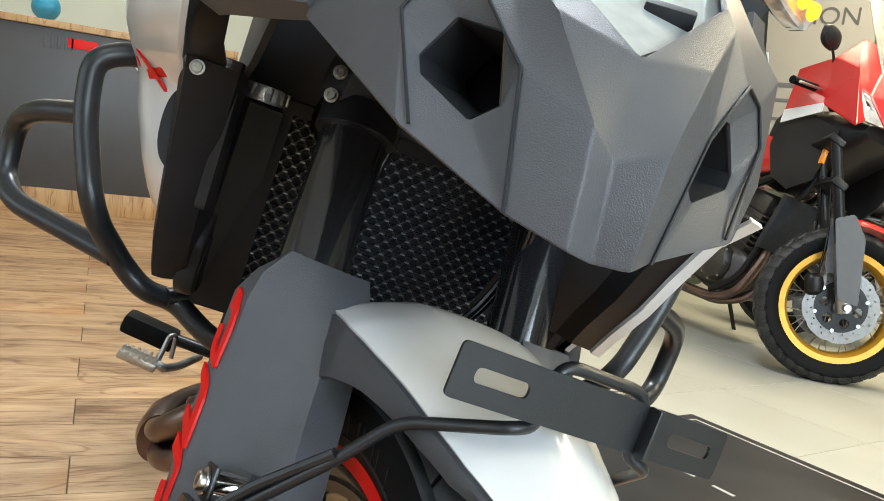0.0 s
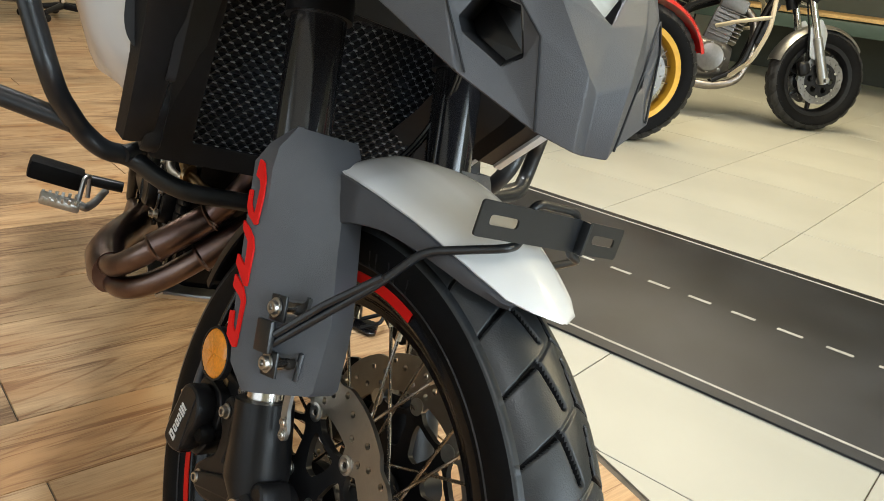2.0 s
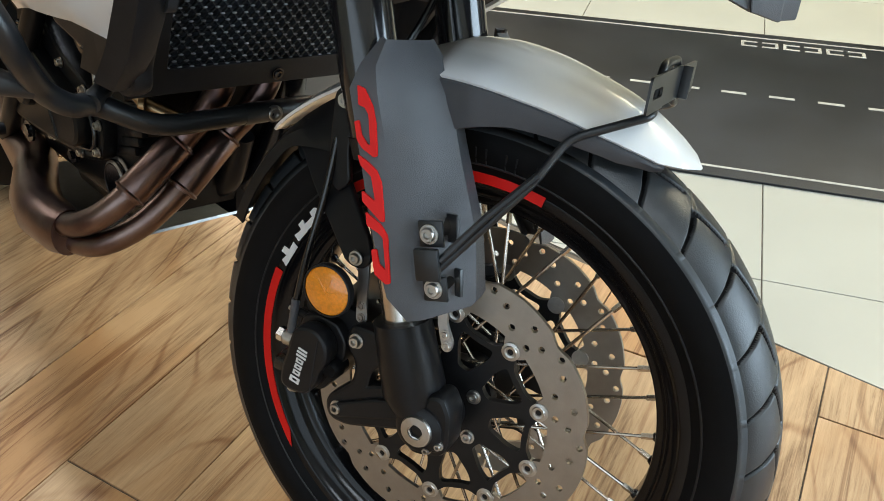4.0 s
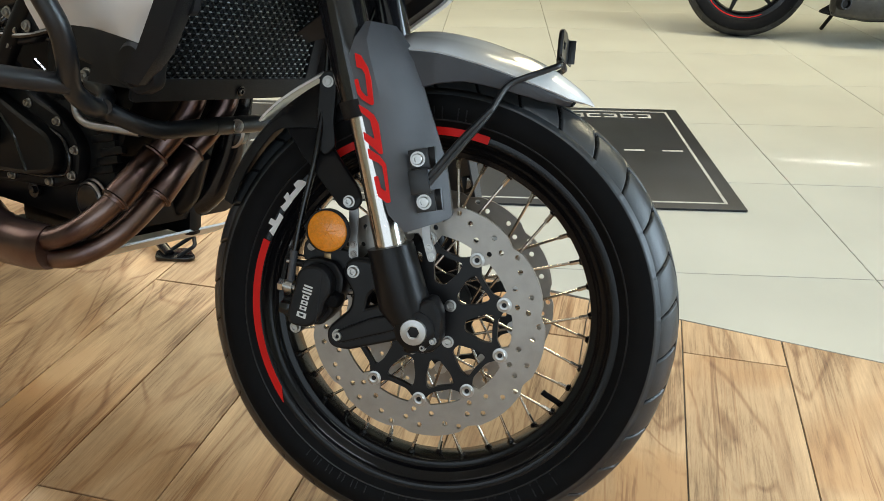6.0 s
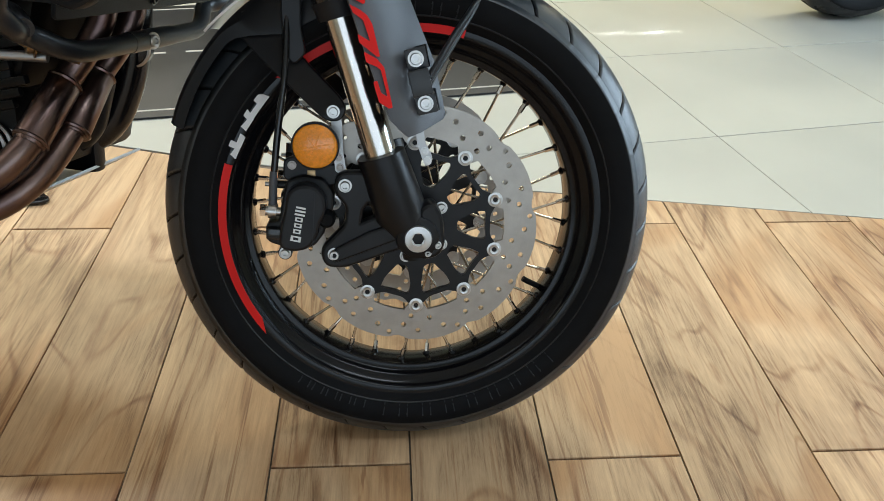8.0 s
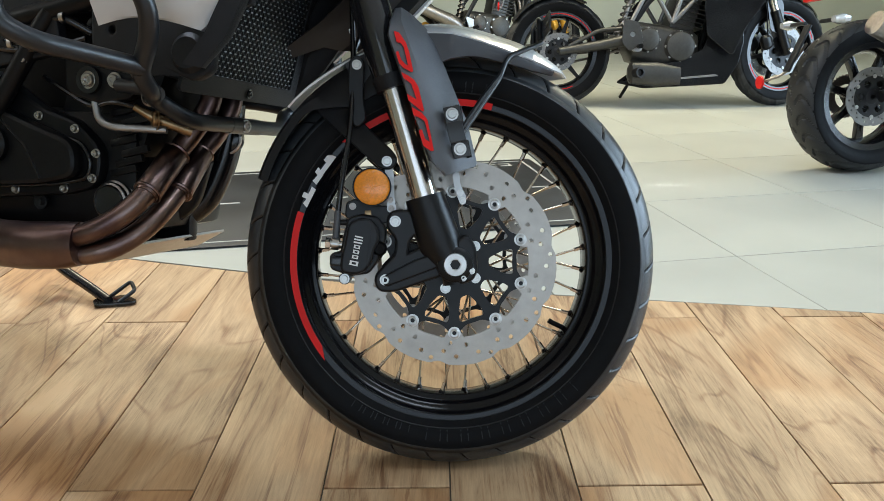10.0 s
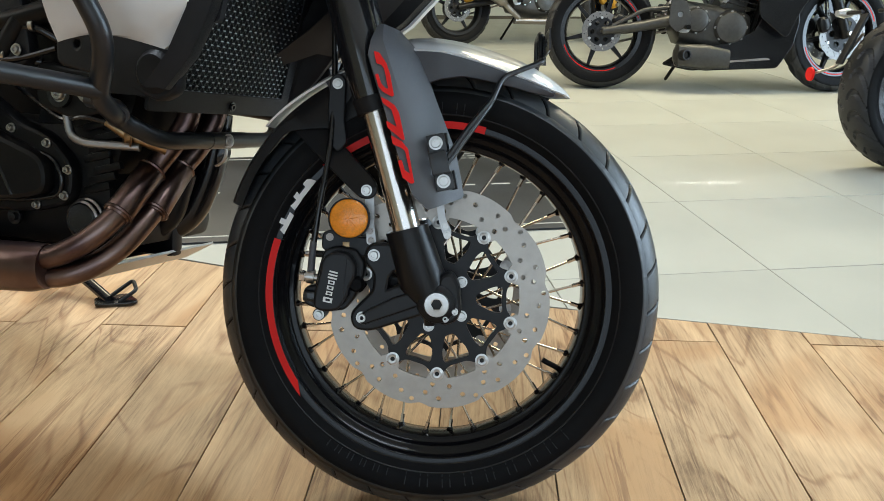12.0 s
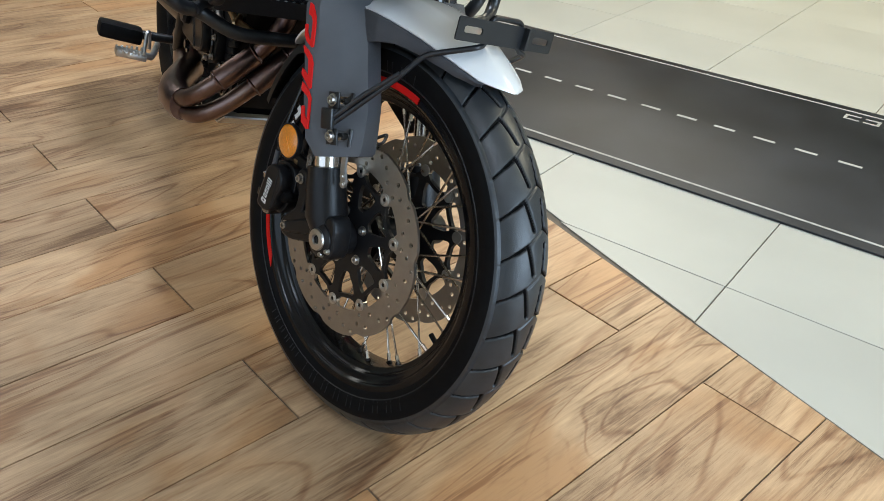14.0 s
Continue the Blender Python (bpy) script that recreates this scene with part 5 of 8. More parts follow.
for sign in (-1, 1):
    v, f, (base, lerp) = beak_skin(sign)
    # dark tunnel walls and black back paint the shade inside the vents
    tunnel = [(x - 0.0015, y, z) for x, y, z in v[base : base + 6]] + [(x - 0.001, y * 0.985, z) for x, y, z in v[base + 6 : base + 12]]
    bpart("vent_panel", loft([tunnel[:6], tunnel[6:]], closed=True, thick=0.0), "deep_black", beak, "dark lining for the shade in the vent", False)
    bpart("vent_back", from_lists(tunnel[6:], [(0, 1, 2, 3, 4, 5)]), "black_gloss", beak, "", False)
    edge = [lerp(*q) for q in ((0.12, 0.94), (-0.17, 0.22), (0.06, -0.18), (0.53, -0.40), (1.0, 0.0), (1.0, 1.0))]
    bpart("seam", tube([(x + 0.0006, sign * (y + 0.0004), z) for x, y, z in edge], 0.0009, 6, 0), "deep_black", beak)
    narrow = sign * (1.0 if sign < 0 else 0.80)
    side_low = loft([[(-0.110, narrow * 0.222, 0.526), (-0.085, narrow * 0.240, 0.531), (-0.085, narrow * 0.250, 0.555), (-0.095, narrow * 0.256, 0.640)], [(-0.050, narrow * 0.205, 0.523), (-0.022, narrow * 0.208, 0.533), (-0.018, narrow * 0.210, 0.560), (-0.040, narrow * 0.206, 0.640)], [(0.010, narrow * 0.166, 0.525), (0.030, narrow * 0.178, 0.531), (0.032, narrow * 0.180, 0.560), (0.000, narrow * 0.176, 0.640)], [(0.050, narrow * 0.141, 0.527), (0.063, narrow * 0.148, 0.533), (0.062, narrow * 0.150, 0.562), (0.026, narrow * 0.148, 0.636)]], thick=0.004)
    bpart("fairing_side", side_low, "grey_plastic", beak, "grey lower fairing panel")
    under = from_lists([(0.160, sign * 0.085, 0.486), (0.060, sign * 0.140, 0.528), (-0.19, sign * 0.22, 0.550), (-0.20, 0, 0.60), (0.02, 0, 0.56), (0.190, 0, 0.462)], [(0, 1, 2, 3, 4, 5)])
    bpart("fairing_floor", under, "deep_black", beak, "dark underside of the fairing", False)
lens = loft([[(0.186, 0.0, 0.542), (0.186, 0.0, 0.542), (0.186, 0.0, 0.542)], [(0.124, -0.0615, 0.588), (0.142, 0.0, 0.574), (0.124, 0.0615, 0.588)], [(0.064, -0.074, 0.640), (0.098, 0.0, 0.632), (0.064, 0.074, 0.640)]], thick=0.003)
lens_ob = bpart("headlight_lens", lens, "lamp_lens", beak, "pale headlight lens in the nose")
for sign in (-1, 1):
    bpart("lamp_pocket", at(box(0.008, 0.026, 0.010, 0.002), 0.138, sign * 0.026, 0.5795, 0, 35, sign * -20), "deep_black", lens_ob)
    sig = bpart("turn_signal", at(blob([(-0.022, 0, 0, 0.024, 0.008), (-0.010, 0, 0, 0.044, 0.0145), (0.006, 0, 0, 0.043, 0.014), (0.009, 0, 0, 0.038, 0.011)], 24, 3.4), -0.229, sign * 0.262, 0.749, sign * -16, 0, sign * 25), "clear", beak, "clear turn signal with a row of small lamps")
    for k in range(4):
        bpart("lamp_cell", at(blob([(-0.004, 0, 0, 0.003, 0.003), (0, 0, 0, 0.0085, 0.0095), (0.006, 0, 0, 0.006, 0.007)], 14), -0.209 - 0.0065 * (k - 1.5), sign * (0.237 + 0.0165 * k), 0.756 - 0.0047 * k, 0, 0, sign * 25), "amber_lit", sig, "glowing amber lamp")
    bpart("signal_stem", cyl((-0.232, sign * 0.235, 0.747), (-0.25, sign * 0.17, 0.72), 0.009, n=12), "rubber", sig)
for sign in (-1, 1):
    bpart("inner_fairing", at(plate([round_poly([(-0.46, 0.47), (-0.26, 0.49), (-0.16, 0.505), (-0.05, 0.54), (-0.01, 0.545), (-0.08, 0.62), (-0.46, 0.62)], 0.01)], 0.006), 0, sign * 0.165, 0, 0, 0, sign * -10), "deep_black", beak, "dark inner fairing")
bpart("inner_fairing", at(box(0.012, 0.44, 0.20, 0.004), -0.29, 0, 0.570, 0, 20), "deep_black", beak, "dark inner fairing")

# ---- lower fork clamp, wiring ----
clamp = fpart("fork_clamp", at(box(0.085, 0.270, 0.034, 0.010), LEG(0.515) - 0.010, YC, 0.520, 0, 15), "deep_black", None, "black lower fork clamp")
for k, z in enumerate((0.500, 0.520, 0.538)):
    fpart("clamp_screw", moved(hexbolt(0.0045, 0.005), pose(-0.134, -0.124, z, 0, 0, 60)), "bolt", clamp)
for side in (-1, 1):
    fpart("tube_collar", cyl((LEG(0.478), YC + side * 0.104, 0.478), (LEG(0.500), YC + side * 0.104, 0.500), 0.0345, n=32), "black_satin", clamp)
for y0, y1 in ((0.055, 0.02), (0.06, 0.03)):
    fpart("cable", tube([(-0.12, y0, 0.53), (-0.10, y0 + 0.02, 0.50), (-0.13, y0 + 0.045, 0.44), (-0.155, y0 + 0.03, 0.36), (-0.17, y1, 0.30)], 0.0034, 8, 0.04), "black_gloss", clamp)
fpart("instrument_stay", at(box(0.13, 0.24, 0.012, 0.004), -0.10, YC, 0.565, 0, 20), "deep_black", clamp)

# ---- engine ----
engine = bpart("engine", at(box(0.34, 0.27, 0.20, 0.03), -0.66, 0.0, 0.115), "engine_black", None, "black parallel-twin engine with bolted clutch cover")
bpart("cylinder", at(box(0.17, 0.25, 0.20, 0.02), -0.545, 0.0, 0.245, 0, 18), "engine_black", engine)
bpart("oil_pan", at(box(0.20, 0.22, 0.05, 0.02), -0.66, 0, 0.005), "engine_black", engine)
cover = round_poly([(-0.800, 0.250), (-0.755, 0.268), (-0.705, 0.238), (-0.655, 0.206), (-0.590, 0.188), (-0.546, 0.148), (-0.552, 0.098), (-0.610, 0.080), (-0.705, 0.072), (-0.800, 0.060)], 0.02)
bpart("clutch_cover", at(plate([cover], 0.030, 0.006), 0, -0.140, 0), "engine_black", engine, "black clutch cover")
bpart("cover_dome", at(plate([round_poly([(-0.800, 0.205), (-0.730, 0.205), (-0.690, 0.190), (-0.640, 0.172), (-0.585, 0.155), (-0.580, 0.112), (-0.640, 0.098), (-0.720, 0.092), (-0.800, 0.090)], 0.022)], 0.030, 0.008), 0, -0.160, 0), "engine_black", engine)
for x, z in ((-0.782, 0.262), (-0.756, 0.258), (-0.709, 0.230), (-0.656, 0.199), (-0.588, 0.181), (-0.549, 0.144), (-0.556, 0.104), (-0.609, 0.085), (-0.703, 0.078)):
    bpart("cover_bolt", at(hexbolt(0.0054, 0.007), x, -0.156, z), "bolt", engine)
ridge = [(-0.790, 0.222), (-0.745, 0.222), (-0.724, 0.204), (-0.687, 0.180), (-0.657, 0.166), (-0.608, 0.168), (-0.574, 0.157), (-0.558, 0.131), (-0.564, 0.104), (-0.620, 0.092), (-0.700, 0.085), (-0.790, 0.078)]
bpart("cover_ridge", tube([(x, -0.1570, z) for x, z in ridge], 0.0042, 10, 0.012), "black_gloss", engine)
bpart("cover_crease", tube([(-0.722, -0.1745, 0.196), (-0.668, -0.1745, 0.150), (-0.640, -0.1745, 0.098)], 0.0030, 8, 0.01), "black_gloss", engine)
cap = bpart("filler_cap", at(revolve([(0.0, -0.016), (0.024, -0.016), (0.028, -0.012), (0.029, 0.0), (0.033, 0.002), (0.033, 0.006), (0.0, 0.006)], 36, False), -0.762, -0.172, 0.190), "black_gloss", engine, "round black oil filler cap")
bpart("cap_grip", at(box(0.040, 0.010, 0.009, 0.003), -0.762, -0.190, 0.190, 0, 25), "black_gloss", cap)
for k in range(3):
    bpart("cover_mark", at(box(0.014, 0.0016, 0.007, 0.0006), -0.945 + 0.020 * k, -0.160, 0.112 - 0.005 * k, 0, 14), "alloy", engine, "small pale emblem bar")
bpart("oil_plug", at(revolve([(0.0, -0.010), (0.006, -0.010), (0.006, -0.006), (0.013, -0.006), (0.013, 0.0), (0.0, 0.0)], 20, False), -0.664, -0.142, 0.060), "black_gloss", engine)
bpart("oil_plug", at(revolve([(0.0, -0.008), (0.010, -0.008), (0.010, -0.004), (0.017, -0.004), (0.017, 0.0), (0.0, 0.0)], 20, False), -0.780, -0.160, 0.060), "black_gloss", engine)
bpart("crank_boss", at(revolve([(0.0, -0.020), (0.024, -0.020), (0.030, -0.014), (0.030, 0.0), (0.0, 0.0)], 32, False), -0.728, -0.170, 0.150), "engine_black", engine)
for k in range(7):
    bpart("casting_rib", at(box(0.012, 0.010, 0.050, 0.003), -0.515 + 0.010 * (k % 3), -0.132, 0.118 + 0.016 * k, 0, 75), "engine_black", engine)
bpart("oil_filter", at(revolve([(0.0, -0.018), (0.024, -0.018), (0.030, -0.012), (0.031, 0.03), (0.0, 0.03)], 36, False), -0.535, -0.130, 0.068), "black_gloss", engine, "round black oil filter")
for y, r in ((-0.146, 0.030), (-0.138, 0.034), (-0.128, 0.037), (-0.116, 0.039)):
    bpart("filter_ring", at(revolve([(r - 0.003, -0.003), (r, -0.001), (r, 0.001), (r - 0.003, 0.003)], 40), -0.532, y, 0.068), "steel", engine)
mount = bpart("engine_mount", at(plate([round_poly([(-0.60, 0.300), (-0.545, 0.290), (-0.480, 0.285), (-0.480, 0.235), (-0.545, 0.225), (-0.60, 0.240)], 0.015)], 0.020, 0.004), 0, -0.150, 0), "engine_black", engine, "black engine mount")
bpart("mount_ring", at(revolve([(0.014, -0.006), (0.021, -0.006), (0.022, 0.0), (0.014, 0.0)], 28), -0.556, -0.161, 0.257), "black_gloss", mount)
bpart("mount_bolt", at(hexbolt(0.0105, 0.008), -0.556, -0.163, 0.257), "bolt", mount)
bpart("mount_bolt", at(hexbolt(0.0090, 0.008), -0.510, -0.163, 0.258), "bolt", mount)
bpart("coolant_pipe", tube([(-0.556, -0.152, 0.235), (-0.545, -0.155, 0.195), (-0.520, -0.155, 0.186), (-0.440, -0.130, 0.186)], 0.0065, 12, 0.02), "alloy", engine, "bare alloy coolant pipe")
sensor = bpart("oxygen_sensor", tube([(-0.484, -0.150, 0.219), (-0.455, -0.140, 0.203), (-0.412, -0.105, 0.186)], lambda t: 0.0055 if t < 0.3 else (0.0085 if t < 0.7 else 0.0100), 14, 0), "brass", engine, "brass-coloured oxygen sensor")
bpart("sensor_nut", moved(hexbolt(0.0125, 0.009), pose(-0.452, -0.138, 0.202, 0, 25, -40)), "brass", sensor)
bpart("sensor_lead", tube([(-0.484, -0.150, 0.219), (-0.520, -0.158, 0.226), (-0.560, -0.150, 0.215), (-0.600, -0.145, 0.232), (-0.66, -0.14, 0.262)], 0.0042, 8, 0.02), "black_gloss", sensor)
for k, (x, z, dx, dz) in enumerate(((-0.56, 0.33, -0.10, 0.035), (-0.60, 0.30, -0.13, 0.012), (-0.66, 0.36, -0.07, -0.085), (-0.72, 0.35, -0.10, -0.055), (-0.80, 0.33, -0.02, -0.10))):
    bpart("engine_hose", tube([(x, -0.150, z), (x + 0.35 * dx, -0.170 - 0.004 * k, z + 0.6 * dz), (x + 0.75 * dx, -0.168, z + 0.5 * dz), (x + dx, -0.140, z + dz)], 0.0075 - 0.0009 * (k % 3), 10, 0.025), "black_gloss", engine, "thin black hose")
    bpart("hose_clip", at(revolve([(0.0070, -0.004), (0.0098, -0.004), (0.0098, 0.004), (0.0070, 0.004)], 18), x + 0.35 * dx, -0.170 - 0.004 * k, z + 0.6 * dz, 0, 0, 90), "bolt", engine)
# frame tubes and dark parts above the engine
frame_t = bpart("bike_frame", tube([(-0.20, -0.10, 0.56), (-0.42, -0.15, 0.42), (-0.62, -0.17, 0.36), (-0.95, -0.16, 0.30)], 0.016, 14, 0.05), "engine_black", None, "black tubular steel frame")
bpart("frame_tube", tube([(-0.20, 0.10, 0.56), (-0.42, 0.15, 0.42), (-0.62, 0.17, 0.36), (-0.95, 0.16, 0.30)], 0.016, 14, 0.05), "engine_black", frame_t)
bpart("frame_tube", tube([(-0.62, -0.17, 0.36), (-0.78, -0.175, 0.12), (-0.88, -0.16, 0.02)], 0.015, 14, 0.05), "engine_black", frame_t)
bpart("frame_tube", tube([(-0.62, 0.17, 0.36), (-0.78, 0.175, 0.12), (-0.88, 0.16, 0.02)], 0.015, 14, 0.05), "engine_black", frame_t)
bpart("airbox", at(box(0.40, 0.24, 0.16, 0.03), -0.62, 0.0, 0.44), "engine_black", frame_t)
bpart("side_cover", at(plate([round_poly([(-0.98, 0.32), (-0.62, 0.40), (-0.60, 0.30), (-0.80, 0.26), (-0.98, 0.14)], 0.02)], 0.02, 0.004), 0, -0.165, 0), "black_plastic", frame_t)
for x, z in ((-0.70, 0.345), (-0.665, 0.33), (-0.73, 0.30), (-0.62, 0.315), (-0.665, 0.285)):
    bpart("frame_bolt", at(hexbolt(0.0065, 0.006), x, -0.178, z), "bolt", frame_t)
bpart("wire_loom", tube([(-0.74, -0.17, 0.31), (-0.70, -0.18, 0.297), (-0.62, -0.178, 0.300), (-0.56, -0.165, 0.320)], 0.0045, 8, 0.03), "black_gloss", frame_t)

bpart("battery_box", at(box(0.62, 0.03, 0.62, 0.01), -0.80, 0.03, 0.30), "engine_black", frame_t)
bpart("throttle_body", at(box(0.16, 0.22, 0.14, 0.03), -0.50, 0.0, 0.40), "engine_black", frame_t)

# ---- exhaust ----
sleeve = lambda a, b, lo, hi: (lambda t: hi if a < t < b else lo)
pipe1 = tube([(-0.405, -0.058, 0.300), (-0.402, -0.060, 0.235), (-0.425, -0.080, 0.185), (-0.442, -0.098, 0.152), (-0.450, -0.168, 0.086), (-0.475, -0.196, 0.050), (-0.520, -0.212, 0.022), (-0.585, -0.215, 0.010)], 0.0172, 24, 0.05)
exhaust = bpart("exhaust", pipe1, "exhaust", None, "heat-tinted steel exhaust pipes and collector")
bpart("pipe_sleeve", tube([(-0.441, -0.095, 0.154), (-0.4425, -0.101, 0.149), (-0.4495, -0.163, 0.091), (-0.4505, -0.169, 0.085)], lambda t: 0.0175 if t < 0.03 or t > 0.97 else 0.0215, 28, 0), "exhaust", exhaust)
pipe2 = tube([(-0.408, 0.012, 0.300), (-0.402, 0.008, 0.235), (-0.420, -0.014, 0.185), (-0.437, -0.035, 0.153), (-0.437, -0.102, 0.087), (-0.458, -0.155, 0.030), (-0.505, -0.195, -0.008), (-0.585, -0.208, -0.016)], 0.0172, 24, 0.05)
bpart("second_pipe", pipe2, "exhaust", exhaust)
bpart("pipe_sleeve", tube([(-0.4368, -0.032, 0.156), (-0.437, -0.038, 0.150), (-0.437, -0.098, 0.091), (-0.437, -0.104, 0.085)], lambda t: 0.0175 if t < 0.03 or t > 0.97 else 0.0215, 28, 0), "exhaust", exhaust)
coll = loft([[(x, y0 + ry * math.cos(a), z0 + rz * math.sin(a)) for a in [2 * math.pi * k / 28 for k in range(28)]] for x, y0, z0, ry, rz in ((-0.535, -0.211, 0.006, 0.024, 0.034), (-0.560, -0.212, 0.002, 0.030, 0.037), (-0.63, -0.210, -0.004, 0.034, 0.038), (-0.70, -0.192, -0.007, 0.036, 0.038), (-0.80, -0.150, -0.004, 0.034, 0.036), (-1.00, -0.125, 0.02, 0.03, 0.03))], closed=True, caps=True)
bpart("collector", coll, "exhaust", exhaust, "welded collector box")
for p, q in (((-0.441, -0.096, 0.1535), (-0.4425, -0.104, 0.146)), ((-0.4495, -0.161, 0.0925), (-0.4505, -0.169, 0.085)), ((-0.437, -0.033, 0.155), (-0.437, -0.041, 0.147)), ((-0.437, -0.097, 0.0918), (-0.437, -0.105, 0.0842))):
    d = (Vector(q) - Vector(p)) * 0.22
    mid = (Vector(p) + Vector(q)) / 2
    bpart("clamp_bead", tube([mid - d, mid, mid + d], lambda t: 0.0232 if 0.2 < t < 0.8 else 0.0215, 28, 0), "exhaust", exhaust)
bpart("silencer", at(revolve([(0.0, -0.25), (0.050, -0.25), (0.058, -0.22), (0.058, 0.20), (0.045, 0.24), (0.0, 0.24)], 32, False), -1.42, -0.235, 0.30, 0, 0, 90), "black_satin", exhaust)

# ---- horn, hoses, sump guard ----
horn = bpart("horn", at(revolve([(0.0, -0.006), (0.010, -0.008), (0.024, -0.006), (0.030, -0.002), (0.030, 0.014), (0.020, 0.020), (0.0, 0.020)], 36, False), -0.440, 0.048, 0.178, 0, 0, 15), "black_gloss", None, "round black horn")
bpart("horn_ring", at(revolve([(0.026, -0.0075), (0.0285, -0.0065), (0.0300, -0.003), (0.026, -0.003)], 36), -0.440, 0.048, 0.178, 0, 0, 15), "steel", horn)
bpart("front_downpipe", tube([(-0.438, 0.062, 0.240), (-0.445, 0.062, 0.150), (-0.480, 0.052, 0.062), (-0.535, 0.035, 0.026), (-0.60, 0.02, 0.02)], 0.0255, 24, 0.06), "black_gloss", horn, "black oil cooler hose")
bpart("front_downpipe", tube([(-0.455, 0.00, 0.140), (-0.480, 0.000, 0.060), (-0.530, -0.005, 0.030), (-0.60, -0.01, 0.02)], 0.0180, 20, 0.06), "black_satin", horn, "black oil cooler hose")
sump = loft([[(-0.490, y, 0.000 - 0.004 * abs(y)), (-0.550, y, -0.034), (-0.68, y, -0.052), (-0.90, y, -0.056)] for y in (-0.135, -0.10, 0.0, 0.10, 0.135)], thick=0.004)
bpart("sump_guard", sump, "alloy", None, "bare alloy sump guard")

# ---- stand, foot peg, rear wheel ----
PEG = MB @ pose(-0.105, 0.0, -0.026)
def to_body(p):
    return tuple(MB.inverted() @ Vector(p))


stand = bpart("side_stand", tube([(-0.98, 0.06, 0.0), to_body((-1.04, 0.775, 0.085)), to_body((-0.970, 0.728, 0.054)), to_body((-0.885, 0.672, 0.030)), to_body((-0.826, 0.630, 0.012))], 0.0125, 14, 0.03), "black_gloss", None, "black steel side stand, folded out")
foot = at(plate([round_poly([(-0.045, -0.022), (0.030, -0.030), (0.055, 0.020), (0.040, 0.030), (-0.040, 0.018)], 0.01)], 0.008, 0.002), 0, 0, 0, 90, 0, 20)
foot.transform(MB.inverted() @ pose(-0.82, 0.640, 0.006))
bpart("stand_foot", foot, "black_gloss", stand)
bpart("stand_hook", tube([to_body((-0.835, 0.640, 0.012)), to_body((-0.790, 0.690, 0.040)), to_body((-0.770, 0.660, 0.028)), to_body((-0.800, 0.625, 0.010))], 0.005, 10, 0.01), "black_satin", stand)
peg = bpart("foot_peg", at(box(0.050, 0.090, 0.034, 0.009), -0.700, -0.300, 0.092, -8), "rubber", None, "black rubber foot peg with brake pedal")
bpart("peg_bracket", tube([(-0.70, -0.19, 0.085), (-0.70, -0.265, 0.090)], 0.010, 12, 0), "black_satin", peg)
peg.matrix_basis = PEG
pedal = bpart("pedal", at(box(0.036, 0.062, 0.014, 0.004), -0.600, -0.290, 0.074, -8), "bolt", peg, "serrated bare alloy brake pedal tread")
for k in range(6):
    for j in range(2):
        bpart("pedal_tooth", at(box(0.004, 0.005, 0.008, 0.001), -0.617 + 0.034 * j, -0.316 + 0.010 * k, 0.082, -8), "bolt", pedal)
bpart("pedal_arm", tube([(-0.600, -0.262, 0.075), (-0.600, -0.250, 0.070), (-0.66, -0.235, 0.060), (-0.74, -0.215, 0.060)], 0.007, 10, 0.02), "alloy", peg)
bpart("pedal_loop", tube([(-0.610, -0.262, 0.078), (-0.615, -0.258, 0.118), (-0.630, -0.250, 0.118), (-0.636, -0.248, 0.078)], 0.004, 8, 0.012), "alloy", peg)
rear_tyre = revolve([(0.215, -0.055), (0.240, -0.070), (0.285, -0.075), (0.310, -0.055), (0.322, -0.02), (0.322, 0.02), (0.310, 0.055), (0.285, 0.075), (0.240, 0.070), (0.215, 0.055), (0.205, 0.0)], 96)
rw = bpart("rear_wheel", at(revolve([(0.03, -0.08), (0.05, -0.06), (0.03, -0.04), (0.03, 0.04), (0.05, 0.06), (0.03, 0.08), (0.01, 0.08), (0.01, -0.08)], 32), -1.49, 0.0, 0.004), "black_satin", None, "black rear wheel with a wide tyre")
bpart("rear_tyre", at(rear_tyre, -1.49, 0.0, 0.004), "rubber", rw)
bpart("rear_rim", at(revolve([(0.216, -0.052), (0.205, -0.056), (0.195, -0.030), (0.190, 0.0), (0.195, 0.030), (0.205, 0.056), (0.216, 0.052), (0.206, 0.0)], 72), -1.49, 0.0, 0.004), "black_gloss", rw)
for k in range(18):
    a = radians(20 * k)
    bpart("rear_spoke", cyl((-1.49 + 0.045 * math.cos(a + 0.9), 0.05 * (-1) ** k, 0.004 + 0.045 * math.sin(a + 0.9)), (-1.49 + 0.195 * math.cos(a), 0.0, 0.004 + 0.195 * math.sin(a)), 0.002, n=6), "steel", rw)
bpart("swingarm", join(cyl((-0.90, -0.10, 0.06), (-1.49, -0.11, 0.004), 0.026, 0.022, 14), cyl((-0.90, 0.10, 0.06), (-1.49, 0.11, 0.004), 0.026, 0.022, 14), cyl((-0.92, -0.10, 0.06), (-0.92, 0.10, 0.06), 0.028, n=14)), "black_satin", rw)

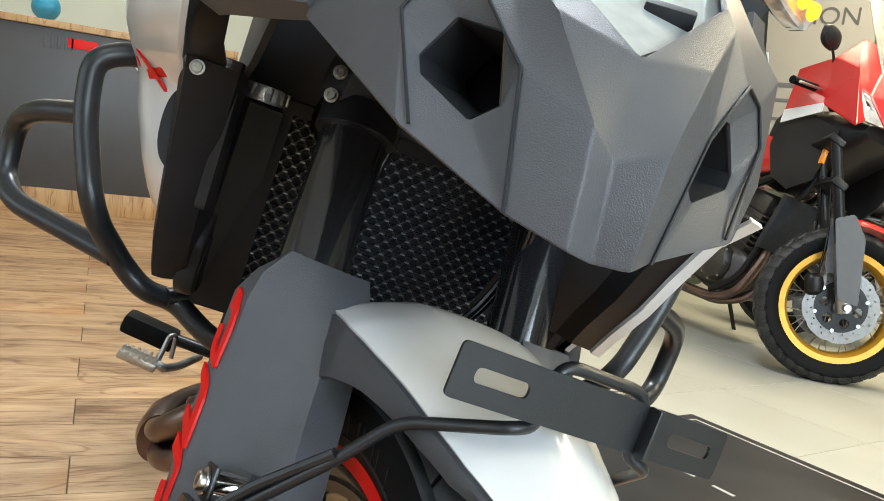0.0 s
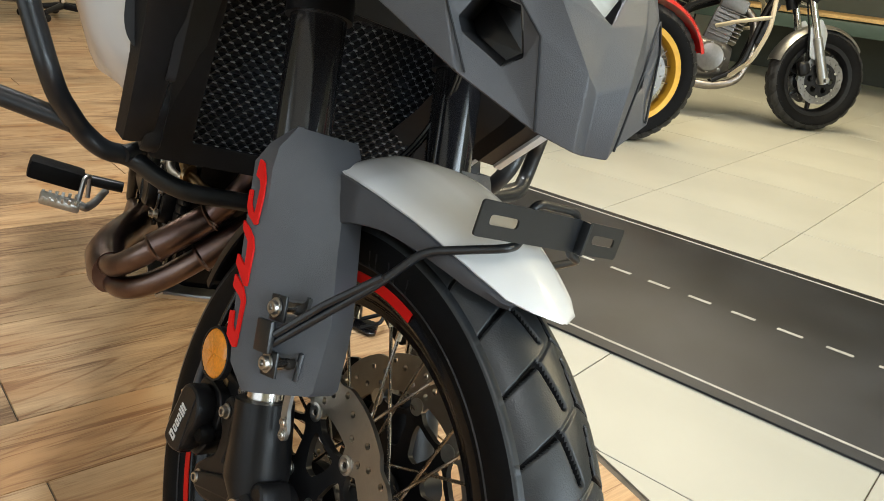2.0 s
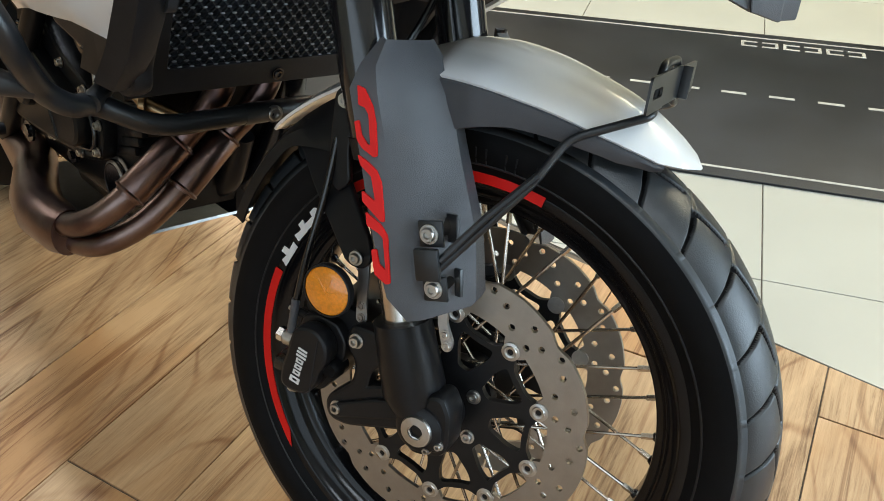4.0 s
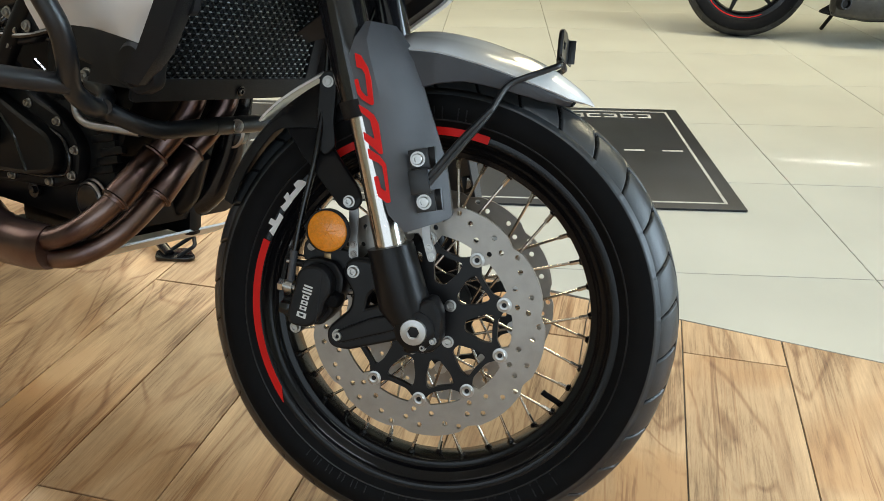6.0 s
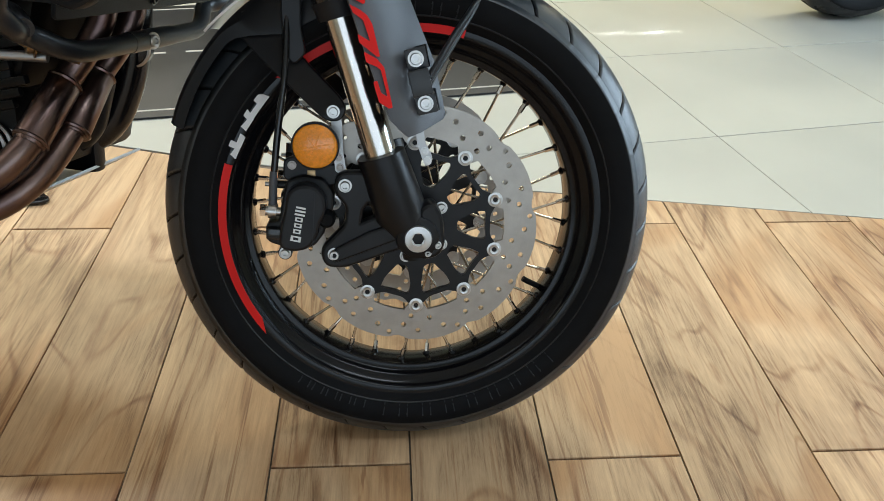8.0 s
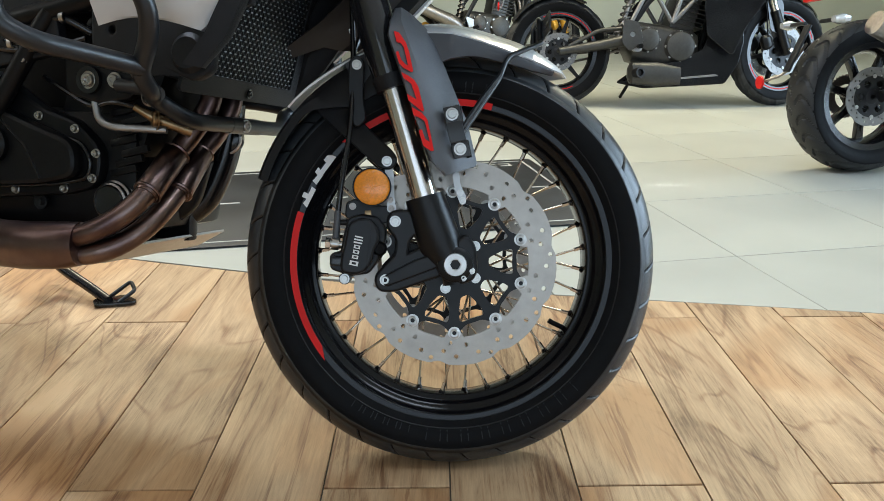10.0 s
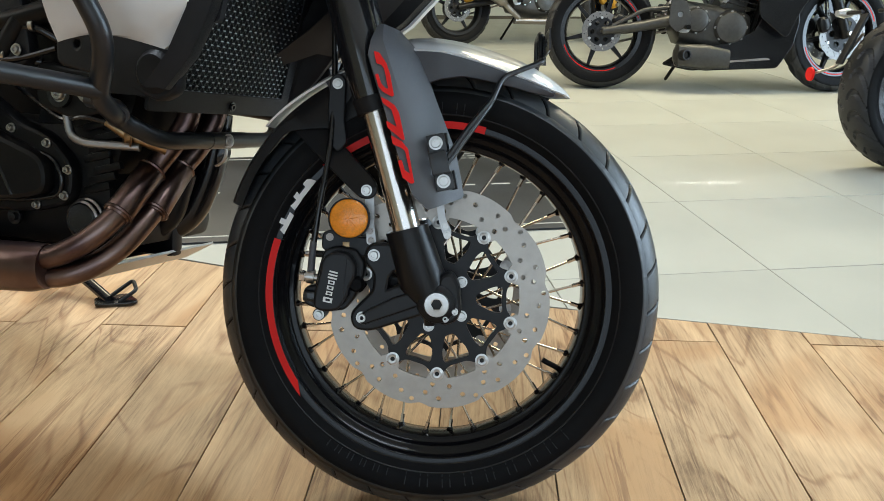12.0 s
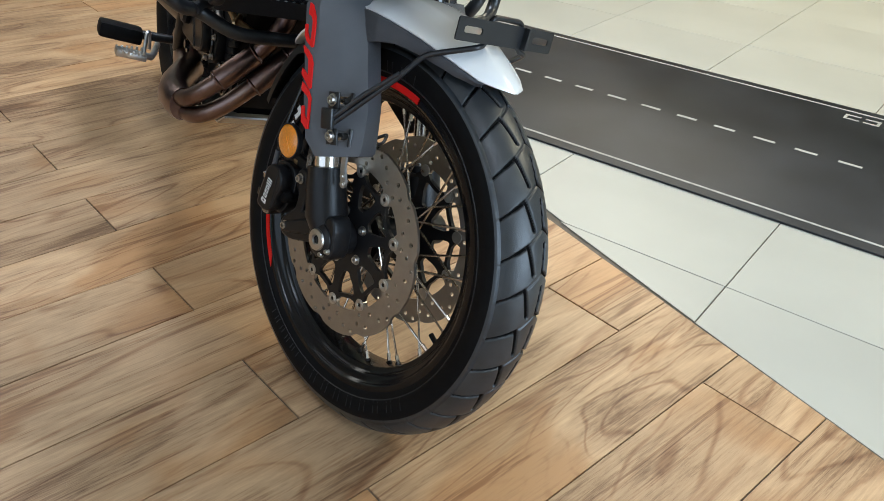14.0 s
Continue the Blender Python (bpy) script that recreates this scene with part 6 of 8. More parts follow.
# ---- tank, seat, tail, handlebars ----
bpart("fuel_tank", blob([(-0.40, 0, 0.60, 0.08, 0.05), (-0.46, 0, 0.63, 0.17, 0.10), (-0.60, 0, 0.64, 0.20, 0.12), (-0.74, 0, 0.61, 0.16, 0.09), (-0.84, 0, 0.57, 0.09, 0.04)], 28, 2.8), "white_paint", None, "white painted fuel tank")
bpart("seat", blob([(-0.78, 0, 0.53, 0.08, 0.03), (-0.86, 0, 0.52, 0.14, 0.045), (-1.02, 0, 0.50, 0.165, 0.05), (-1.18, 0, 0.53, 0.15, 0.05), (-1.26, 0, 0.58, 0.14, 0.055), (-1.52, 0, 0.61, 0.12, 0.045), (-1.60, 0, 0.62, 0.06, 0.02)], 24, 3), "black_plastic", None, "black stepped seat")
tail = bpart("tail_cover", blob([(-0.98, 0, 0.42, 0.10, 0.03), (-1.12, 0, 0.44, 0.14, 0.05), (-1.40, 0, 0.52, 0.125, 0.05), (-1.66, 0, 0.58, 0.07, 0.03), (-1.72, 0, 0.59, 0.03, 0.012)], 20, 3), "white_paint", None, "white tail cover with a black carrier")
for side in (-1, 1):
    bpart("carrier_rail", tube([(-1.20, side * 0.13, 0.56), (-1.34, side * 0.14, 0.66), (-1.66, side * 0.12, 0.68), (-1.72, 0.0, 0.68)], 0.010, 12, 0.05), "black_satin", tail)
    bpart("seat_rail", tube([(-0.86, side * 0.13, 0.40), (-1.20, side * 0.12, 0.48), (-1.60, side * 0.08, 0.56)], 0.013, 12, 0.05), "black_satin", tail)
bpart("tail_light", at(box(0.03, 0.13, 0.04, 0.01), -1.725, 0, 0.57), "red", tail, "red tail light")
handlebar = fpart("handlebar", tube([(-0.38, YC - 0.40, 0.800), (-0.31, YC - 0.22, 0.830), (-0.245, YC - 0.07, 0.745), (-0.245, YC + 0.07, 0.745), (-0.31, YC + 0.22, 0.830), (-0.38, YC + 0.40, 0.800)], 0.012, 14, 0.06), "black_satin", None, "black handlebar with grips and mirrors")
fpart("top_clamp", at(box(0.08, 0.27, 0.03, 0.010), LEG(0.70), YC, 0.700, 0, 15), "black_satin", handlebar)
for side in (-1, 1):
    fpart("upper_tube", cyl((LEG(0.53), YC + side * 0.104, 0.53), (LEG(0.73), YC + side * 0.104, 0.73), 0.0260, n=28), "black_gloss", handlebar)
    fpart("grip", cyl((-0.322, YC + side * 0.25, 0.826), (-0.382, YC + side * 0.405, 0.799), 0.0180, n=16), "rubber", handlebar)
    fpart("lever", tube([(-0.29, YC + side * 0.20, 0.825), (-0.275, YC + side * 0.26, 0.815), (-0.335, YC + side * 0.41, 0.785)], 0.006, 10, 0.03), "alloy", handlebar)
    fpart("hand_guard", loft([[(-0.26, YC + side * 0.19, 0.77), (-0.24, YC + side * 0.20, 0.82), (-0.27, YC + side * 0.19, 0.88)], [(-0.22, YC + side * 0.30, 0.76), (-0.20, YC + side * 0.31, 0.82), (-0.24, YC + side * 0.30, 0.89)], [(-0.31, YC + side * 0.42, 0.76), (-0.30, YC + side * 0.43, 0.81), (-0.33, YC + side * 0.42, 0.86)]], thick=0.005), "black_plastic", handlebar, "black hand guard")
    fpart("mirror", at(blob([(-0.02, 0, 0, 0.03, 0.02), (-0.008, 0, 0, 0.075, 0.048), (0.010, 0, 0, 0.070, 0.044), (0.024, 0, 0, 0.03, 0.02)], 16), -0.30, YC + side * 0.33, 1.03, 0, 0, side * 10), "black_plastic", handlebar, "black oval mirror")
    fpart("mirror_stem", tube([(-0.30, YC + side * 0.22, 0.845), (-0.27, YC + side * 0.27, 0.95), (-0.30, YC + side * 0.33, 1.02)], 0.006, 10, 0.04), "black_satin", handlebar)
bpart("windscreen", loft([[(-0.06 + 0.05 * math.cos(v * 1.2) - 0.26 * t, 0.19 * v * (1 - 0.25 * t * t), 0.70 + 0.36 * t + 0.02 * math.cos(v * 1.5)) for v in [-1 + k / 6 for k in range(13)]] for t in [i / 8 for i in range(9)]], thick=0.003), "screen", None, "clear windscreen above the nose")
bpart("instrument", at(box(0.04, 0.20, 0.12, 0.012), -0.24, 0, 0.78, 0, -25), "black_gloss", None, "black instrument display")


# ---- other motorcycles in the showroom ----
def tread_tyre(R, w, rings=420, cols=28, pitch=30, wavy=False):
    """A tyre with cut tread grooves round the y axis."""
    side = [(R - 0.098, -w * 0.70), (R - 0.085, -w * 0.86), (R - 0.060, -w * 0.99), (R - 0.042, -w)]
    crown = [(R - 0.040 * (abs(-1 + 2 * i / cols) ** 2.3), w * math.sin((-1 + 2 * i / cols) * 1.35) / math.sin(1.35), -1 + 2 * i / cols) for i in range(cols + 1)]
    line = [(r, y, None) for r, y in side] + crown + [(r, -y, None) for r, y in reversed(side)]
    ang = np.arange(rings) * 2 * np.pi / rings
    frac = ang / (2 * np.pi) * pitch
    verts = np.zeros((rings, len(line), 3))
    for c, (r, y, v) in enumerate(line):
        rad = np.full(rings, r)
        if v is not None:
            sh = 0.5 if v > 0 else 0.0
            if wavy:
                ph = (frac + sh + 0.55 * math.sin(abs(v) * 4.2)) % 1.0
                cut = (np.abs(ph - 0.5) < 0.13) & (0.10 < abs(v) < 0.93)
            else:
                ph = (frac + sh + 0.5 * abs(v)) % 1.0
                cut = (np.abs(ph - 0.5) < 0.20) & (abs(v) > 0.10) | (abs(abs(v) - 0.40) < 0.07)
            rad = rad - 0.006 * cut
        verts[:, c, 0], verts[:, c, 1], verts[:, c, 2] = rad * np.cos(ang), y, rad * np.sin(ang)
    k = len(line)
    faces = [(i * k + p, ((i + 1) % rings) * k + p, ((i + 1) % rings) * k + p + 1, i * k + p + 1) for i in range(rings) for p in range(k - 1)]
    return from_lists(verts.reshape(-1, 3), faces)


def rim_ring(R, w):
    return revolve([(R - 0.086, -w * 0.74), (R - 0.090, -w * 0.80), (R - 0.114, -w * 0.76), (R - 0.126, -w * 0.50), (R - 0.134, 0.0), (R - 0.126, w * 0.50), (R - 0.114, w * 0.76), (R - 0.090, w * 0.80), (R - 0.086, w * 0.74), (R - 0.105, 0.0)], 72)


def drilled_disc(r0, r1, lobes=8):
    outer = [(r1 * (1 - 0.03 * max(0.0, math.cos(lobes * a)) ** 4) * math.cos(a), r1 * (1 - 0.03 * max(0.0, math.cos(lobes * a)) ** 4) * math.sin(a)) for a in [2 * math.pi * i / 96 for i in range(96)]]
    holes = []
    for i in range(lobes * 2):
        for da, f in ((0.0, 0.28), (0.13, 0.62)):
            a, r = 2 * math.pi * i / (lobes * 2) + da, r0 + (r1 - r0) * f
            holes.append(circle(r * math.cos(a), r * math.sin(a), 0.0045, 6))
    return plate([outer, circle(0, 0, r0, 40), *holes], 0.005)


def build_wheel(root, name, x, R, w, o, front):
    """One wheel, turning round y at (x, 0, R) of the motorcycle."""
    here = pose(x, 0, R, 0, 0, o["steer"] if front else 0)

    def p(pname, me, material, parent=None, label=""):
        return as_object(pname, me, M[material], parent or root, here if parent is None else None, label)

    wheel = p(name, revolve([(0.028, -0.07), (0.050, -0.055), (0.050, -0.040), (0.032, -0.03), (0.032, 0.03), (0.050, 0.040), (0.050, 0.055), (0.028, 0.07), (0.010, 0.07), (0.010, -0.07)], 32), o["hub"], None, o["wheel_label"])
    two_rubbers(p("tyre", tread_tyre(R, w, 560 if o["near"] else 360, 36 if o["near"] else 26, o["pitch"], o["wavy"]), "rubber", wheel, o["tyre_label"]), R, w * 0.98, "far_tread")
    rim_ob = p("rim", rim_ring(R, w), o["rim"], wheel)
    if o["stripe"]:
        for a in (20, 200):
            p("rim_stripe", arc_strip(R - 0.105, R - 0.092, -w * 0.775, radians(a), radians(a + 95), 20), "red", rim_ob)
    ri = R - 0.128
    if o["spoked"]:
        for side in (-1, 1):
            for i in range(16):
                a = radians(22.5 * i + (0 if side < 0 else 11))
                sw = radians(58 if i % 2 else -58)
                p("spoke", cyl((0.046 * math.cos(a + sw), side * 0.048, 0.046 * math.sin(a + sw)), (ri * math.cos(a), side * 0.012, ri * math.sin(a)), 0.0024, n=6), "steel", wheel)
    else:
        for i in range(o["arms"]):
            a = 360 * i / o["arms"] + 12
            arm = box(ri - 0.020, 0.030, 0.028, 0.006)
            for v in arm.vertices:
                v.co.z *= 1.5 - 0.9 * (v.co.x / (ri - 0.020) + 0.5)
            for da in ((-6, 6) if o["twin"] else (0,)):
                p("wheel_arm", moved(arm, pose(0, 0, 0, 0, -a, 0) @ pose(ri / 2 + 0.015, 0, 0, 0, da, 0)), o["rim"] if not o["stripe"] else "black_satin", wheel)
    sides = (-1, 1) if front else (-1,)
    for side in sides:
        rr = 0.150 if front else 0.118
        d = p("brake_disc", at(drilled_disc(rr * 0.66, rr), 0, side * 0.066, 0), "grey_metal", wheel, "drilled steel brake disc")
        p("disc_carrier", at(plate([circle(0, 0, rr * 0.70, 40), circle(0, 0, 0.030, 24), *[circle(rr * 0.46 * math.cos(radians(60 * k)), rr * 0.46 * math.sin(radians(60 * k)), rr * 0.13, 10) for k in range(6)]], 0.006), 0, side * 0.066, 0), o["carrier"], d)
        for k in range(6):
            b = hexbolt(0.006, 0.005)
            p("disc_bolt", at(b if side < 0 else mirror_y(b), rr * 0.68 * math.cos(radians(60 * k + 30)), side * 0.070, rr * 0.68 * math.sin(radians(60 * k + 30))), "bolt", d)
        cx, cz = (-0.135, 0.05) if front else (0.105, 0.06)
        p("brake_caliper", at(blob([(-0.045, 0, 0, 0.012, 0.020), (-0.030, 0, 0.004, 0.028, 0.034), (0.0, 0, 0.006, 0.031, 0.038), (0.030, 0, 0.003, 0.028, 0.033), (0.045, 0, 0, 0.012, 0.018)], 12), cx, side * 0.072, cz, 0, 70 if front else 30), o["caliper"], d)
    return wheel


BASE = dict(R=0.325, w=0.060, rw=0.080, base=1.45, steer=25, hub="grey_metal", rim="gold", carrier="black_satin", caliper="black_satin", spoked=True, arms=5, twin=False, near=False, wavy=False, pitch=34, stripe=False, wheel_label="", tyre_label="black knobbly tyre", body="red_paint", body2="white_paint", fork="alloy", engine="alloy", pipe="steel", seat="black_plastic", kind="adventure", fender="red_paint", crash=None, tube="chrome", hugger=True, tail=(0.0, 0.0), reflector=(-1.775, 0.0, 0.62), belly="dark_engine")


def parked_bike(label, m, group="motorcycles on show", **opts):
    o = dict(BASE, **opts)
    root = tagged(new("motorcycle"), label, "motorcycle", group)
    root.matrix_basis = m
    R, b = o["R"], o["base"]

    def p(name, me, material, parent=None, plabel="", smooth=True):
        return as_object(name, me, M[material], parent or root, None, plabel, smooth)

    turn = pose(0, 0, R, 0, 0, o["steer"])

    def f(name, me, material, parent=None, plabel=""):
        return as_object(name, me, M[material], parent or root, turn if parent is None else None, plabel)

    build_wheel(root, "front_wheel", 0.0, R, o["w"], o, True)
    build_wheel(root, "rear_wheel", -b, R, o["rw"], o, False)
    # fork and steering
    sl = -0.42
    for s in (-1, 1):
        leg = f("fork_leg", tube([(0.01, s * 0.098, -0.02), (sl * 0.05, s * 0.098, 0.05), (sl * 0.24, s * 0.098, 0.24)], lambda t: 0.030 if t < 0.9 else 0.027, 20, 0), o["fork"], None, "lower fork leg")
        f("fork_tube", cyl((sl * 0.22, s * 0.098, 0.22), (sl * 0.62, s * 0.098, 0.62), 0.0215, n=20), o["tube"], leg)
        f("axle_end", at(revolve([(0.0, -0.02), (0.014, -0.02), (0.016, 0.0), (0.0, 0.0)], 12, False), 0, s * 0.128, 0), "bolt", leg)
        f("brake_hose", tube([(-0.13, s * 0.08, 0.08), (-0.15, s * 0.085, 0.25), (-0.22, s * 0.06, 0.5)], 0.005, 8, 0.06), "black_gloss", leg)
    f("fork_clamp", at(box(0.07, 0.25, 0.035, 0.01), sl * 0.46, 0, 0.46, 0, 22), "black_satin")
    f("top_clamp", at(box(0.07, 0.25, 0.03, 0.01), sl * 0.62, 0, 0.62, 0, 22), "black_satin")
    hz = 0.78 if o["kind"] != "sport" else 0.66
    bar_ob = f("handlebar", tube([(-0.40, -0.38, hz - 0.02), (-0.33, -0.20, hz + 0.01), (-0.28, -0.06, hz - 0.07), (-0.28, 0.06, hz - 0.07), (-0.33, 0.20, hz + 0.01), (-0.40, 0.38, hz - 0.02)], 0.011, 12, 0.06), "black_satin", None, "black handlebar with levers and mirrors")
    if o["kind"] == "adventure":  # turns round the steering head
        bar_ob.matrix_basis = pose(-0.42, 0, R + 0.10, 0, 0, 0.5 * o["steer"]) @ pose(0.30, 0, 0)
    for s in (-1, 1):
        f("grip", cyl((-0.345, s * 0.245, hz), (-0.40, s * 0.385, hz - 0.02), 0.0175, n=14), "rubber", bar_ob)
        f("lever", tube([(-0.31, s * 0.20, hz), (-0.30, s * 0.26, hz - 0.01), (-0.36, s * 0.40, hz - 0.03)], 0.006, 8, 0.03), "alloy", bar_ob)
        f("switch_box", at(box(0.05, 0.05, 0.05, 0.01), -0.335, s * 0.215, hz), "black_plastic", bar_ob)
        mir = f("mirror", at(blob([(-0.02, 0, 0, 0.03, 0.02), (-0.008, 0, 0, 0.075, 0.048), (0.010, 0, 0, 0.070, 0.044), (0.024, 0, 0, 0.03, 0.02)], 16), -0.33, s * 0.33, hz + 0.20, 0, 0, s * 10), "black_plastic", bar_ob, "black oval mirror")
        f("mirror_stem", tube([(-0.335, s * 0.22, hz + 0.02), (-0.30, s * 0.27, hz + 0.12), (-0.33, s * 0.33, hz + 0.19)], 0.006, 8, 0.04), "black_satin", bar_ob)
        f("turn_signal", at(blob([(-0.03, 0, 0, 0.014, 0.010), (0.0, 0, 0, 0.032, 0.020), (0.03, 0, 0, 0.022, 0.014)], 12), -0.13, s * 0.22, 0.60), {"adventure": "black_plastic", "naked": "orange"}.get(o["kind"], "clear"), bar_ob)
        f("signal_stem", cyl((-0.17, s * 0.10, 0.58), (-0.13, s * 0.20, 0.60), 0.007, n=8), "black_plastic", bar_ob)
    # front mudguard: one shell over the tyre
    rows = []
    a0, a1 = (30, 105) if o["kind"] == "adventure" else (40, 165)
    for i in range(25):
        a = a0 + (a1 - a0) * i / 24
        fw = math.sin(math.pi * min(1, max(0, (i + 2) / 14)) / 2)
        wid = (o["w"] + 0.014) * (0.35 + 0.65 * fw) if i < 12 else (o["w"] + 0.014)
        rr = R + (0.045 if o["kind"] == "adventure" else 0.022)
        rows.append([polar(a, rr - 0.030 * abs(v) ** 2.2, wid * v) for v in (-1, -0.7, -0.35, 0, 0.35, 0.7, 1)])
    guard_ob = f("front_mudguard", loft(rows, thick=0.004), o["fender"], None, "moulded front mudguard")
    for s in (-1, 1):
        f("mudguard_stay", at(plate([round_poly([(-0.03, 0.10), (-0.12, 0.12), (-0.16, 0.30), (-0.10, 0.36), (-0.04, 0.28)], 0.02)], 0.006), 0, s * 0.090, 0), "grey_plastic" if o["kind"] == "adventure" else o["fender"], guard_ob)
    # frame, engine, exhaust
    fr = p("bike_frame", tube([(-0.30, -0.04, 0.98), (-0.50, -0.15, 0.80), (-0.85, -0.16, 0.66), (-1.00, -0.13, 0.42)], 0.020, 14, 0.08), "black_satin", None, "tubular steel frame")
    p("frame_tube", tube([(-0.30, 0.04, 0.98), (-0.50, 0.15, 0.80), (-0.85, 0.16, 0.66), (-1.00, 0.13, 0.42)], 0.020, 14, 0.08), "black_satin", fr)
    for s in (-1, 1):
        p("frame_tube", tube([(-0.30, s * 0.04, 0.90), (-0.40, s * 0.12, 0.60), (-0.46, s * 0.14, 0.32), (-0.62, s * 0.15, 0.22)], 0.017, 12, 0.08), "black_satin", fr)
        p("seat_rail", tube([(-0.85, s * 0.14, 0.68), (-1.20, s * 0.12, 0.78), (-1.55, s * 0.09, 0.86)], 0.013, 10, 0.08), "black_satin", fr)
        p("swingarm", tube([(-1.00, s * 0.12, 0.40), (-1.15, s * 0.12, 0.37), (-b, s * 0.115, R)], lambda t: 0.036 - 0.012 * t, 14, 0.05), o["swing"] if "swing" in o else "black_satin", fr)
    p("head_tube", cyl((-0.22, 0, 0.72), (-0.32, 0, 0.98), 0.034, n=20), "black_satin", fr)
    sh = p("shock", cyl((-1.02, -0.03, 0.42), (-0.93, -0.03, 0.72), 0.016, n=14), "steel", fr)
    coil = [(-1.02 + 0.09 * t / 60 + 0.032 * math.cos(t * 0.75), -0.03 + 0.032 * math.sin(t * 0.75), 0.43 + 0.28 * t / 60) for t in range(61)]
    p("coil_spring", tube(coil, 0.006, 6, 0), o["coil"] if "coil" in o else "black_gloss", sh)
    eng = p("engine", blob([(-0.98, 0, 0.42, 0.10, 0.09), (-0.95, 0, 0.40, 0.135, 0.125), (-0.75, 0, 0.36, 0.145, 0.135), (-0.58, 0, 0.35, 0.135, 0.120), (-0.53, 0, 0.35, 0.09, 0.085)], 24, 4), o["engine"], None, "engine with round side covers")
    p("cylinder", at(box(0.16, 0.20, 0.22, 0.02), -0.62, 0, 0.56, 0, 15), o["engine"], eng)
    for k in range(7):
        p("cooling_fin", at(box(0.19, 0.23, 0.006, 0.002), -0.605 + 0.007 * k, 0, 0.49 + 0.026 * k, 0, 15), o["engine"], eng)
    p("cylinder_head", at(box(0.17, 0.23, 0.09, 0.02), -0.57, 0, 0.70, 0, 15), o["engine"], eng)
    for s in (-1, 1):
        for x, z, r in ((-0.66, 0.36, 0.098), (-0.86, 0.40, 0.075)):
            c = revolve([(0.0, -0.040), (r * 0.55, -0.040), (r * 0.85, -0.032), (r * 0.95, -0.018), (r, 0.0), (0.0, 0.0)], 36, False)
            cov = p("engine_cover", at(c if s < 0 else mirror_y(c), x, s * 0.140, z), o["engine"], eng, "round bolted engine cover")
            for k in range(8):
                hb = hexbolt(0.006, 0.006)
                p("cover_bolt", at(hb if s < 0 else mirror_y(hb), x + r * 0.92 * math.cos(k * 0.785), s * 0.160, z + r * 0.92 * math.sin(k * 0.785)), "bolt", cov)
    p("radiator", at(box(0.035, 0.34, 0.26, 0.008), -0.36, 0, 0.60, 0, 15), "core", eng, "black radiator")
    ex = p("exhaust", tube([(-0.52, -0.06, 0.70), (-0.42, -0.07, 0.62), (-0.41, -0.10, 0.40), (-0.46, -0.13, 0.24), (-0.60, -0.14, 0.19), (-0.95, -0.15, 0.20)], 0.021, 16, 0.07), o["pipe"], None, "bent steel exhaust")
    p("second_pipe", tube([(-0.52, 0.06, 0.70), (-0.42, 0.05, 0.62), (-0.41, 0.00, 0.40), (-0.45, -0.06, 0.24), (-0.60, -0.10, 0.18), (-0.95, -0.13, 0.19)], 0.021, 16, 0.07), o["pipe"], ex)
    if o["kind"] == "sport":
        p("exhaust_box", blob([(-0.98, -0.15, 0.20, 0.02, 0.03), (-0.96, -0.15, 0.20, 0.06, 0.065), (-0.80, -0.15, 0.19, 0.065, 0.075), (-0.66, -0.15, 0.18, 0.05, 0.055)], 16, 4), "dark_engine", ex, "grey underslung silencer box")
        p("exhaust_outlet", at(revolve([(0.022, -0.03), (0.030, -0.03), (0.032, 0.02), (0.022, 0.02)], 20), -0.93, -0.215, 0.20, 0, 0, 20), "black_satin", ex)
    else:
        p("silencer", tube([(-0.92, -0.16, 0.22), (-1.02, -0.19, 0.30), (-1.12, -0.21, 0.40), (-1.55, -0.24, 0.58)], lambda t: 0.024 if t < 0.25 else (0.058 if t < 0.95 else 0.045), 20, 0.05), o["silencer"] if "silencer" in o else "steel", ex, "tubular silencer")
    p("chain", tube([(-0.95, 0.10, 0.45), (-b, 0.10, R + 0.085)], 0.008, 6, 0), "steel", fr)
    p("chain", tube([(-0.95, 0.10, 0.36), (-b, 0.10, R - 0.085)], 0.008, 6, 0), "steel", fr)
    p("sprocket", at(plate([[((0.092 if k % 2 else 0.084) * math.cos(math.pi * k / 40), (0.092 if k % 2 else 0.084) * math.sin(math.pi * k / 40)) for k in range(80)], circle(0, 0, 0.05, 30)], 0.006), -b, 0.10, R), "steel", fr)
    for s in (-1, 1):
        p("foot_peg", cyl((-0.92, s * 0.17, 0.36), (-0.93, s * 0.27, 0.355), 0.014, n=12), "rubber", fr)
        p("peg_plate", at(plate([round_poly([(-1.00, 0.46), (-0.90, 0.42), (-0.90, 0.33), (-0.96, 0.33)], 0.02)], 0.012, 0.002), 0, s * 0.165, 0), "alloy", fr)
    p("side_stand", tube([(-0.85, 0.12, 0.24), (-0.92, 0.30, 0.055)], 0.011, 10, 0), "black_satin", fr, "folded-out side stand")
    # tank, seat, tail
    p("fuel_tank", blob([(-0.34, 0, 0.93, 0.06, 0.06), (-0.40, 0, 0.94, 0.14, 0.11), (-0.55, 0, 0.94, 0.175, 0.135), (-0.72, 0, 0.92, 0.165, 0.125), (-0.86, 0, 0.87, 0.11, 0.08), (-0.90, 0, 0.85, 0.06, 0.04)], 28, 2.8), o["body"], None, "painted fuel tank")
    p("seat", blob([(-0.84, 0, 0.84, 0.06, 0.03), (-0.90, 0, 0.84, 0.12, 0.045), (-1.05, 0, 0.83, 0.15, 0.050), (-1.20, 0, 0.86, 0.14, 0.050), (-1.30, 0, 0.91, 0.125, 0.055), (-1.55, 0, 0.95, 0.11, 0.045), (-1.62, 0, 0.96, 0.05, 0.02)], 24, 3), o["seat"], None, "stepped dark seat")
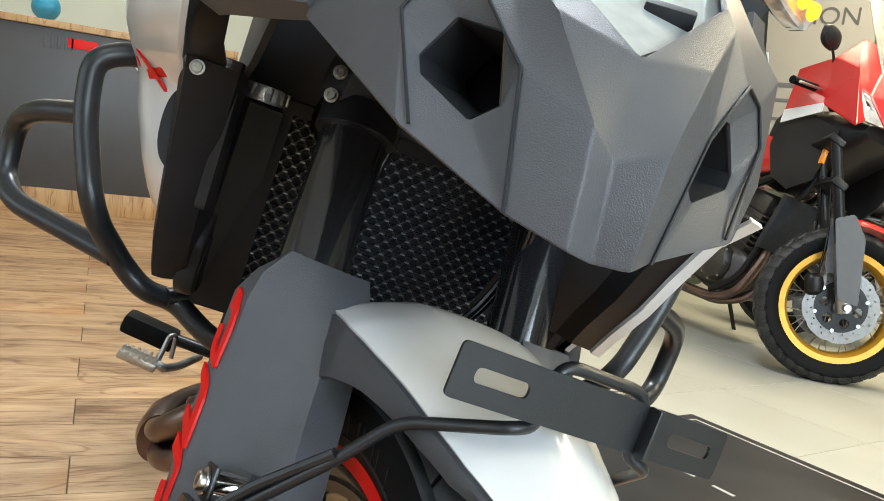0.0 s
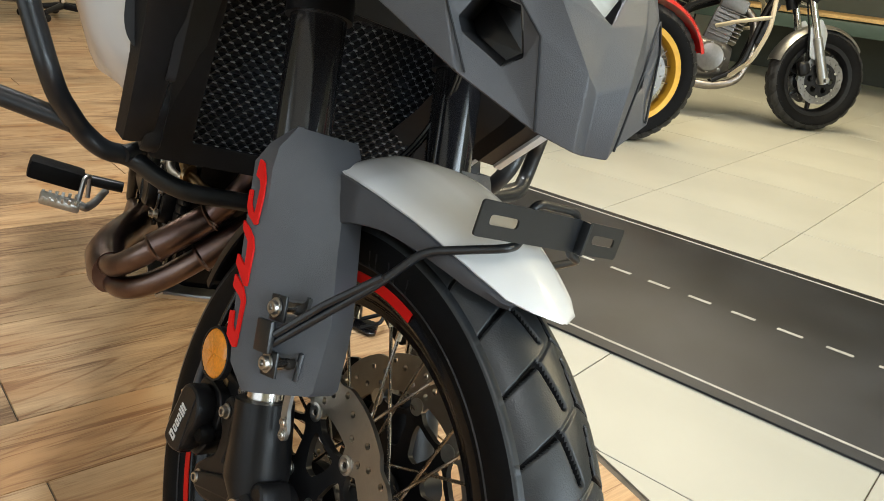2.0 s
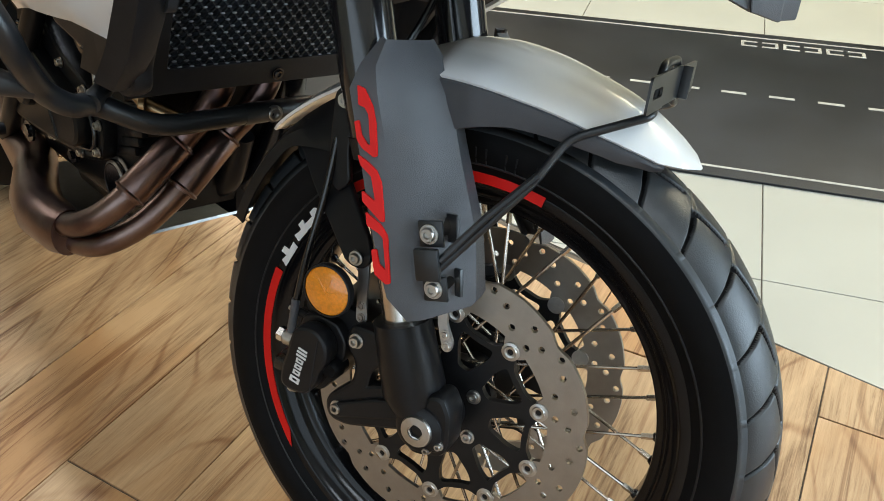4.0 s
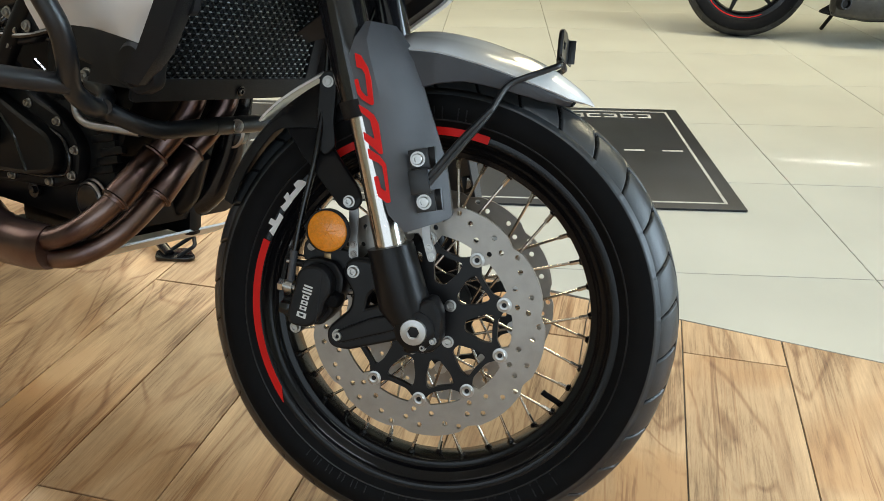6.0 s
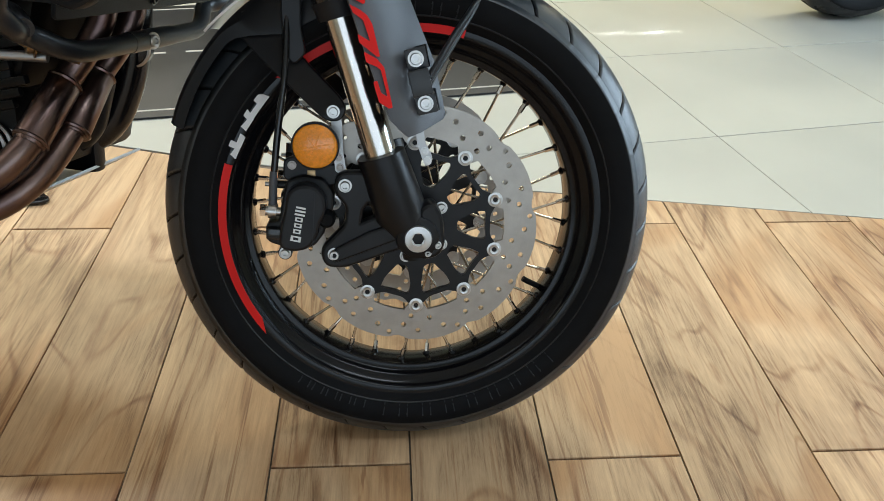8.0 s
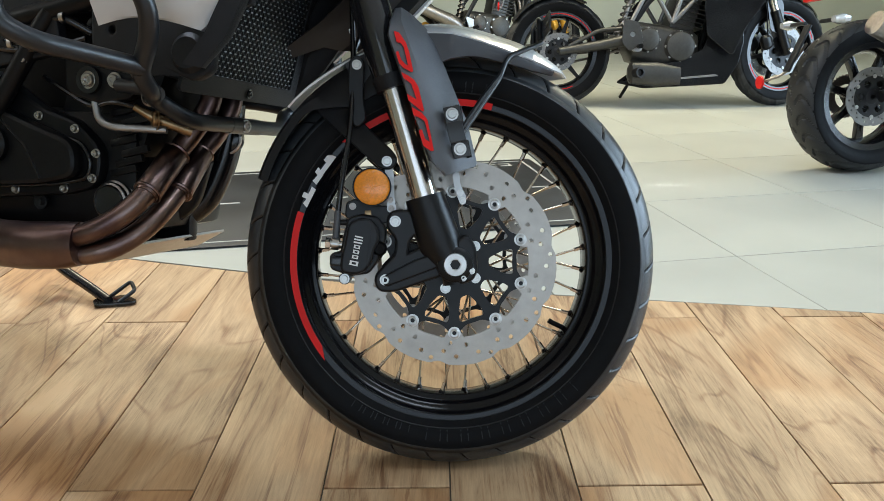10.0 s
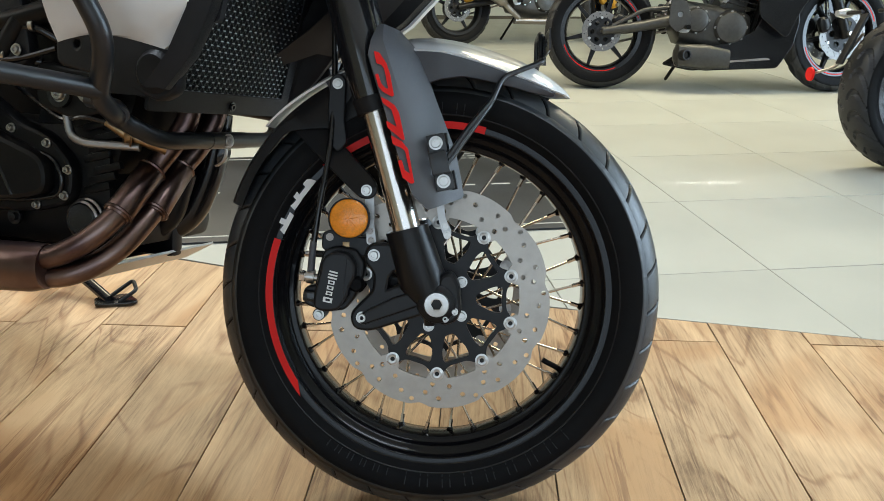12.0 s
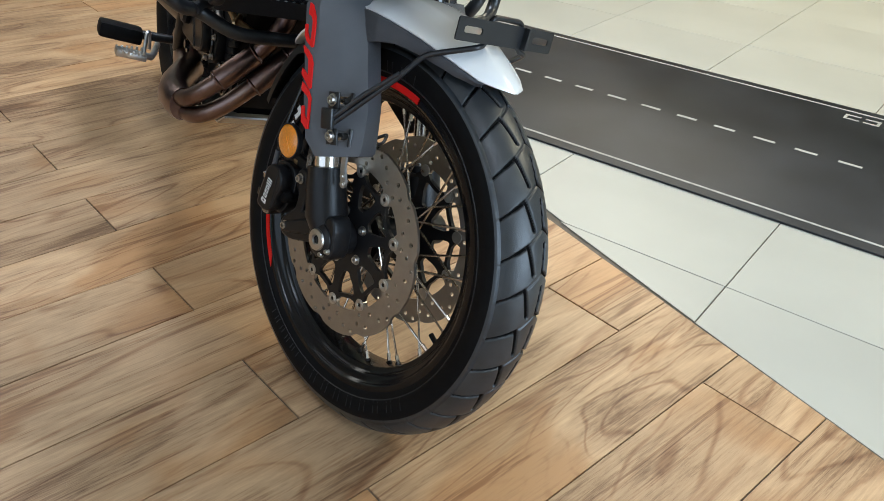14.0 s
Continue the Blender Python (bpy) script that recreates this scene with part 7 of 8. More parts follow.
    p("tail_cover", blob([(-1.02, 0, 0.76, 0.10, 0.03), (-1.15, 0, 0.77, 0.14, 0.05), (-1.45, 0, 0.86, 0.12, 0.05), (-1.68, 0, 0.92, 0.06, 0.03), (-1.72, 0, 0.93, 0.03, 0.015)], 20, 3), o["body"] if o["kind"] != "sport" else "black_gloss", None, "painted tail cover")
    rear_g = []
    for i in range(16):
        a = 60 + 85 * i / 15
        rear_g.append([(x - b, y, z + R) for x, y, z in (polar(a, R + 0.020 - 0.02 * abs(v) ** 2, (o["rw"] + 0.010) * v) for v in (-1, -0.5, 0, 0.5, 1))])
    if o["hugger"]:
        p("rear_mudguard", loft(rear_g, thick=0.004), "black_plastic")
    tl = p("tail_light", at(box(0.03, 0.12, 0.04, 0.01), -1.70, 0, 0.90), "red", None, "red tail light")
    p("plate_bracket", at(box(0.012, 0.04, 0.20, 0.005), -1.76, 0, 0.70, 0, 25), "black_plastic", tl)
    for s in (-1, 1):
        p("rear_signal", at(blob([(-0.03, 0, 0, 0.014, 0.012), (0.0, 0, 0, 0.030, 0.020), (0.03, 0, 0, 0.020, 0.014)], 12), -1.70, s * 0.17, 0.80), "clear", tl, "clear turn signal")
        p("signal_arm", cyl((-1.70, s * 0.05, 0.80), (-1.70, s * 0.15, 0.80), 0.008, n=8), "black_plastic", tl)
    p("reflector", at(revolve([(0.0, -0.004), (0.026, -0.004), (0.028, 0.004), (0.0, 0.004)], 24, False), *o["reflector"], 0, 0, -90), "red", tl, "round red reflector")
    p("reflector_stay", tube([(o["reflector"][0] + 0.006, o["reflector"][1], o["reflector"][2]), (-1.76, o["reflector"][1] * 0.5, 0.60), (-1.72, 0.0, 0.72)], 0.006, 8, 0.03), "steel", tl)
    tl.location = (o["tail"][0], 0.0, o["tail"][1])
    if o["kind"] == "adventure":
        # broad nose with two slanted lamps, dark parts below, tall clear screen
        c = dict(T=(-0.23, 0, 1.45), U=(-0.25, 0.14, 1.46), N=(-0.04, 0, 1.20), B=(-0.045, 0, 1.075), P=(-0.05, 0.055, 1.085), Q=(-0.13, 0.11, 1.205), R=(-0.17, 0.205, 1.255), S=(-0.065, 0.145, 1.085), O=(-0.06, 0.185, 1.05), V=(-0.10, 0.235, 1.28), F=(-0.27, 0.235, 1.34), G=(-0.47, 0.24, 1.30), H=(-0.47, 0.235, 1.10), K=(-0.25, 0.225, 1.13))
        names = sorted(c)
        bm = bmesh.new()
        for s in (-1, 1):
            vs = {n: bm.verts.new((c[n][0], s * c[n][1], c[n][2])) for n in names}
            for q in ("NBPQ", "SOVR", "TNQ", "TQU", "QRU", "RVFU", "VOKF", "FKHG"):
                bm.faces.new([vs[n] for n in q])
        bmesh.ops.remove_doubles(bm, verts=bm.verts[:], dist=1e-4)
        bmesh.ops.recalc_face_normals(bm, faces=bm.faces[:])
        bmesh.ops.solidify(bm, geom=bm.faces[:], thickness=0.006)
        bmesh.ops.bevel(bm, geom=[e for e in bm.edges if len(e.link_faces) == 2 and e.calc_face_angle(0) > 0.25], offset=0.005, segments=2, affect="EDGES", profile=0.6)
        nose = p("front_fairing", from_bm(bm), o["body"], None, "broad painted front fairing", False)
        p("fairing_core", blob([(-0.62, 0, 0.98, 0.16, 0.20), (-0.40, 0, 0.99, 0.19, 0.17), (-0.20, 0, 1.04, 0.17, 0.10), (-0.09, 0, 1.06, 0.10, 0.03)], 16, 3), "black_satin", nose)
        for s in (-1, 1):
            lens_pts = [(c[n][0] - 0.006, s * c[n][1], c[n][2]) for n in "PSRQ"]
            mid = [sum(v[k] for v in lens_pts) / 4 for k in range(3)]
            lamp_ob = p("headlight", loft([[tuple(mid[k] + (v[k] - mid[k]) * f_ + (0.012 * (1 - f_) if k == 0 else 0) for k in range(3)) for v in lens_pts] for f_ in (1.0, 0.7, 0.25)], closed=True, thick=0.003), "clear", nose, "clear slanted headlight")
            for w_ in (0.30, 0.66):
                lx, ly, lz = (c["P"][k] * (1 - w_) * 0.5 + c["S"][k] * (1 - w_) * 0.5 + c["R"][k] * w_ * 0.5 + c["Q"][k] * w_ * 0.5 for k in range(3))
                p("reflector_bowl", at(blob([(-0.030, 0, 0, 0.012, 0.012), (-0.012, 0, 0, 0.026, 0.024), (-0.004, 0, 0, 0.028, 0.026)], 14), lx - 0.012, s * ly, lz, 0, 0, s * 25), "chrome", lamp_ob)
            p("white_band", loft([[(-0.245, s * 0.228, 1.135), (-0.240, s * 0.226, 1.095)], [(-0.47, s * 0.238, 1.105), (-0.47, s * 0.234, 1.045)]], thick=0.005), o["body2"], nose, "white band along the fairing's lower edge")
            p("side_shroud", loft([[(-0.16, s * 0.17, 1.03), (-0.14, s * 0.20, 0.92), (-0.18, s * 0.19, 0.80)], [(-0.30, s * 0.20, 1.09), (-0.30, s * 0.24, 0.92), (-0.28, s * 0.22, 0.74)], [(-0.52, s * 0.20, 1.08), (-0.50, s * 0.22, 0.94), (-0.44, s * 0.20, 0.80)]], thick=0.006), "black_plastic", nose, "black side shroud")
            f("fork_shield", at(plate([round_poly([(0.035, 0.02), (-0.045, 0.02), (-0.165, 0.32), (-0.10, 0.36), (-0.03, 0.28)], 0.015)], 0.006, 0.001), 0, s * 0.136, 0), "grey_plastic", None, "grey plastic fork shield")
            p("marker_light", at(box(0.030, 0.012, 0.080, 0.005), -0.135, s * 0.215, 0.905), "orange", nose, "amber marker light")
            p("marker_lamp", at(blob([(-0.01, 0, 0, 0.02, 0.008), (0.004, 0, 0, 0.034, 0.012), (0.010, 0, 0, 0.020, 0.008)], 12), -0.135, s * 0.190, 0.985), "clear", nose, "small clear lamp")
        for k in range(3):
            p("nose_mark", at(box(0.004, 0.030, 0.008, 0.001), -0.038 - 0.004 * abs(k - 1), 0.030 * (k - 1), 1.218, 0, -30), "white_paint", nose, "small pale bar")
        p("windscreen", loft([[(-0.06 + 0.05 * math.cos(v * 1.2) - 0.36 * t, 0.17 * v * (1 - 0.25 * t * t), 1.27 + 0.50 * t + 0.02 * math.cos(v * 1.5)) for v in [-1 + k / 6 for k in range(13)]] for t in [i / 8 for i in range(9)]], thick=0.003), "screen", nose, "tall clear windscreen")
        p("instrument", at(box(0.05, 0.17, 0.10, 0.012), -0.30, 0, 1.40, 0, -25), "black_gloss", nose)
    elif o["kind"] == "naked":
        lamp_ob = f("headlight", at(revolve([(0.0, -0.10), (0.055, -0.095), (0.088, -0.05), (0.092, 0.0), (0.098, 0.005), (0.092, 0.012), (0.06, 0.028), (0.0, 0.034)], 36, False), -0.14, 0, 0.52, 0, 0, -90), "chrome", None, "round chrome headlight")
        f("headlight_glass", at(revolve([(0.086, 0.010), (0.06, 0.032), (0.0, 0.040)], 32, False), -0.14, 0, 0.52, 0, 0, -90), "clear", lamp_ob)
        f("gauge", at(revolve([(0.0, -0.04), (0.045, -0.04), (0.050, 0.0), (0.046, 0.012), (0.0, 0.012)], 28, False), -0.26, 0, 0.66, 90, 0, 0), "chrome", lamp_ob)
    else:
        for s in (-1, 1):
            for q in (((-0.42, 0.80), (-0.72, 0.50)), ((-0.72, 0.50), (-0.86, 0.72)), ((-0.62, 0.78), (-0.72, 0.50)), ((-0.86, 0.72), (-1.00, 0.45))):
                p("trellis_tube", cyl((q[0][0], s * 0.16, q[0][1]), (q[1][0], s * 0.17, q[1][1]), 0.014, n=10), "grey_metal", fr)
            p("swingarm_brace", tube([(-1.02, s * 0.125, 0.47), (-1.16, s * 0.125, 0.46), (-b + 0.06, s * 0.118, R + 0.03)], 0.013, 10, 0.04), "dark_engine", fr)
            p("heel_plate", at(plate([round_poly([(-1.02, 0.52), (-0.93, 0.50), (-0.90, 0.38), (-0.98, 0.33), (-1.03, 0.38)], 0.02), circle(-0.965, 0.43, 0.018, 14)], 0.008, 0.002), 0, s * 0.195, 0), "dark_engine", fr)
        p("front_fairing", blob([(-0.40, 0, 0.90, 0.20, 0.14), (-0.25, 0, 0.90, 0.19, 0.14), (-0.08, 0, 0.86, 0.12, 0.09), (0.02, 0, 0.82, 0.05, 0.03)], 24, 3), o["body"], None, "dark front fairing")
        for s in (-1, 1):
            p("side_fairing", at(plate([round_poly([(-0.20, 0.86), (-0.16, 0.66), (-0.30, 0.46), (-0.36, 0.30), (-0.52, 0.42), (-0.55, 0.62), (-0.42, 0.86)], 0.03)], 0.012, 0.003), 0, s * 0.205, 0, -3 * s), o["body"], None, "dark side fairing")
            belly = p("belly_fairing", at(plate([round_poly([(-0.30, 0.56), (-0.27, 0.40), (-0.30, 0.26), (-0.38, 0.135), (-0.80, 0.115), (-0.98, 0.150), (-0.86, 0.235), (-0.66, 0.270), (-0.52, 0.34), (-0.46, 0.46)], 0.02)], 0.014, 0.003), 0, s * 0.175, 0, 4 * s), o["belly"], None, "dark grey belly fairing with a pale stripe")
            p("belly_stripe", at(plate([round_poly([(-0.42, 0.180), (-0.80, 0.150), (-0.82, 0.158), (-0.44, 0.192)], 0.002)], 0.004), 0, s * 0.1845, 0.0, 4 * s), "steel", belly)
            p("tank_flash", at(plate([round_poly([(-0.36, 0.78), (-0.40, 0.68), (-0.52, 0.74), (-0.58, 0.84), (-0.44, 0.86)], 0.015)], 0.012, 0.003), 0, s * 0.214, 0, -3 * s), "red", None, "red tank flash")
    if o["crash"]:
        for s in (-1, 1):
            cr = p("crash_bar", tube([(-0.45, s * 0.14, 0.80), (-0.36, s * 0.30, 0.78), (-0.36, s * 0.33, 0.55), (-0.42, s * 0.30, 0.36), (-0.52, s * 0.15, 0.26)], 0.0135, 14, 0.06), o["crash"], None, "painted tubular crash bar")
            p("cross_tube", tube([(-0.36, s * 0.325, 0.62), (-0.55, s * 0.26, 0.58), (-0.66, s * 0.17, 0.55)], 0.0125, 12, 0.05), o["crash"], cr)
    return root


# the red one next to the mat, a grey one behind it
parked_bike("red adventure motorcycle with gold spoked wheels and clear windscreen", pose(-2.07, 2.96, 0.0, -13, 0, -8) @ Matrix.Scale(1.12, 4), near=True, steer=65, fork="alloy", tube="black_satin", engine="dark_engine", pipe="exhaust")
parked_bike("dark roadster with silver mudguard and beige crash bars", pose(-1.85, 4.62, 0.0, -9, 0, 36), R=0.315, w=0.062, rim="black_satin", spoked=False, arms=7, kind="naked", body="black_gloss", fender="alloy", engine="grey_metal", crash="beige", steer=22, tyre_label="black road tyre", pitch=22)
# the dark faired one standing broadside
parked_bike("black faired motorcycle with red accents on its side stand", pose(2.12, 3.93, 0.0, -8, 0, 0), R=0.335, base=1.40, w=0.060, rw=0.072, rim="black_gloss", stripe=True, spoked=False, arms=6, twin=False, kind="sport", body="black_gloss", body2="red_paint", fender="black_gloss", engine="dark_engine", pipe="steel", hub="black_satin", fork="black_satin", swing="dark_engine", coil="grey_metal", belly="black_gloss", steer=14, tyre_label="black road tyre", pitch=18)
parked_bike("black motorcycle with a wide wavy-tread rear tyre and clear signals", pose(3.10, 2.28, 0.0, -7, 0, 9), R=0.305, base=1.40, w=0.065, rw=0.088, rim="black_gloss", spoked=False, arms=7, twin=True, kind="naked", body="black_gloss", fender="black_gloss", engine="dark_engine", hub="black_satin", fork="black_satin", near=True, wavy=True, hugger=False, tail=(0.06, -0.20), reflector=(-1.82, 0.16, 0.57), steer=10, tyre_label="wide black tyre with wavy tread", pitch=24)
parked_bike("dark motorcycle with gold brake calipers in the back row", pose(1.10, 6.55, 0.0, -8, 0, 20), R=0.32, kind="naked", spoked=False, arms=5, rim="black_satin", body="black_gloss", fender="black_gloss", engine="dark_engine", caliper="gold", fork="gold", hub="black_satin", tyre_label="black road tyre", pitch=20)

# ---- printed floor mat ----
MAT = pose(-0.514, 1.60, 0.0045, 0, 0, 11.5)
floor_mat = tagged(as_object("floor_mat", box(2.02, 0.99, 0.006, 0.002), M["mat_black"], None, MAT), "black rubber floor mat printed like a road", "mat")


def mat_mark(name, x, y, sx, sy, label=""):
    return as_object(name, at(box(sx, sy, 0.0010, 0), x, y, 0.0034), M["mat_line"], floor_mat, None, label, False)


for s in (-1, 1):
    mat_mark("border_line", 0, s * 0.452, 1.93, 0.009)
    mat_mark("border_line", s * 0.961, 0, 0.009, 0.90)
for k in range(15):
    mat_mark("road_dash", -0.90 + 0.1285 * k, -0.005, 0.068, 0.014)
for k in range(6):
    x = 0.55 + 0.064 * k
    mat_mark("lettering", x, 0.375, 0.050, 0.010, "pale lettering bar")
    mat_mark("lettering", x, 0.412, 0.050, 0.010)
    mat_mark("lettering", x + (0.020 if k % 2 else -0.020), 0.394, 0.010, 0.028)

# ---- reception desk and what stands round it ----
desk = tagged(new("reception_desk"), "dark panelled reception desk in a light wood frame", "desk")
desk.matrix_basis = pose(-6.0, 0, 0)


def dpart(name, sx, sy, sz, x, y, z, material, parent=None, label=""):
    return as_object(name, at(box(sx, sy, sz, 0.004), x, y, z), M[material], parent or desk, None, label)


dpart("desk_body", 0.70, 3.10, 1.28, -0.37, -0.84, 0.68, "desk_dark")
dpart("desk_top", 0.80, 3.24, 0.05, -0.36, -0.86, 1.365, "desk_wood", None, "light wood counter top")
dpart("side_strip", 0.05, 0.13, 1.34, 0.0, 0.695, 0.67, "desk_wood")
dpart("base_strip", 0.05, 3.10, 0.17, 0.0, -0.93, 0.085, "desk_wood")
panel_ob = dpart("front_panel", 0.03, 3.10, 1.17, -0.005, -0.93, 0.755, "desk_dark", None, "charcoal front panel with small emblems")
dpart("emblem", 0.006, 0.20, 0.07, 0.013, -0.35, 1.25, "red", panel_ob, "small red emblem")
for k in range(5):
    dpart("emblem_bar", 0.006, 0.020, 0.09, 0.013, -0.60 + 0.045 * k, 1.24, "grey_plastic", panel_ob)
as_object("emblem_disc", at(revolve([(0.0, -0.004), (0.10, -0.004), (0.105, 0.002), (0.0, 0.002)], 40, False), 0.013, 0.10, 1.21, 0, 0, 90), M["white_decal"], panel_ob, None, "pale round emblem")
dpart("emblem_bar", 0.008, 0.14, 0.03, 0.016, 0.10, 1.21, "red", panel_ob)
for k in range(6):
    dpart("emblem_bar", 0.006, 0.045, 0.06, 0.013, 0.27 + 0.055 * k, 1.20, "grey_plastic", panel_ob)
for y, x in ((-0.62, -0.12), (0.18, -0.10)):
    g = tagged(as_object("globe", at(revolve([(0.0, -0.10)] + [(0.10 * math.sin(math.pi * k / 16), -0.10 * math.cos(math.pi * k / 16)) for k in range(1, 16)] + [(0.0, 0.10)], 32, False), 0, 0, 0.10, 90), M["blue"], None, pose(-6.0 + x, y, 1.39)), "small blue globe standing on the desk", "globe", "globes on the desk")
    as_object("stand", at(revolve([(0.0, 0.0), (0.06, 0.0), (0.05, 0.010), (0.02, 0.014), (0.0, 0.014)], 24, False), 0, 0, 0, 90), M["white_paint"], g)
keyb = tagged(as_object("desk_tray", at(box(0.16, 0.34, 0.02, 0.004), 0, 0, 0.01), M["black_plastic"], None, pose(-6.05, 0.42, 1.39)), "flat black tray lying on the desk", "tray")
chair = tagged(new("office_chair"), "small black office chair beside the desk", "chair")
chair.matrix_basis = pose(-6.35, 1.32, 0, 0, 0, 35)


def cpart(name, me, material, parent=None, label=""):
    return as_object(name, me, M[material], parent or chair, None, label)


cpart("seat", blob([(-0.22, 0, 0.50, 0.16, 0.02), (-0.18, 0, 0.50, 0.21, 0.04), (0.16, 0, 0.50, 0.22, 0.045), (0.23, 0, 0.49, 0.16, 0.02)], 20, 3.5), "black_plastic")
cpart("backrest", at(blob([(-0.03, 0, 0, 0.14, 0.12), (0, 0, 0, 0.20, 0.19), (0.03, 0, 0, 0.17, 0.15)], 20, 3.5), -0.24, 0, 0.86), "black_plastic")
cpart("back_stem", tube([(-0.10, 0, 0.45), (-0.28, 0, 0.50), (-0.28, 0, 0.80)], 0.018, 10, 0.05), "black_satin")
cpart("gas_column", cyl((0, 0, 0.08), (0, 0, 0.47), 0.026, n=16), "chrome")
for k in range(5):
    a = radians(72 * k)
    arm = cpart("foot_arm", tube([(0, 0, 0.10), (0.30 * math.cos(a), 0.30 * math.sin(a), 0.075)], lambda t: 0.028 - 0.010 * t, 10, 0), "black_plastic")
    cpart("castor", at(revolve([(0.0, -0.022), (0.026, -0.022), (0.030, -0.012), (0.030, 0.012), (0.026, 0.022), (0.0, 0.022)], 16, False), 0.30 * math.cos(a), 0.30 * math.sin(a), 0.031), "black_plastic", arm)

# ---- shelves, boards and column beyond the motorcycles ----
rack = tagged(new("storage_rack"), "dark green steel storage rack with chipboard shelves", "shelf")
rack.matrix_basis = pose(-2.81, 6.88, 0, 0, 0, 12)
for x in (-1.3, 1.3):
    for y in (-0.35, 0.35):
        as_object("upright", at(box(0.09, 0.06, 3.0, 0.006), x, y, 1.5), M["olive"], rack)
for z in (0.55, 1.50, 1.83, 2.06):
    for y in (-0.37, 0.37):
        as_object("beam", at(box(2.52, 0.05, 0.11, 0.006), 0, y, z), M["shelf_green"], rack)
    as_object("shelf_board", at(box(2.50, 0.72, 0.03, 0.003), 0, 0, z + 0.082), M["osb"], rack, None, "raw chipboard shelf")
as_object("back_panel", at(box(2.58, 0.02, 1.35, 0.003), 0, 0.42, 2.23), M["osb"], rack, None, "raw chipboard back panel")
as_object("lower_panel", at(box(2.58, 0.02, 1.50, 0.003), 0, 0.42, 0.80), M["olive"], rack, None, "dark lower back panel")


def word(body, size, material, parent, m):
    """Raised letters of the built-in font."""
    cu = bpy.data.curves.new("word", "FONT")
    cu.body, cu.size, cu.extrude, cu.align_x = body, size, 0.002, "CENTER"
    ob = bpy.data.objects.new("word", cu)
    scene.collection.objects.link(ob)
    bpy.context.view_layer.update()
    me = bpy.data.meshes.new_from_object(ob.evaluated_get(bpy.context.evaluated_depsgraph_get()))
    bpy.data.objects.remove(ob)
    bpy.data.curves.remove(cu)
    return as_object("lettering", moved(me, m), M[material], parent, None, "dark printed word", False)


def board(label, x, y, yaw, w, h, z, material, bars):
    b = tagged(as_object("display_board", at(box(w, 0.03, h, 0.004), 0, 0, z), M[material], None, pose(x, y, 0, 0, 0, yaw)), label, "display board")
    for bx, bz, bw, bh, bm_ in bars:
        as_object("board_bar", at(box(bw, 0.004, bh, 0), bx, -0.0175, bz), M[bm_], b, None, "", False)
    for s in (-1, 1):
        as_object("board_foot", at(box(0.05, 0.40, 0.05, 0.004), s * w * 0.4, 0, 0.025), M["olive"], b)
        as_object("board_post", at(box(0.04, 0.03, z, 0.003), s * w * 0.4, 0.032, z / 2), M["olive"], b)
    return b


grey_board = board("light grey display board with a dark printed word", -4.35, 4.80, 33, 1.15, 1.5, 1.75, "board_grey", [(0.0, 1.72, 0.60, 0.035, "grey_plastic"), (0.0, 1.60, 0.50, 0.025, "grey_plastic"), (0.05, 1.45, 0.55, 0.025, "grey_plastic")])
board("dark display board with a red label", -3.93, 5.62, 50, 0.84, 1.7, 1.75, "black_plastic", [(-0.05, 1.88, 0.40, 0.04, "board_grey"), (-0.02, 1.76, 0.34, 0.03, "board_grey"), (0.15, 2.40, 0.30, 0.05, "red")])
word("LION", 0.19, "desk_dark", grey_board, pose(0.24, -0.0185, 2.20, 90, 0, 0))


# ---- floor pieces ----
def clip_border(poly, keep_south):
    """Cuts a polygon along the seam between planks and tiles."""
    xs = [p[0] for p in poly]
    xa, xb = min(xs), max(xs)
    ya, yb = border(xa), border(xb)
    side = lambda p: (ya + (yb - ya) * (p[0] - xa) / (xb - xa) - p[1]) * (1 if keep_south else -1) - 0.0015
    out = []
    for a, b in zip(poly, poly[1:] + poly[:1]):
        da, db = side(a), side(b)
        if da >= 0:
            out.append(a)
        if (da >= 0) != (db >= 0):
            t = da / (da - db)
            out.append((a[0] + (b[0] - a[0]) * t, a[1] + (b[1] - a[1]) * t))
    return out


def slab_piece(name, poly, material, top, label=""):
    cx, cy = sum(p[0] for p in poly) / len(poly), sum(p[1] for p in poly) / len(poly)
    bev = 0.0012
    n = len(poly)
    inner = [(p[0] + (cx - p[0]) * bev / max(0.02, math.hypot(p[0] - cx, p[1] - cy)), p[1] + (cy - p[1]) * bev / max(0.02, math.hypot(p[0] - cx, p[1] - cy))) for p in poly]
    verts = [(x - cx, y - cy, -0.01) for x, y in poly] + [(x - cx, y - cy, -bev) for x, y in poly] + [(x - cx, y - cy, 0) for x, y in inner]
    faces = [tuple(2 * n + i for i in range(n))]
    for i in range(n):
        j = (i + 1) % n
        faces += [(i, j, n + j, n + i), (n + i, n + j, 2 * n + j, 2 * n + i)]
    ob = as_object(name, from_lists(verts, faces), material, floor, smooth=False)
    ob.location = (cx, cy, top - floor.location.z)
    return ob


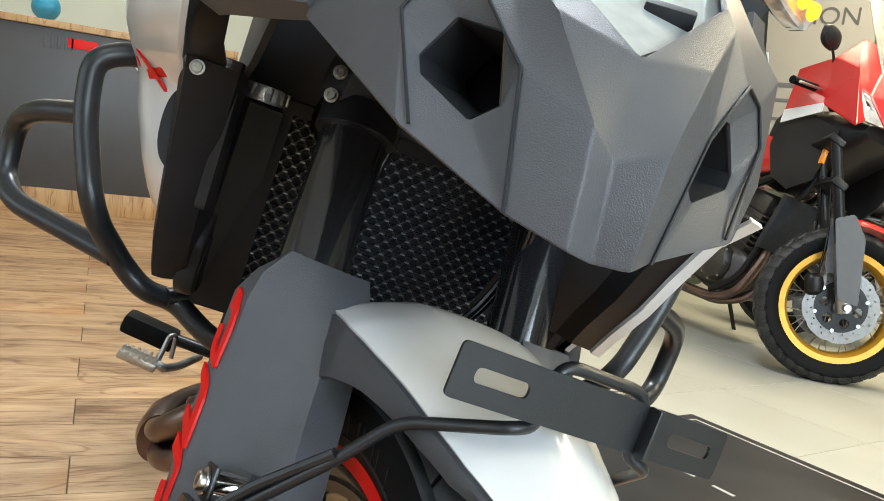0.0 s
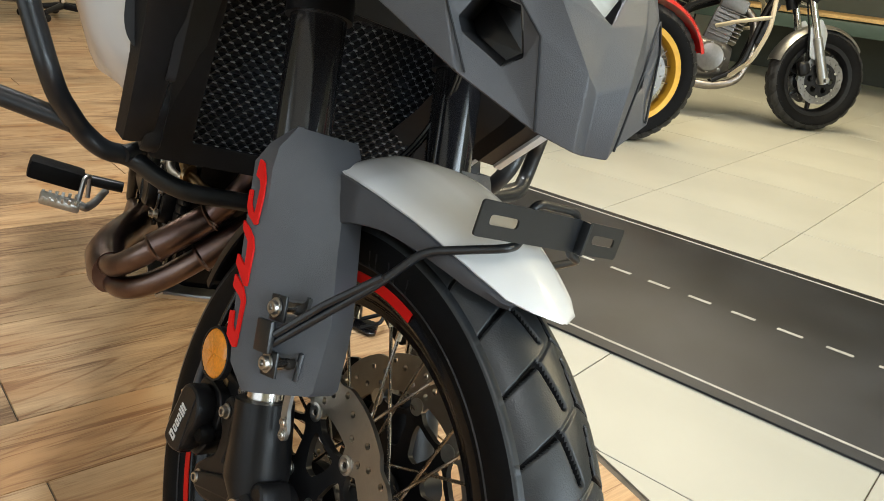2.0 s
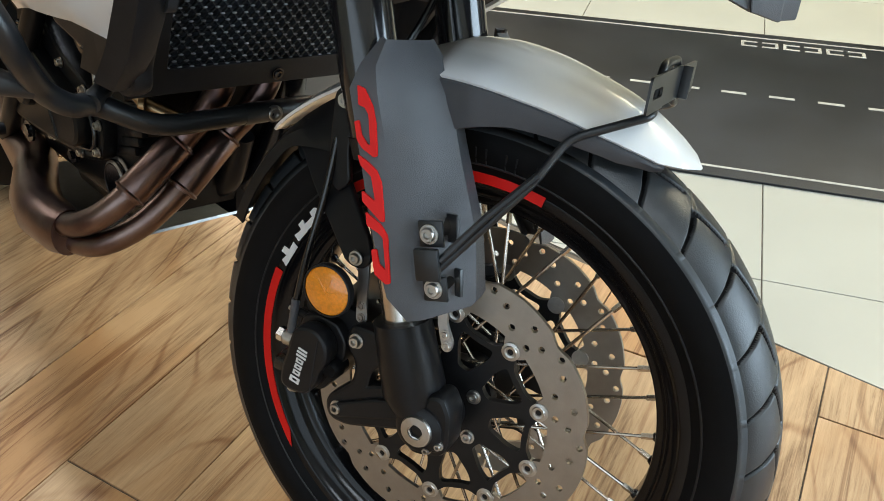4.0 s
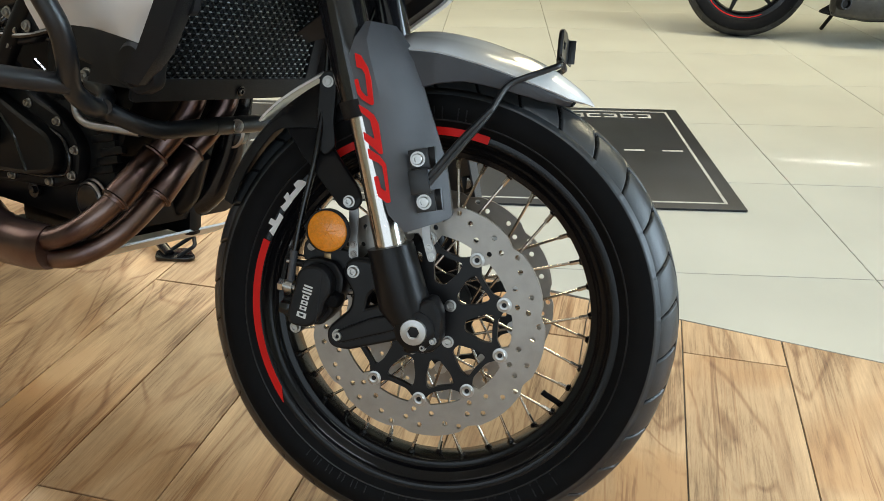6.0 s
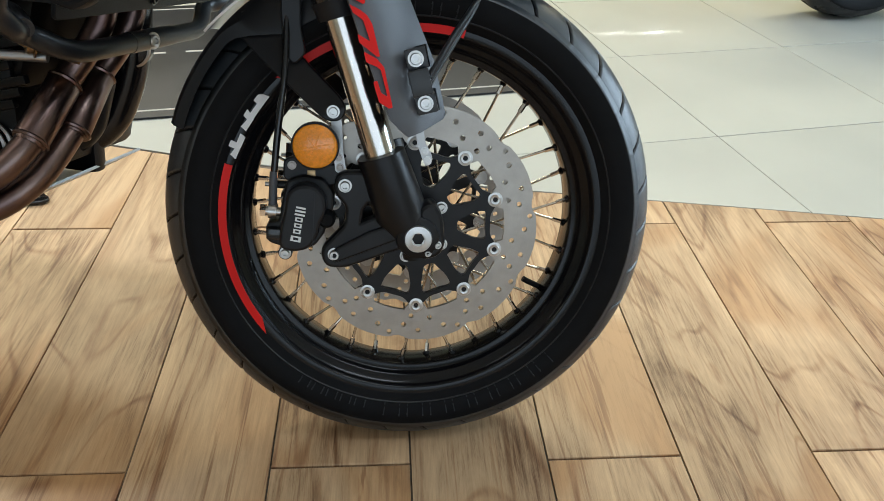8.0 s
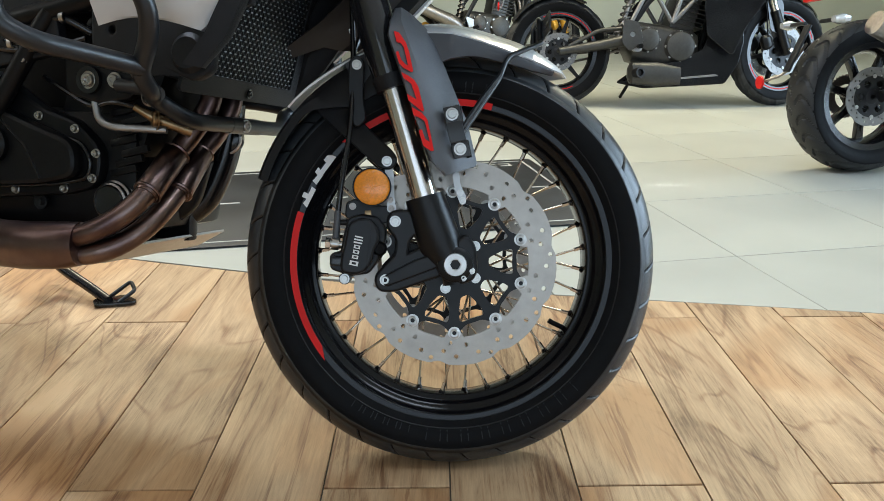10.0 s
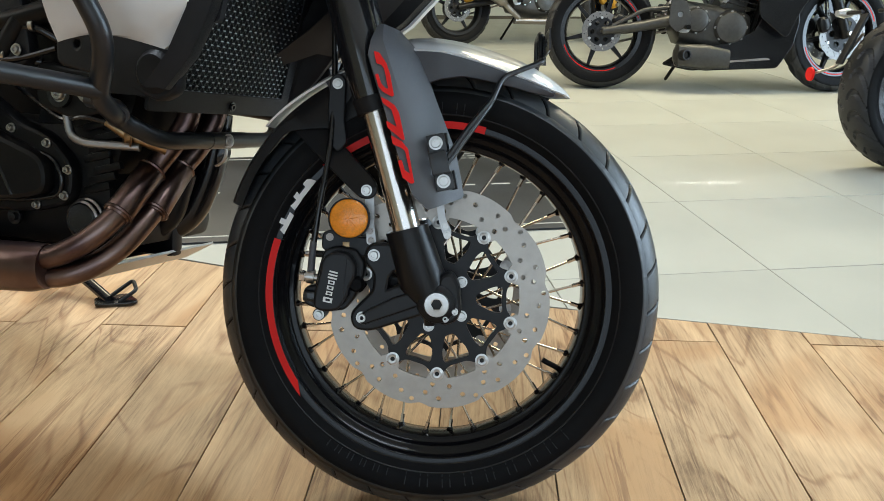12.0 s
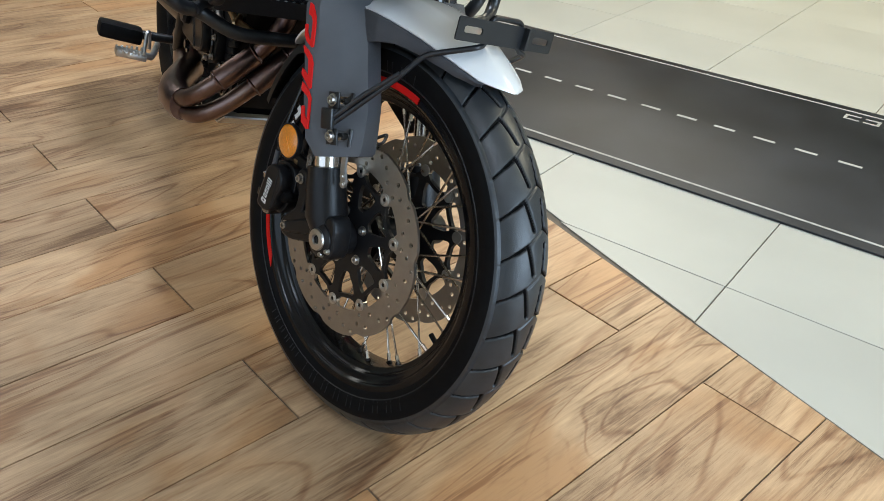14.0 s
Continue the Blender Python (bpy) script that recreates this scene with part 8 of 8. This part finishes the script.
PW, PL, GAP = 0.1985, 1.285, 0.0013
rng = random.Random(4)
rest = []
for k in range(-40, 31):
    xa, xb = 0.003 + PW * k + GAP, 0.003 + PW * (k + 1) - GAP
    start = -0.104 if k % 2 else 0.539
    for j in range(-4, 3):
        ya, yb = start + PL * (j - 1) + GAP, start + PL * j - GAP
        tilt = 0.014
        poly = [(xa - tilt * ya, ya + tilt * xa), (xb - tilt * ya, ya + tilt * xb), (xb - tilt * yb, yb + tilt * xb), (xa - tilt * yb, yb + tilt * xa)]
        poly = clip_border(poly, True)
        if len(poly) >= 3 and abs(sum(a[0] * b[1] - b[0] * a[1] for a, b in zip(poly, poly[1:] + poly[:1]))) > 0.004:
            if -21 <= k < 13 and -3 <= j:
                slab_piece("plank", poly, M["plank"], rng.uniform(-0.0006, 0.0004))
            elif min(x for x, _ in poly) > -7.9 and max(x for x, _ in poly) < 5.9:
                rest.append(poly)
verts, faces = [], []
for poly in rest:
    faces.append(tuple(range(len(verts), len(verts) + len(poly))))
    verts += [(x, y, 0.0) for x, y in poly]
far_planks = as_object("far_planks", from_lists(verts, faces), M["plank"], floor, smooth=False)
far_planks.location = (0, 0, 0.0 - floor.location.z)
far_planks["kind"] = "stuff"
TA = radians(11.2)
TS = 0.61
for i in range(-13, 13):
    for j in range(-3, 14):
        c = [(i, j), (i + 1, j), (i + 1, j + 1), (i, j + 1)]
        poly = []
        for u, v in c:
            uu = (u + (0.0022 if u == i else -0.0022)) * TS
            vv = (v + (0.0022 if v == j else -0.0022)) * TS
            poly.append((0.24 + uu * math.cos(TA) - vv * math.sin(TA), 0.863 + uu * math.sin(TA) + vv * math.cos(TA)))
        if max(abs(p[0]) for p in poly) > 7.8 or max(p[1] for p in poly) > 9.3:
            continue
        poly = clip_border(poly, False)
        if len(poly) >= 3 and abs(sum(a[0] * b[1] - b[0] * a[1] for a, b in zip(poly, poly[1:] + poly[:1]))) > 0.004:
            slab_piece("tile", poly, M["tile"], rng.uniform(-0.0004, 0.0004))
